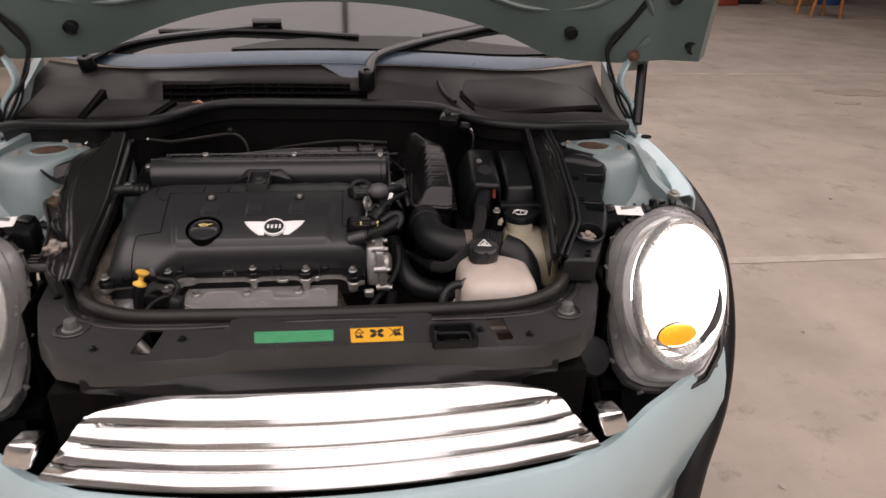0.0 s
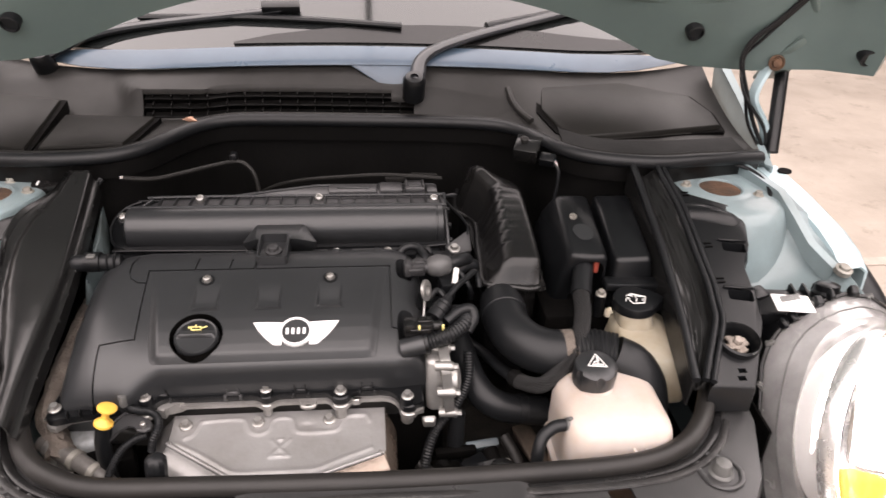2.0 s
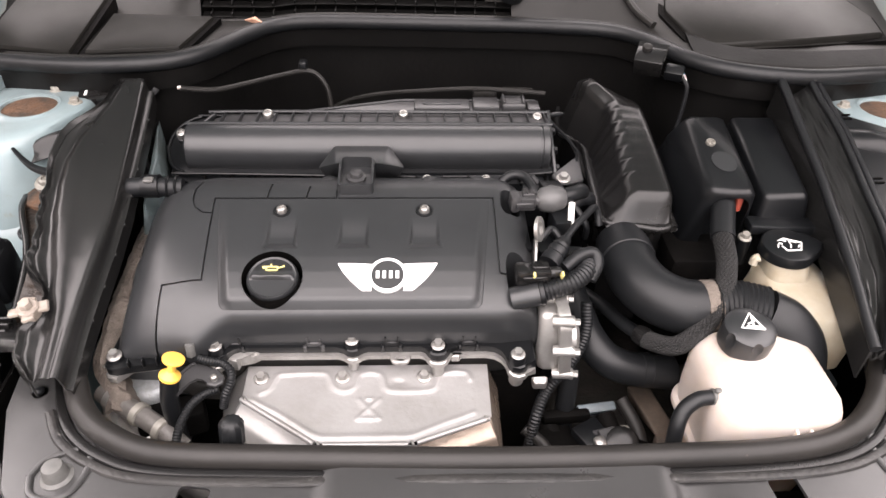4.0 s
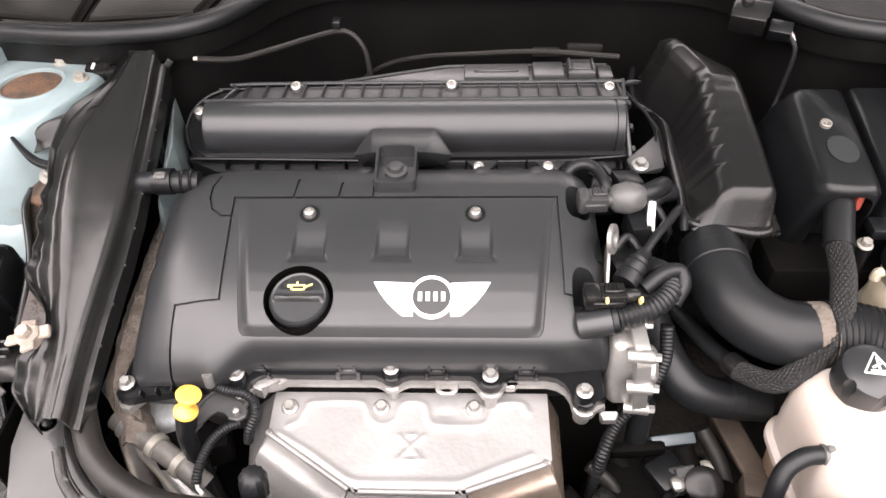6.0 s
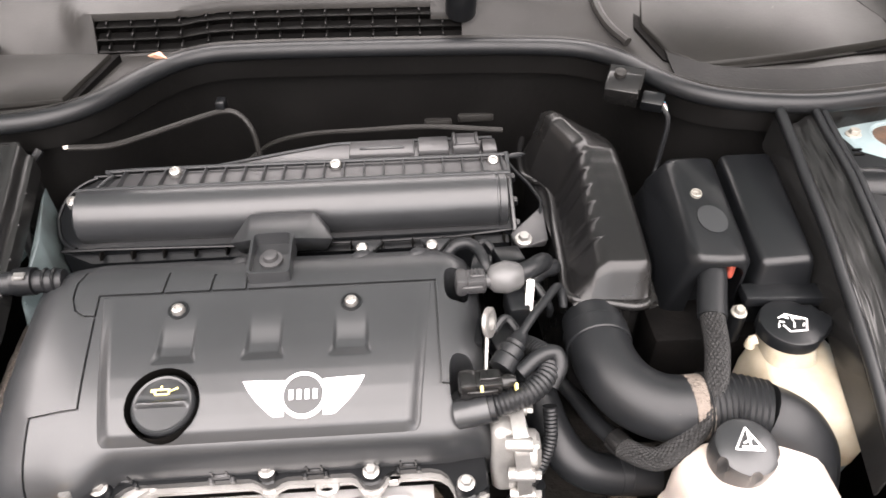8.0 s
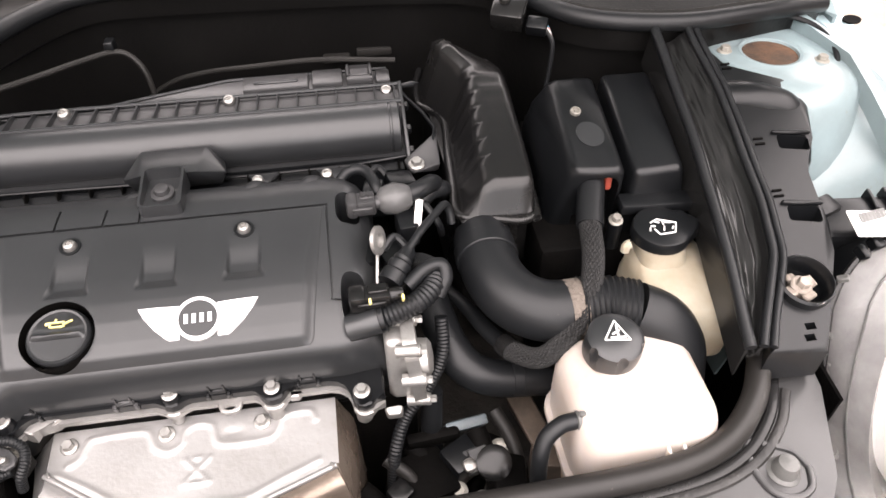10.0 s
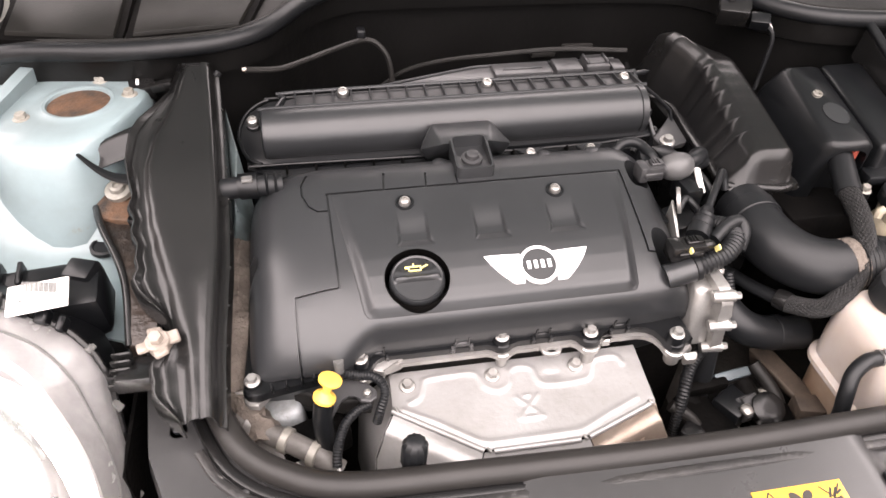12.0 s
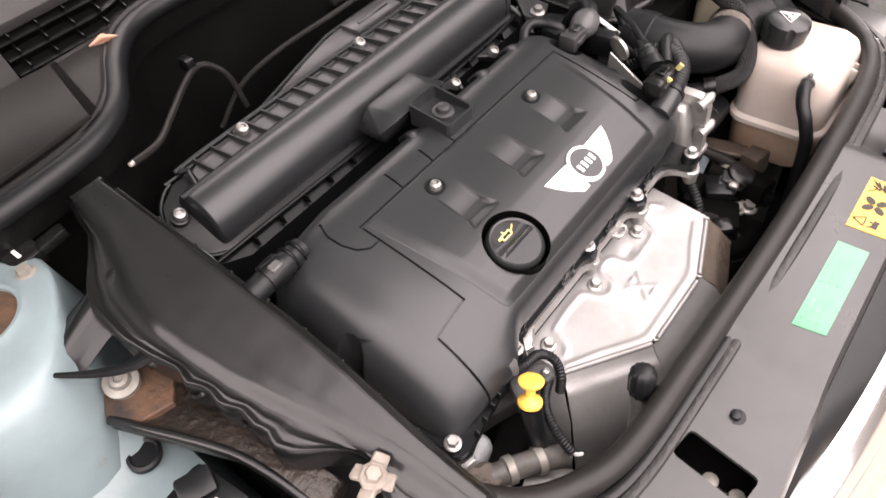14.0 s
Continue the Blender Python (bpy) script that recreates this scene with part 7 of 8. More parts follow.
def wired_plug(c, rz, length, mat, bands):
    """A moulded plug: socket, stepped body, ribbed latch, cable nozzle."""
    m = Matrix.Translation(c) @ turn(0, 0, rz)
    bm = mesh()
    box(bm, (-length * 0.34, 0, 0), (length * 0.30, 0.019, 0.018), bev=0.004)
    box(bm, (0, 0, 0), (length * 0.46, 0.0165, 0.015), bev=0.002)
    box(bm, (0.001, 0, 0.0085), (length * 0.34, 0.009, 0.004), bev=0.0008, seg=1)
    for k in range(3):
        box(bm, (-0.003 + 0.003 * k, 0, 0.0110), (0.0012, 0.0075, 0.0014))
    box(bm, (-length * 0.10, 0.0095, 0.001), (length * 0.5, 0.003, 0.005), bev=0.0008, seg=1)
    box(bm, (-length * 0.10, -0.0095, 0.001), (length * 0.5, 0.003, 0.005), bev=0.0008, seg=1)
    revolve(bm, [(0.0062, 0.0), (0.0062, 0.008), (0.0045, 0.012)], (length * 0.20, 0, 0), (1, 0, 0), 14)
    bmesh.ops.transform(bm, matrix=m, verts=bm.verts)
    body_part = part("plug", bm, mat, con)
    for bx in bands:
        part("band", box(mesh(), m @ Vector((bx, -0.0088, 0.0042)), (0.0022, 0.005, 0.0085), (28, 0, rz), 0.0006, 1), M_YELINK, body_part, "yellow band")


wired_plug((0.0525, 0.1605, 0.783), 2, 0.046, M_GLOSSPL, (-0.006, 0.020))
wired_plug((0.0520, 0.2545, 0.8005), 2, 0.036, M_GREYPL, ())
bm = mesh()
sweep(bm, [(0.030, 0.300, 0.792), (0.039, 0.3045, 0.799), (0.050, 0.304, 0.801), (0.058, 0.2965, 0.800), (0.063, 0.280, 0.797), (0.066, 0.268, 0.785)], 0.0052, 12)
part("lead", bm, M_RUBBER, con)
bm = mesh()
hull(bm, [(0.052, 0.178, 0.770), (0.055, 0.178, 0.770), (0.057, 0.218, 0.792), (0.060, 0.218, 0.792), (0.052, 0.186, 0.74), (0.056, 0.222, 0.74)], 0.0008, 1)
part("eye_bracket", bm, M_ALU, con)
bm = mesh()
revolve(bm, [(0.0115, -0.002), (0.0124, -0.0015), (0.0124, 0.0015), (0.0115, 0.002), (0.0064, 0.002), (0.0064, -0.002)], (0.0585, 0.209, 0.798), (0.85, -0.35, 0.25), 24)
part("lifting_ring", bm, M_ALU, con, "bright metal lifting ring")
bm = mesh()
revolve(bm, [(0.007, -0.016), (0.012, -0.011), (0.0145, 0.0), (0.012, 0.010), (0.009, 0.014)], (0.078, 0.2585, 0.800), (1, 0.1, 0), 20)
part("grey_coupling", bm, surface("grey fuel-line plastic", (0.085, 0.085, 0.085), (0.05, 0.05, 0.05), (0.3, 0.45), big=20, bump=0.1), con, "grey plastic coupling")
bm = mesh()
sweep(bm, [(0.085, 0.260, 0.800), (0.100, 0.266, 0.801), (0.112, 0.278, 0.797), (0.118, 0.292, 0.785)], 0.0085, 12)
part("fuel_hose", bm, M_RUBBER, con)
bm = mesh()
box(bm, (0.0965, 0.243, 0.793), (0.0065, 0.030, 0.002), (15, 20, -6))
part("white_tag", bm, M_LABEL, con, "white paper tag")
bm = mesh()
hull(bm, [(0.094, 0.343, 0.778), (0.133, 0.386, 0.780), (0.130, 0.333, 0.777), (0.100, 0.322, 0.776), (0.096, 0.343, 0.768), (0.130, 0.38, 0.768), (0.128, 0.335, 0.766)], 0.002)
part("stay", bm, M_GREYPL, con)
hex_bolt(con, (0.106, 0.333, 0.779), 0.0054, (0, -0.2, 1))
for x0, y0, a in ((0.055, 0.308, 60), (0.062, 0.21, 15), (0.09, 0.25, 70)):
    bm = mesh()
    sweep(bm, [(x0, y0, 0.785), (x0 + 0.012, y0 + 0.01, 0.79), (x0 + 0.025, y0 - 0.002, 0.775), (x0 + 0.03, y0 + 0.01, 0.75)], 0.0035, 8)
    part("lead", bm, M_RUBBER, con)
# oil pressure pipe on the cover's left rear
pv = thing("vent_valve", (-0.33, 0.31, 0.77), "short black vent pipe at the cover's rear", "vent pipe")
bm = mesh()
sweep(bm, [(-0.374, 0.284, 0.792), (-0.345, 0.281, 0.800), (-0.300, 0.284, 0.798)], 0.010, 14)
part("pipe", bm, M_RUBBER, pv)
bm = mesh()
sweep(bm, [(-0.338, 0.2815, 0.8005), (-0.332, 0.2812, 0.8010), (-0.322, 0.2815, 0.8010)], 0.0122, 16)
part("collar", bm, M_PLASTIC, pv)
part("latch", box(mesh(), (-0.330, 0.276, 0.8120), (0.010, 0.008, 0.0035), (0, 0, 4), 0.001, 1), M_STOP, pv)
for dx in (-0.004, 0.004):
    bm = mesh()
    revolve(bm, [(0.0102, -0.0012), (0.0112, 0.0), (0.0102, 0.0012)], (-0.310 + dx, 0.283, 0.8000), (1, 0.06, -0.03), 18)
    part("clip_ring", bm, M_PLASTIC, pv)

# dipstick
dip = thing("oil_dipstick", (-0.268, 0.093, 0.66), "bright yellow oil dipstick handle", "dipstick")
bm = mesh()
revolve(bm, [(0.0075, -0.0125), (0.0093, -0.0115), (0.0093, -0.009), (0.006, -0.007), (0.0036, -0.004), (0.0036, 0.002), (0.006, 0.005), (0.0093, 0.0075), (0.0096, 0.0095), (0.0075, 0.0108), (0.003, 0.0104)], (-0.2730, 0.0935, 0.7345), (0.35, 0.17, 1), 28)
part("handle", bm, M_YELLOW, dip)
bm = mesh()
sweep(bm, [(-0.277, 0.091, 0.722), (-0.280, 0.084, 0.69), (-0.275, 0.075, 0.60)], 0.0085, 12, r_end=0.0075)
part("tube", bm, M_PLASTIC, dip)
# oxygen sensor lead and its cap in front of the shield
ox = thing("oxygen_sensor", (-0.209, 0.036, 0.66), "black-capped oxygen sensor before the heat shield", "sensor")
bm = mesh()
rings = []
for r, h in ((0.0085, -0.022), (0.0105, -0.018), (0.0105, 0.0), (0.0092, 0.004), (0.0060, 0.0065), (0.0015, 0.0072)):
    rings.append([Vector((-0.211, 0.036, 0.727)) + turn(-5, 5, 0) @ Vector((r * (1 - 0.10 * (i % 2)) * math.cos(math.pi * i / 12), r * (1 - 0.10 * (i % 2)) * math.sin(math.pi * i / 12), h)) for i in range(24)])
loft(bm, rings)
part("cap", bm, M_RUBBER, ox)
bm = mesh()
sweep(bm, [(-0.210, 0.036, 0.705), (-0.216, 0.03, 0.67), (-0.222, 0.028, 0.60)], 0.008, 12)
part("stem", bm, M_STEEL, ox)
lead = thing("sensor_lead", (-0.24, 0.10, 0.70), "black corrugated sensor lead", "cable")
bm = mesh()
sweep(bm, [(-0.264, 0.120, 0.728), (-0.259, 0.1165, 0.7225), (-0.248, 0.1135, 0.7205), (-0.237, 0.1125, 0.7185), (-0.2295, 0.1085, 0.714), (-0.2275, 0.100, 0.709), (-0.232, 0.092, 0.700), (-0.236, 0.09, 0.685)], 0.0042, 12, 8, corr=(0.0024, 0.0006))
part("lead", bm, M_RUBBER, lead)
bm = mesh()
sweep(bm, [(-0.240, 0.0985, 0.700), (-0.252, 0.094, 0.698), (-0.262, 0.086, 0.694), (-0.268, 0.075, 0.688), (-0.271, 0.064, 0.682), (-0.2715, 0.057, 0.677)], 0.0042, 12, 8, corr=(0.0024, 0.0005))
part("lower_lead", bm, M_RUBBER, lead)
bm = mesh()
sweep(bm, [(-0.2715, 0.058, 0.678), (-0.270, 0.054, 0.674), (-0.266, 0.051, 0.672)], 0.0016, 8)
part("bare_end", bm, M_LABEL, lead, "white bare lead end")
bm = mesh()
prism(bm, [(-0.284, 0.092), (-0.268, 0.1165), (-0.262, 0.1185), (-0.254, 0.117), (-0.240, 0.110), (-0.234, 0.1035), (-0.2345, 0.097), (-0.240, 0.0935), (-0.248, 0.0955), (-0.252, 0.101), (-0.258, 0.102), (-0.264, 0.098), (-0.272, 0.084), (-0.280, 0.082)], lambda x, y: 0.711 + 0.10 * (y - 0.10), lambda x, y: 0.7075 + 0.10 * (y - 0.10), 0.0010, 1)
part("bracket", bm, M_GREYPL, lead)
bm = mesh()
sweep(bm, [(-0.2815, 0.092, 0.7115), (-0.267, 0.1145, 0.7135), (-0.2615, 0.1165, 0.7137)], 0.0012, 6)
part("bracket_rib", bm, M_GREYPL, lead)
round_bolt(lead, (-0.2420, 0.1005, 0.7115), 0.0034, (0, -0.2, 1))
# pipework low on the left
low = thing("lower_pipework", (-0.3, 0.08, 0.6), "grimy metal pipes low in the bay", "pipes")
for pts, r, m in (([(-0.335, 0.105, 0.66), (-0.31, 0.085, 0.65), (-0.28, 0.06, 0.63), (-0.26, 0.05, 0.60)], 0.012, M_ALU), ([(-0.345, 0.13, 0.70), (-0.343, 0.10, 0.66), (-0.33, 0.07, 0.60)], 0.010, M_STEEL), ([(0.02, 0.08, 0.62), (0.06, 0.05, 0.60), (0.12, 0.05, 0.58)], 0.012, M_DARK)):
    part("pipe", sweep(mesh(), pts, r, 12), m, low)
bm = mesh()
box(bm, (-0.29, 0.10, 0.655), (0.06, 0.03, 0.03), (0, 0, 20), 0.005)
part("casting", bm, M_DARK, low)
brkt = thing("gearbox_bracket", (0.185, 0.12, 0.58), "grimy brown steel gearbox bracket with a bolt", "bracket")
bm = mesh()
hull(bm, [(0.165, 0.165, 0.622), (0.190, 0.168, 0.622), (0.205, 0.095, 0.622), (0.182, 0.088, 0.622), (0.17, 0.16, 0.60), (0.20, 0.09, 0.60)], 0.003)
part("arm", bm, M_GRIME, brkt)
bm = mesh()
box(bm, (0.192, 0.086, 0.610), (0.034, 0.022, 0.034), (0, 0, -12), 0.003)
part("end_block", bm, M_GRIME, brkt)
hex_bolt(brkt, (0.128, 0.065, 0.60), 0.007, (0, -0.2, 1))

# ---- left and right edges of the bay ----
def ch_z(y):
    return 0.750 + (y - 0.074) * 0.325


chan = thing("left_bay_trim", (-0.39, 0.23, 0.78), "long glossy black trim channel on the bay's edge", "bay trim")
# inner fold, outer fold and scalloped outer edge: (y, x)
E1 = [(0.070, -0.357), (0.10, -0.358), (0.13, -0.358), (0.17, -0.3565), (0.21, -0.355), (0.25, -0.3555), (0.285, -0.3575), (0.33, -0.360), (0.375, -0.363), (0.412, -0.3655)]
E2 = [(0.070, -0.3730), (0.09, -0.3745), (0.117, -0.377), (0.137, -0.381), (0.15, -0.386), (0.18, -0.393), (0.206, -0.401), (0.237, -0.409), (0.272, -0.4145), (0.30, -0.4165), (0.33, -0.411), (0.352, -0.402), (0.375, -0.394), (0.412, -0.388)]
E3 = [(0.070, -0.381), (0.080, -0.392), (0.087, -0.400), (0.094, -0.404), (0.101, -0.403), (0.108, -0.406), (0.115, -0.406), (0.121, -0.401), (0.128, -0.394), (0.14, -0.390), (0.153, -0.394), (0.163, -0.405), (0.176, -0.419), (0.188, -0.425), (0.197, -0.420), (0.205, -0.423), (0.218, -0.421), (0.230, -0.428), (0.243, -0.425), (0.255, -0.432), (0.266, -0.428), (0.285, -0.434), (0.305, -0.438), (0.335, -0.437), (0.350, -0.430), (0.365, -0.416), (0.38, -0.402), (0.412, -0.394)]


def channel_row(y):
    a, b, c = (table_at(e, y) for e in (E1, E2, E3))
    z = ch_z(y)
    row = [(a + 0.0085, -0.034), (a + 0.0080, -0.0165), (a + 0.0035, -0.0140), (a + 0.0022, -0.008), (a + 0.0008, -0.0025), (a - 0.002, 0.0004)]
    row += [(a - 0.006 + (b + 0.006 - (a - 0.006)) * k, -0.0012 * math.sin(math.pi * k)) for k in (0.0, 0.25, 0.5, 0.75, 1.0)]
    row += [(b + 0.0025, -0.0010), (b, -0.0024), (b - 0.0025, -0.0042)]
    row += [(b - 0.003 + (c - b + 0.003) * k, dz) for k, dz in ((0.15, -0.0052), (0.30, -0.0050), (0.42, -0.0030), (0.50, -0.0022), (0.58, -0.0030), (0.66, -0.0042), (0.74, -0.0026), (0.82, -0.0004), (0.90, -0.0010), (0.96, -0.0040), (1.0, -0.010))]
    return [(x, y, z + dz + 0.0011 * noise.noise((38 * x, 11 * y, 2.2)) + 0.0004 * noise.noise((160 * x, 60 * y, 8.4))) for x, dz in row] + [(c + 0.0005, y, z - 0.024)]


bm = mesh()
sheet(bm, [channel_row(0.412 - 0.0045 * i) for i in range(77)], 0.0014)
part("channel", bm, M_CHAN, chan, angle=55)
for i in range(9):
    y = 0.10 + 0.034 * i
    part("inner_tab", box(mesh(), (table_at(E1, y) + 0.0085, y, ch_z(y) - 0.018), (0.002, 0.003, 0.004), (0, 0, 0), 0.0008, 1), M_CHAN, chan)
bm = mesh()
sheet(bm, [[(-0.390, 0.413, 0.860), (-0.364, 0.413, 0.860)], [(-0.394, 0.418, 0.80), (-0.364, 0.418, 0.80)], [(-0.394, 0.418, 0.72), (-0.364, 0.418, 0.72)]], 0.003)
part("end_wall", bm, M_CHAN, chan)
for y in (0.252, 0.214):
    bm = mesh()
    revolve(bm, [(0.0072, -0.012), (0.0072, -0.002), (0.0055, 0.0), (0.0040, -0.003)], (table_at(E3, y) + 0.004, y, ch_z(y) - 0.008), (-0.2, 0, 1), 16)
    part("lug", bm, M_GLOSSPL, chan)
# wing folded over from the channel's rear corner to the strut tower
rows = []
for i in range(13):
    k = i / 12
    base = Vector((-0.398, 0.352, 0.824)).lerp(Vector((-0.476, 0.338, 0.810)), k) + Vector((0, 0, 0.004 * math.sin(math.pi * k)))
    w = 0.020 - 0.005 * k
    rows.append([base + Vector((0.10 * w * t, w * t, w * (0.55 * (1 - t * t) - 0.35 * (t < -0.7) - 0.5 * (t > 0.9)) + 0.0016 * math.sin(5 * t + 4 * k))) for t in (-1.15, -1.0, -0.8, -0.6, -0.35, -0.1, 0.15, 0.4, 0.65, 0.85, 1.0)])
bm = mesh()
sheet(bm, rows, 0.0016)
part("wing", bm, M_GLOSSPL, chan, "folded black plastic wing", angle=60)
bm = mesh()
sweep(bm, [(-0.481, 0.321, 0.824), (-0.464, 0.306, 0.817), (-0.448, 0.295, 0.813), (-0.428, 0.288, 0.812)], 0.0018, 8, squash=0.7, r_end=0.006)
part("tongue", bm, M_PLASTIC, chan)
bm = mesh()
box(bm, (-0.437, 0.428, 0.828), (0.026, 0.022, 0.016), (12, 0, 8), 0.003)
box(bm, (-0.415, 0.420, 0.834), (0.024, 0.012, 0.010), (0, -14, -12), 0.003)
part("end_clip", bm, M_GLOSSPL, chan)
part("clip_mark", box(mesh(), (-0.440, 0.4255, 0.8368), (0.003, 0.009, 0.0016), (12, 0, 4), 0.0005, 1), M_LABEL, chan, "small white mark")
mount = thing("engine_mount", (-0.30, 0.11, 0.64), "grey cast engine mount with a dark bolted arm", "engine mount")
bm = mesh()
hull(bm, [(-0.352, 0.150, 0.682), (-0.300, 0.140, 0.688), (-0.298, 0.112, 0.680), (-0.348, 0.105, 0.668), (-0.355, 0.155, 0.58), (-0.295, 0.145, 0.58), (-0.295, 0.100, 0.58), (-0.350, 0.095, 0.58)], 0.006)
part("casting", bm, surface("dusty blue-grey casting", (0.30, 0.32, 0.33), (0.16, 0.16, 0.155), (0.4, 0.6), metal=0.3, big=40, fine=300, bump=0.5, dist=0.0015, speck=((0.10, 0.085, 0.07), 0.05, 60)), mount)
bm = mesh()
prism(bm, [(-0.306, 0.138), (-0.286, 0.146), (-0.250, 0.132), (-0.236, 0.118), (-0.240, 0.106), (-0.262, 0.108), (-0.286, 0.118), (-0.304, 0.124)], 0.694, 0.676, 0.004)
part("arm", bm, M_DUSTY, mount)
round_bolt(mount, (-0.247, 0.117, 0.695), 0.0065, (0, -0.3, 1), M_DUSTYBOLT)
round_bolt(mount, (-0.294, 0.132, 0.695), 0.0045, (0, -0.3, 1), M_DUSTYBOLT)
bm = mesh()
sweep(bm, [(-0.352, 0.110, 0.684), (-0.325, 0.094, 0.682), (-0.296, 0.078, 0.676), (-0.27, 0.064, 0.66)], 0.0092, 14, 6)
part("pipe", bm, surface("dull grey pipe", (0.13, 0.125, 0.118), (0.055, 0.05, 0.045), (0.4, 0.6), big=40, bump=0.2), mount)
for q in ((-0.340, 0.103, 0.683), (-0.312, 0.087, 0.680), (-0.290, 0.075, 0.673)):
    bm = mesh()
    revolve(bm, [(0.0098, -0.004), (0.0112, -0.003), (0.0112, 0.003), (0.0098, 0.004)], q, (0.86, -0.5, -0.1), 18)
    part("pipe_clamp", bm, M_STEEL if q[0] < -0.33 else M_DUSTYBOLT, mount)
felt = thing("sound_felt", (-0.345, 0.2, 0.68), "muddy brown felt strip beside the engine", "felt strip")
bm = mesh()
FELT = [(0.085, 0.698), (0.14, 0.720), (0.18, 0.732), (0.22, 0.739), (0.26, 0.745), (0.31, 0.748)]
rows = []
for dx, dz in ((-0.364, -0.006), (-0.356, 0.002), (-0.349, 0.003), (-0.342, -0.003), (-0.335, -0.016), (-0.328, -0.08)):
    row = []
    for k in range(46):
        y = 0.085 + 0.005 * k
        lump = 0.0045 * noise.noise((90 * dx, 60 * y, 3.1)) + 0.003 * noise.noise((200 * dx, 170 * y, 7.7))
        row.append((dx + 0.022 * ease((0.14 - y) / 0.055) + lump, y, table_at(FELT, y) - 0.010 + dz + lump))
    rows.append(row)
sheet(bm, rows, 0.003)
part("felt", bm, M_BROWN, felt)
# side member: dirty paint, darkened further for the shadow beside the engine
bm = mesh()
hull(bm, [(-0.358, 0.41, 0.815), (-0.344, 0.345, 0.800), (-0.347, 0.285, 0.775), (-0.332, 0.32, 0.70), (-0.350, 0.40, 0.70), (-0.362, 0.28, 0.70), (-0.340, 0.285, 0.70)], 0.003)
tagged(part("blue_side_member", bm, surface("shaded grimy ice-blue paint", (0.10, 0.130, 0.135), (0.045, 0.055, 0.054), (0.35, 0.55), big=18, fine=120, bump=0.2, dist=0.001, speck=((0.05, 0.045, 0.04), 0.06, 40)), car))


def br_z(y):
    return ch_z(y) - 0.026 - 0.027 * min(max((y - 0.25) / 0.06, 0), 1)


rb = thing("rusty_bracket", (-0.44, 0.22, 0.77), "rusty steel bracket bolted to the inner apron", "bracket")
bm = mesh()
prism(bm, [(-0.476, 0.306), (-0.460, 0.330), (-0.424, 0.322), (-0.416, 0.246), (-0.405, 0.152), (-0.428, 0.148), (-0.437, 0.211), (-0.463, 0.270)], lambda x, y: br_z(y), lambda x, y: br_z(y) - 0.014, 0.003)
part("arm", bm, surface("grimy brown-black steel", (0.030, 0.021, 0.016), (0.008, 0.0075, 0.007), (0.22, 0.46), metal=0.2, big=34, fine=140, bump=0.6, dist=0.003, speck=((0.15, 0.085, 0.05), 0.05, 42)), rb)
bm = mesh()
prism(bm, [(-0.475, 0.305), (-0.461, 0.328), (-0.436, 0.322), (-0.426, 0.290), (-0.440, 0.272), (-0.464, 0.280)], lambda x, y: br_z(y) + 0.0022, lambda x, y: br_z(y) - 0.006, 0.001, 1)
part("rusty_end", bm, M_RUST, rb, "rusted end plate")
bm = mesh()
sweep(bm, [(-0.474, 0.302, br_z(0.302)), (-0.462, 0.268, br_z(0.268)), (-0.437, 0.211, ch_z(0.211) - 0.029), (-0.428, 0.150, ch_z(0.150) - 0.029)], 0.0036, 10)
part("edge_bead", bm, M_CHAN, rb)
bm = mesh()
revolve(bm, [(0.0125, -0.003), (0.0125, 0.002), (0.0105, 0.003)], (-0.4525, 0.3115, 0.7865), (-0.1, -0.3, 1), 24)
part("washer", bm, M_DUSTYBOLT, rb)
round_bolt(rb, (-0.4525, 0.311, 0.789), 0.0078, (-0.1, -0.3, 1), M_DUSTYBOLT)
clampL = thing("plastic_wing_nut", (-0.397, 0.128, 0.772), "off-white plastic fastening nut", "nut", "fastening nuts")
bm = mesh()
revolve(bm, [(0.0085, -0.012), (0.0095, -0.002), (0.0095, 0.003), (0.0080, 0.0045)], (-0.397, 0.128, 0.772), (0, -0.25, 1), 8)
revolve(bm, [(0.0056, 0.004), (0.0056, 0.0095), (0.0048, 0.0105)], (-0.397, 0.128, 0.772), (0, -0.25, 1), 6)
for a, reach in ((20, 0.0115), (110, 0.0100), (200, 0.0115), (290, 0.0095)):
    r = radians(a)
    box(bm, (-0.397 + reach * math.cos(r), 0.128 + reach * math.sin(r), 0.7715 + 0.1 * reach * math.sin(r)), (0.009, 0.011, 0.0045), (14, 0, a), 0.0012, 1)
part("nut", bm, surface("aged white plastic", (0.30, 0.26, 0.225), (0.17, 0.145, 0.12), (0.4, 0.6), big=60, bump=0.2), clampL)
bm = mesh()
for k in range(5):
    box(bm, (-0.430, 0.136 - 0.0062 * k, 0.752 - 0.002 * k), (0.016, 0.0028, 0.007), (0, 0, 4), 0.001, 1)
box(bm, (-0.412, 0.124, 0.742), (0.042, 0.036, 0.014), (-18, 0, 0), 0.004)
part("ribbed_base", bm, M_CHAN, clampL)
plug = thing("apron_plug", (-0.474, 0.287, 0.739), "round black rubber plug in the inner apron", "plug")
bm = mesh()
revolve(bm, [(0.0135, -0.003), (0.0135, 0.001), (0.011, 0.002), (0.0095, 0.0005), (0.003, 0.0005)], (-0.474, 0.287, 0.7405), (0.1, -0.1, 1), 24, 0.9)
part("plug", bm, M_RUBBER, plug)


def rch_z(y):
    return 0.752 + (y - 0.074) * 0.32


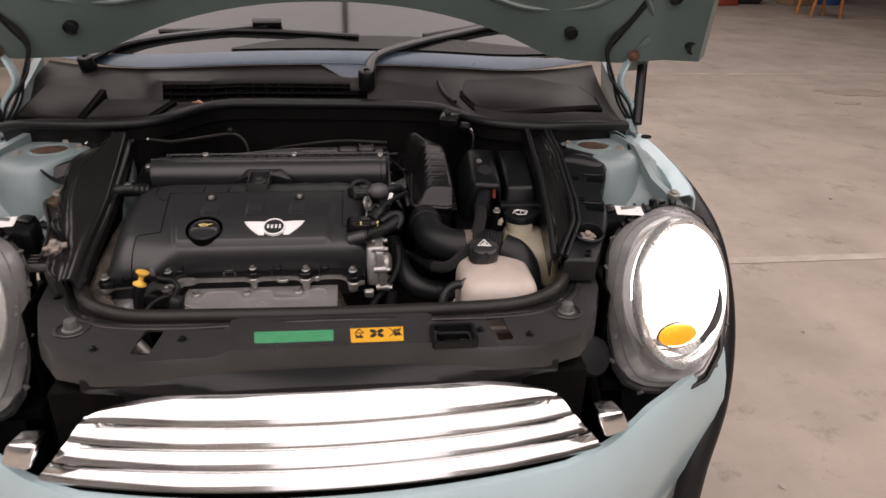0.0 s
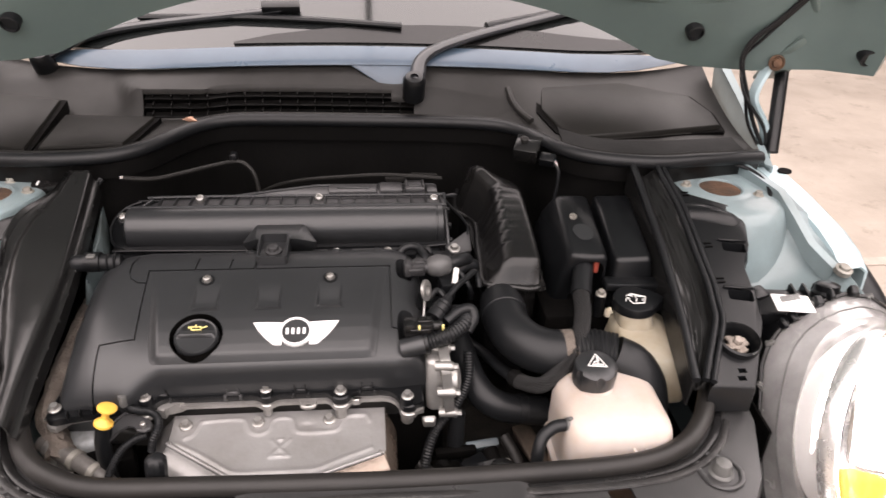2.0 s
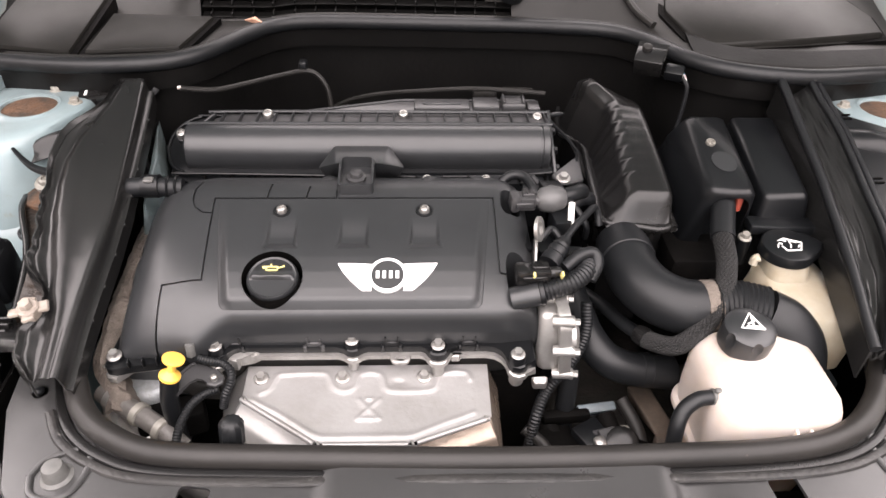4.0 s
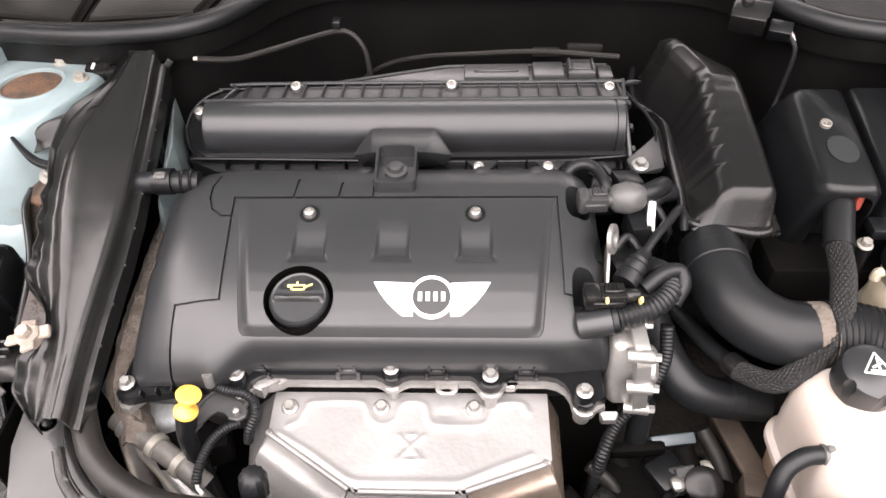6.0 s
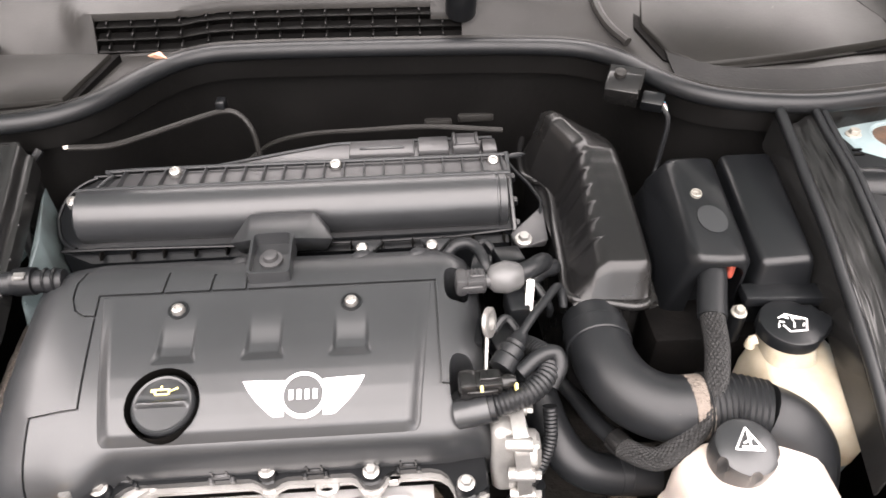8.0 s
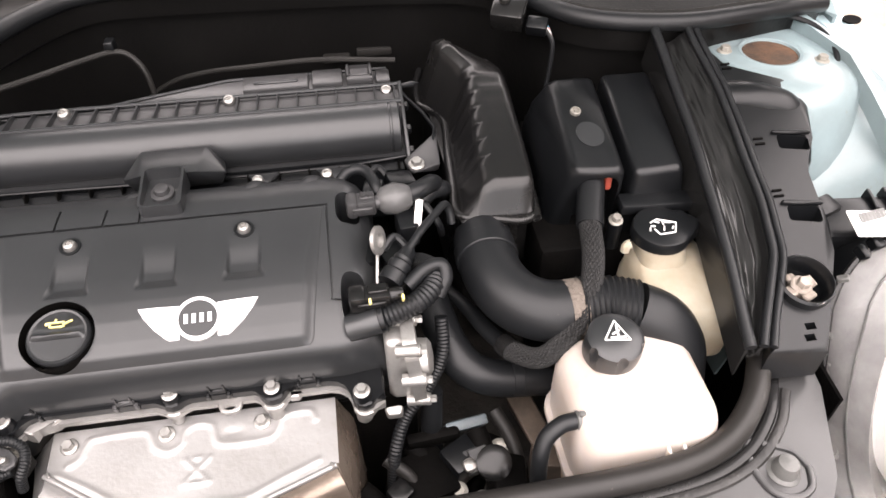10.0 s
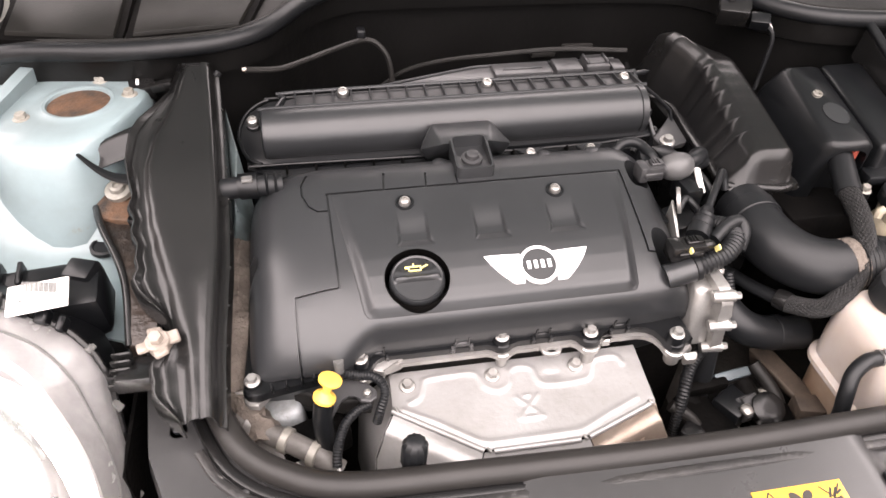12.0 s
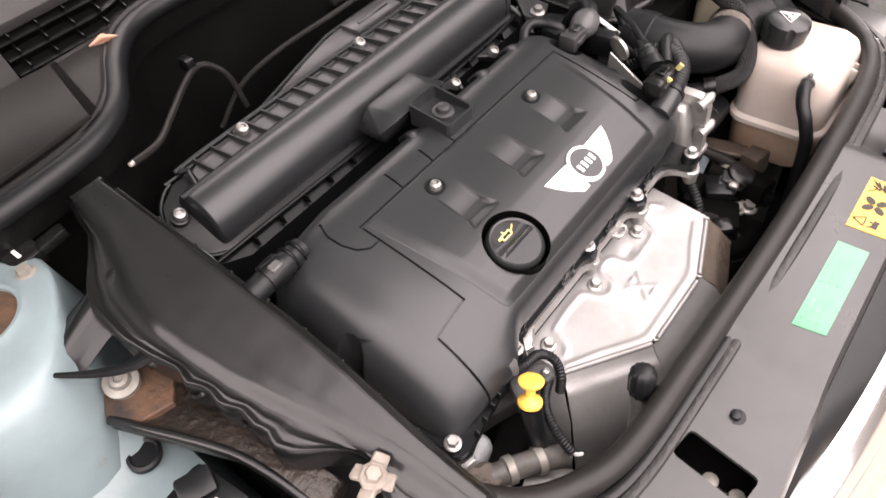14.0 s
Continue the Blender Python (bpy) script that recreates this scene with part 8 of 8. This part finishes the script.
def along(table, y):
    """x at y from a table of (y, x), falling y."""
    for (ya, xa), (yb, xb) in zip(table, table[1:]):
        if yb <= y <= ya:
            k = (ya - y) / (ya - yb)
            return xa + (xb - xa) * k
    return table[0][1] if y > table[0][0] else table[-1][1]


rch = thing("right_bay_trim", (0.37, 0.24, 0.78), "crumpled glossy black trim channel with rubber edges", "bay trim")
INNER = [(0.396, 0.360), (0.279, 0.357), (0.196, 0.351), (0.14, 0.345), (0.085, 0.337)]
OUTER = [(0.396, 0.397), (0.328, 0.402), (0.271, 0.400), (0.204, 0.397), (0.160, 0.390), (0.128, 0.374), (0.085, 0.350)]
ys_ = [0.408 - 0.0125 * i for i in range(27)]
RSECTION = [(-0.12, -0.034), (-0.06, -0.010), (0.0, 0.002), (0.10, 0.004), (0.2, -0.004), (0.45, -0.010), (0.75, -0.008), (0.9, -0.002), (1.0, 0.003), (1.08, 0.0), (1.15, -0.012)]
yd_ = [0.408 - 0.0042 * i for i in range(78)]
rows = []
for q in range(41):
    k = -0.12 + 1.27 * q / 40
    row = []
    for y in yd_:
        soft = ease((k - 0.12) / 0.12) * ease((0.95 - k) / 0.12)
        crumple = soft * (0.0040 * noise.noise((5.5 * k, 14 * y, 1.3)) + 0.0022 * noise.noise((13 * k, 30 * y, 5.1)))
        row.append((along(INNER, y) + (along(OUTER, y) - along(INNER, y)) * k, y, rch_z(y) + table_at(RSECTION, k) + crumple))
    rows.append(row)
bm = mesh()
sheet(bm, rows, 0.002)
part("channel", bm, M_CHAN, rch, angle=60)
for table, off, dz, r in ((INNER, 0.002, 0.004, 0.0050), (OUTER, 0.0, 0.004, 0.0038), (OUTER, 0.0095, 0.001, 0.0036)):
    bm = mesh()
    sweep(bm, [(along(table, y) + off, y, rch_z(y) + dz + random.uniform(-0.0006, 0.0006)) for y in ys_[::2]], r, 10, 4)
    part("ridge", bm, M_RUBBER, rch)
hold = thing("headlight_carrier", (0.43, 0.22, 0.76), "black plastic carrier with pockets beside the strut tower", "carrier")
bm = mesh()
prism(bm, [(0.404, 0.392), (0.414, 0.395), (0.421, 0.362), (0.452, 0.348), (0.486, 0.340), (0.490, 0.308), (0.478, 0.272), (0.468, 0.249), (0.454, 0.238), (0.456, 0.210), (0.457, 0.187), (0.448, 0.159), (0.428, 0.120), (0.407, 0.078), (0.356, 0.080), (0.380, 0.122), (0.397, 0.160), (0.404, 0.204), (0.407, 0.271), (0.409, 0.328)], lambda x, y: rch_z(y) - 0.003, lambda x, y: rch_z(y) - 0.038, 0.004)
hb = part("carrier", bm, M_PLASTIC, hold)
for px, py in ((0.457, 0.269), (0.437, 0.196)):
    cut(hb, box(mesh(), (px, py, rch_z(py) + 0.002), (0.030, 0.015, 0.05), (0, 0, -10), 0.003))
cy = mesh()
revolve(cy, [(0.0215, -0.024), (0.0215, 0.03)], (0.408, 0.133, 0.771), (0, -0.2, 1), 28)
cut(hb, cy)
for px, py in ((0.399, 0.098), (0.395, 0.089)):
    cut(hb, box(mesh(), (px, py, rch_z(py)), (0.009, 0.0055, 0.05)))
# near-black bars paint the shade inside the carrier's slots
for px, py in ((0.424, 0.362), (0.424, 0.273), (0.420, 0.218)):
    for k in (-1, 1):
        part("slot", box(mesh(), (px, py + 0.0028 * k, rch_z(py + 0.0028 * k) - 0.0022), (0.009, 0.0018, 0.0016), (17, 0, 0)), M_DARK, hold)
for px, py in ((0.457, 0.278), (0.437, 0.205)):
    part("pocket_lip", box(mesh(), (px, py, rch_z(py) - 0.0005), (0.036, 0.004, 0.004), (17, 0, -10), 0.0012, 1), M_PLASTIC, hold)
bm = mesh()
sweep(bm, [(0.416, 0.338, 0.822), (0.440, 0.330, 0.824), (0.470, 0.322, 0.817), (0.486, 0.318, 0.806)], 0.019, 20, squash=0.8)
part("hood", bm, M_PLASTIC, hold)
bm = mesh()
revolve(bm, [(0.0245, -0.016), (0.0245, 0.003), (0.0225, 0.005), (0.0210, 0.003), (0.0210, -0.016)], (0.408, 0.133, 0.771), (0, -0.25, 1), 32)
part("round_socket", bm, M_PLASTIC, hold)
copy_thing(clampL, Matrix.Translation((0.407, 0.134, 0.764)))

# ---- cables on the bulkhead ----
bw = thing("bulkhead_cable", (-0.33, 0.43, 0.83), "thin black cable clipped to the bulkhead", "cable")
bm = mesh()
sweep(bm, [(-0.333, 0.430, 0.841), (-0.30, 0.448, 0.831), (-0.27, 0.474, 0.827), (-0.235, 0.505, 0.824), (-0.205, 0.526, 0.822), (-0.188, 0.528, 0.816), (-0.175, 0.522, 0.797), (-0.171, 0.515, 0.76)], 0.0032, 8)
part("cable", bm, M_DUSTY, bw)
bm = mesh()
sweep(bm, [(-0.336, 0.429, 0.842), (-0.332, 0.430, 0.842)], 0.0020, 8)
part("end_cap", bm, M_TANK, bw, "pale end cap")
bm = mesh()
box(bm, (-0.206, 0.533, 0.826), (0.010, 0.016, 0.014), bev=0.002)
part("clip", bm, M_PLASTIC, bw)
bm = mesh()
sweep(bm, [(-0.20, 0.53, 0.745), (-0.16, 0.53, 0.775), (-0.113, 0.515, 0.795), (-0.05, 0.49, 0.812), (0.02, 0.475, 0.822), (0.10, 0.462, 0.822)], 0.0028, 8)
part("cable", bm, M_DUSTY, bw)
bm = mesh()
sweep(bm, [(-0.36, 0.43, 0.84), (-0.375, 0.41, 0.82), (-0.365, 0.36, 0.79), (-0.35, 0.33, 0.77)], 0.004, 8)
part("cable", bm, M_RUBBER, bw)
sens = thing("bonnet_switch", (0.222, 0.47, 0.86), "small black bonnet switch clipped under the seal", "switch")
bm = mesh()
box(bm, (0.222, 0.462, 0.864), (0.034, 0.025, 0.024), (25, 0, -25), 0.002)
box(bm, (0.224, 0.466, 0.8755), (0.036, 0.027, 0.002), (25, 0, -25), 0.0006, 1)
part("housing", bm, M_GLOSSPL, sens)
bm = mesh()
revolve(bm, [(0.006, 0), (0.006, 0.006), (0.003, 0.008)], (0.218, 0.468, 0.876), (0, -0.3, 1), 12)
part("plunger", bm, M_DUSTY, sens)
bm = mesh()
box(bm, (0.250, 0.448, 0.856), (0.022, 0.016, 0.014), (25, 0, -25), 0.002)
part("plug", bm, M_PLASTIC, sens)
for k, colour in enumerate(((0.6, 0.6, 0.58), (0.45, 0.12, 0.08), (0.08, 0.22, 0.30))):
    part("wire", sweep(mesh(), [(0.257, 0.445 + 0.002 * k, 0.857), (0.262, 0.441 + 0.002 * k, 0.853 + 0.001 * k), (0.2645, 0.437, 0.846)], 0.0009, 6, 4), surface("coloured wire", colour, bump=0.0), sens)
bm = mesh()
sweep(bm, [(0.258, 0.444, 0.854), (0.265, 0.435, 0.84), (0.262, 0.43, 0.80), (0.258, 0.425, 0.78)], 0.0025, 8)
part("lead", bm, M_RUBBER, sens)

# ---- hall: far things ----
bench = thing("wooden_chair", (7.0, 9.4, 0), "varnished wooden chair standing on the concrete", "chair")
for dx, dy in ((-0.22, -0.2), (0.22, -0.2), (-0.2, 0.2), (0.2, 0.2)):
    part("leg", sweep(mesh(), [(7.0 + dx * 1.1, 9.4 + dy, 0), (7.0 + dx * 0.85, 9.4 + dy, 0.45)], 0.025, 8), M_WOOD, bench)
part("seat", box(mesh(), (7.0, 9.4, 0.46), (0.5, 0.5, 0.05), bev=0.015), M_WOOD, bench)
part("backrest", box(mesh(), (7.0, 9.62, 0.78), (0.46, 0.04, 0.30), (-8, 0, 0), 0.015), M_WOOD, bench)
bm = mesh()
for k in range(90):
    lx, ly = 1.0 + 5.0 * random.random(), -0.6 + 6.0 * random.random()
    a, r = random.uniform(0, 6.28), random.uniform(0.004, 0.014)
    hull(bm, [(lx + r * math.cos(a), ly + r * math.sin(a), 0.001), (lx - r * math.sin(a), ly + 0.6 * r * math.cos(a), 0.004), (lx - 0.7 * r * math.cos(a), ly - r * math.sin(a), 0.001), (lx, ly, 0.006)])
tagged(part("floor_litter", bm, surface("pale grit", (0.55, 0.50, 0.45), (0.10, 0.08, 0.07), (0.7, 0.9), big=3, bump=0.0)), "small pale and dark crumbs scattered on the concrete", "litter", kind="stuff")
# damp stain and the clutter at the hall's far side
bm = mesh()
for cx, cy, rx, ry in ((4.1, 4.42, 0.32, 0.15), (3.8, 4.05, 0.10, 0.05)):
    n = 22
    prism(bm, [(cx + rx * math.cos(2 * math.pi * i / n) * random.uniform(0.7, 1.2), cy + ry * math.sin(2 * math.pi * i / n) * random.uniform(0.7, 1.2)) for i in range(n)], 0.004, 0.0005)
tagged(part("damp_stain", bm, surface("damp dark concrete", (0.22, 0.188, 0.15), (0.30, 0.255, 0.205), (0.35, 0.6), big=5, fine=60, bump=0.3, dist=0.002)), "dark damp stain on the concrete floor", "stain")
for nm, at, size, col, label in (("plastic_crate", (6.1, 10.8, 0.15), (0.5, 0.4, 0.3), (0.30, 0.05, 0.03), "faded red plastic crate by the wall"), ("waste_bag", (6.75, 11.1, 0.2), (0.6, 0.5, 0.4), (0.02, 0.02, 0.02), "black waste bag by the wall"), ("cardboard_box", (7.6, 11.0, 0.18), (0.45, 0.4, 0.36), (0.33, 0.22, 0.13), "brown cardboard box by the wall"), ("blue_drum", (8.3, 11.2, 0.4), (0.5, 0.5, 0.8), (0.03, 0.08, 0.22), "blue plastic drum by the wall")):
    bm = mesh()
    if nm == "blue_drum":
        revolve(bm, [(0.24, -0.4), (0.26, -0.36), (0.26, -0.1), (0.27, -0.08), (0.26, -0.06), (0.26, 0.2), (0.27, 0.22), (0.26, 0.24), (0.25, 0.38), (0.2, 0.4)], at, (0, 0, 1), 28)
    elif nm == "waste_bag":
        hull(bm, [(at[0] + random.uniform(-0.3, 0.3), at[1] + random.uniform(-0.25, 0.25), random.uniform(0, 0.36)) for _ in range(24)] + [(at[0] - 0.2, at[1], 0), (at[0] + 0.2, at[1] - 0.1, 0), (at[0], at[1] + 0.2, 0)], 0.03)
    else:
        box(bm, at, size, (0, 0, 12), 0.02)
    tagged(part(nm, bm, surface(label, col, None, (0.4, 0.6), big=8)), label, nm.split("_")[1])
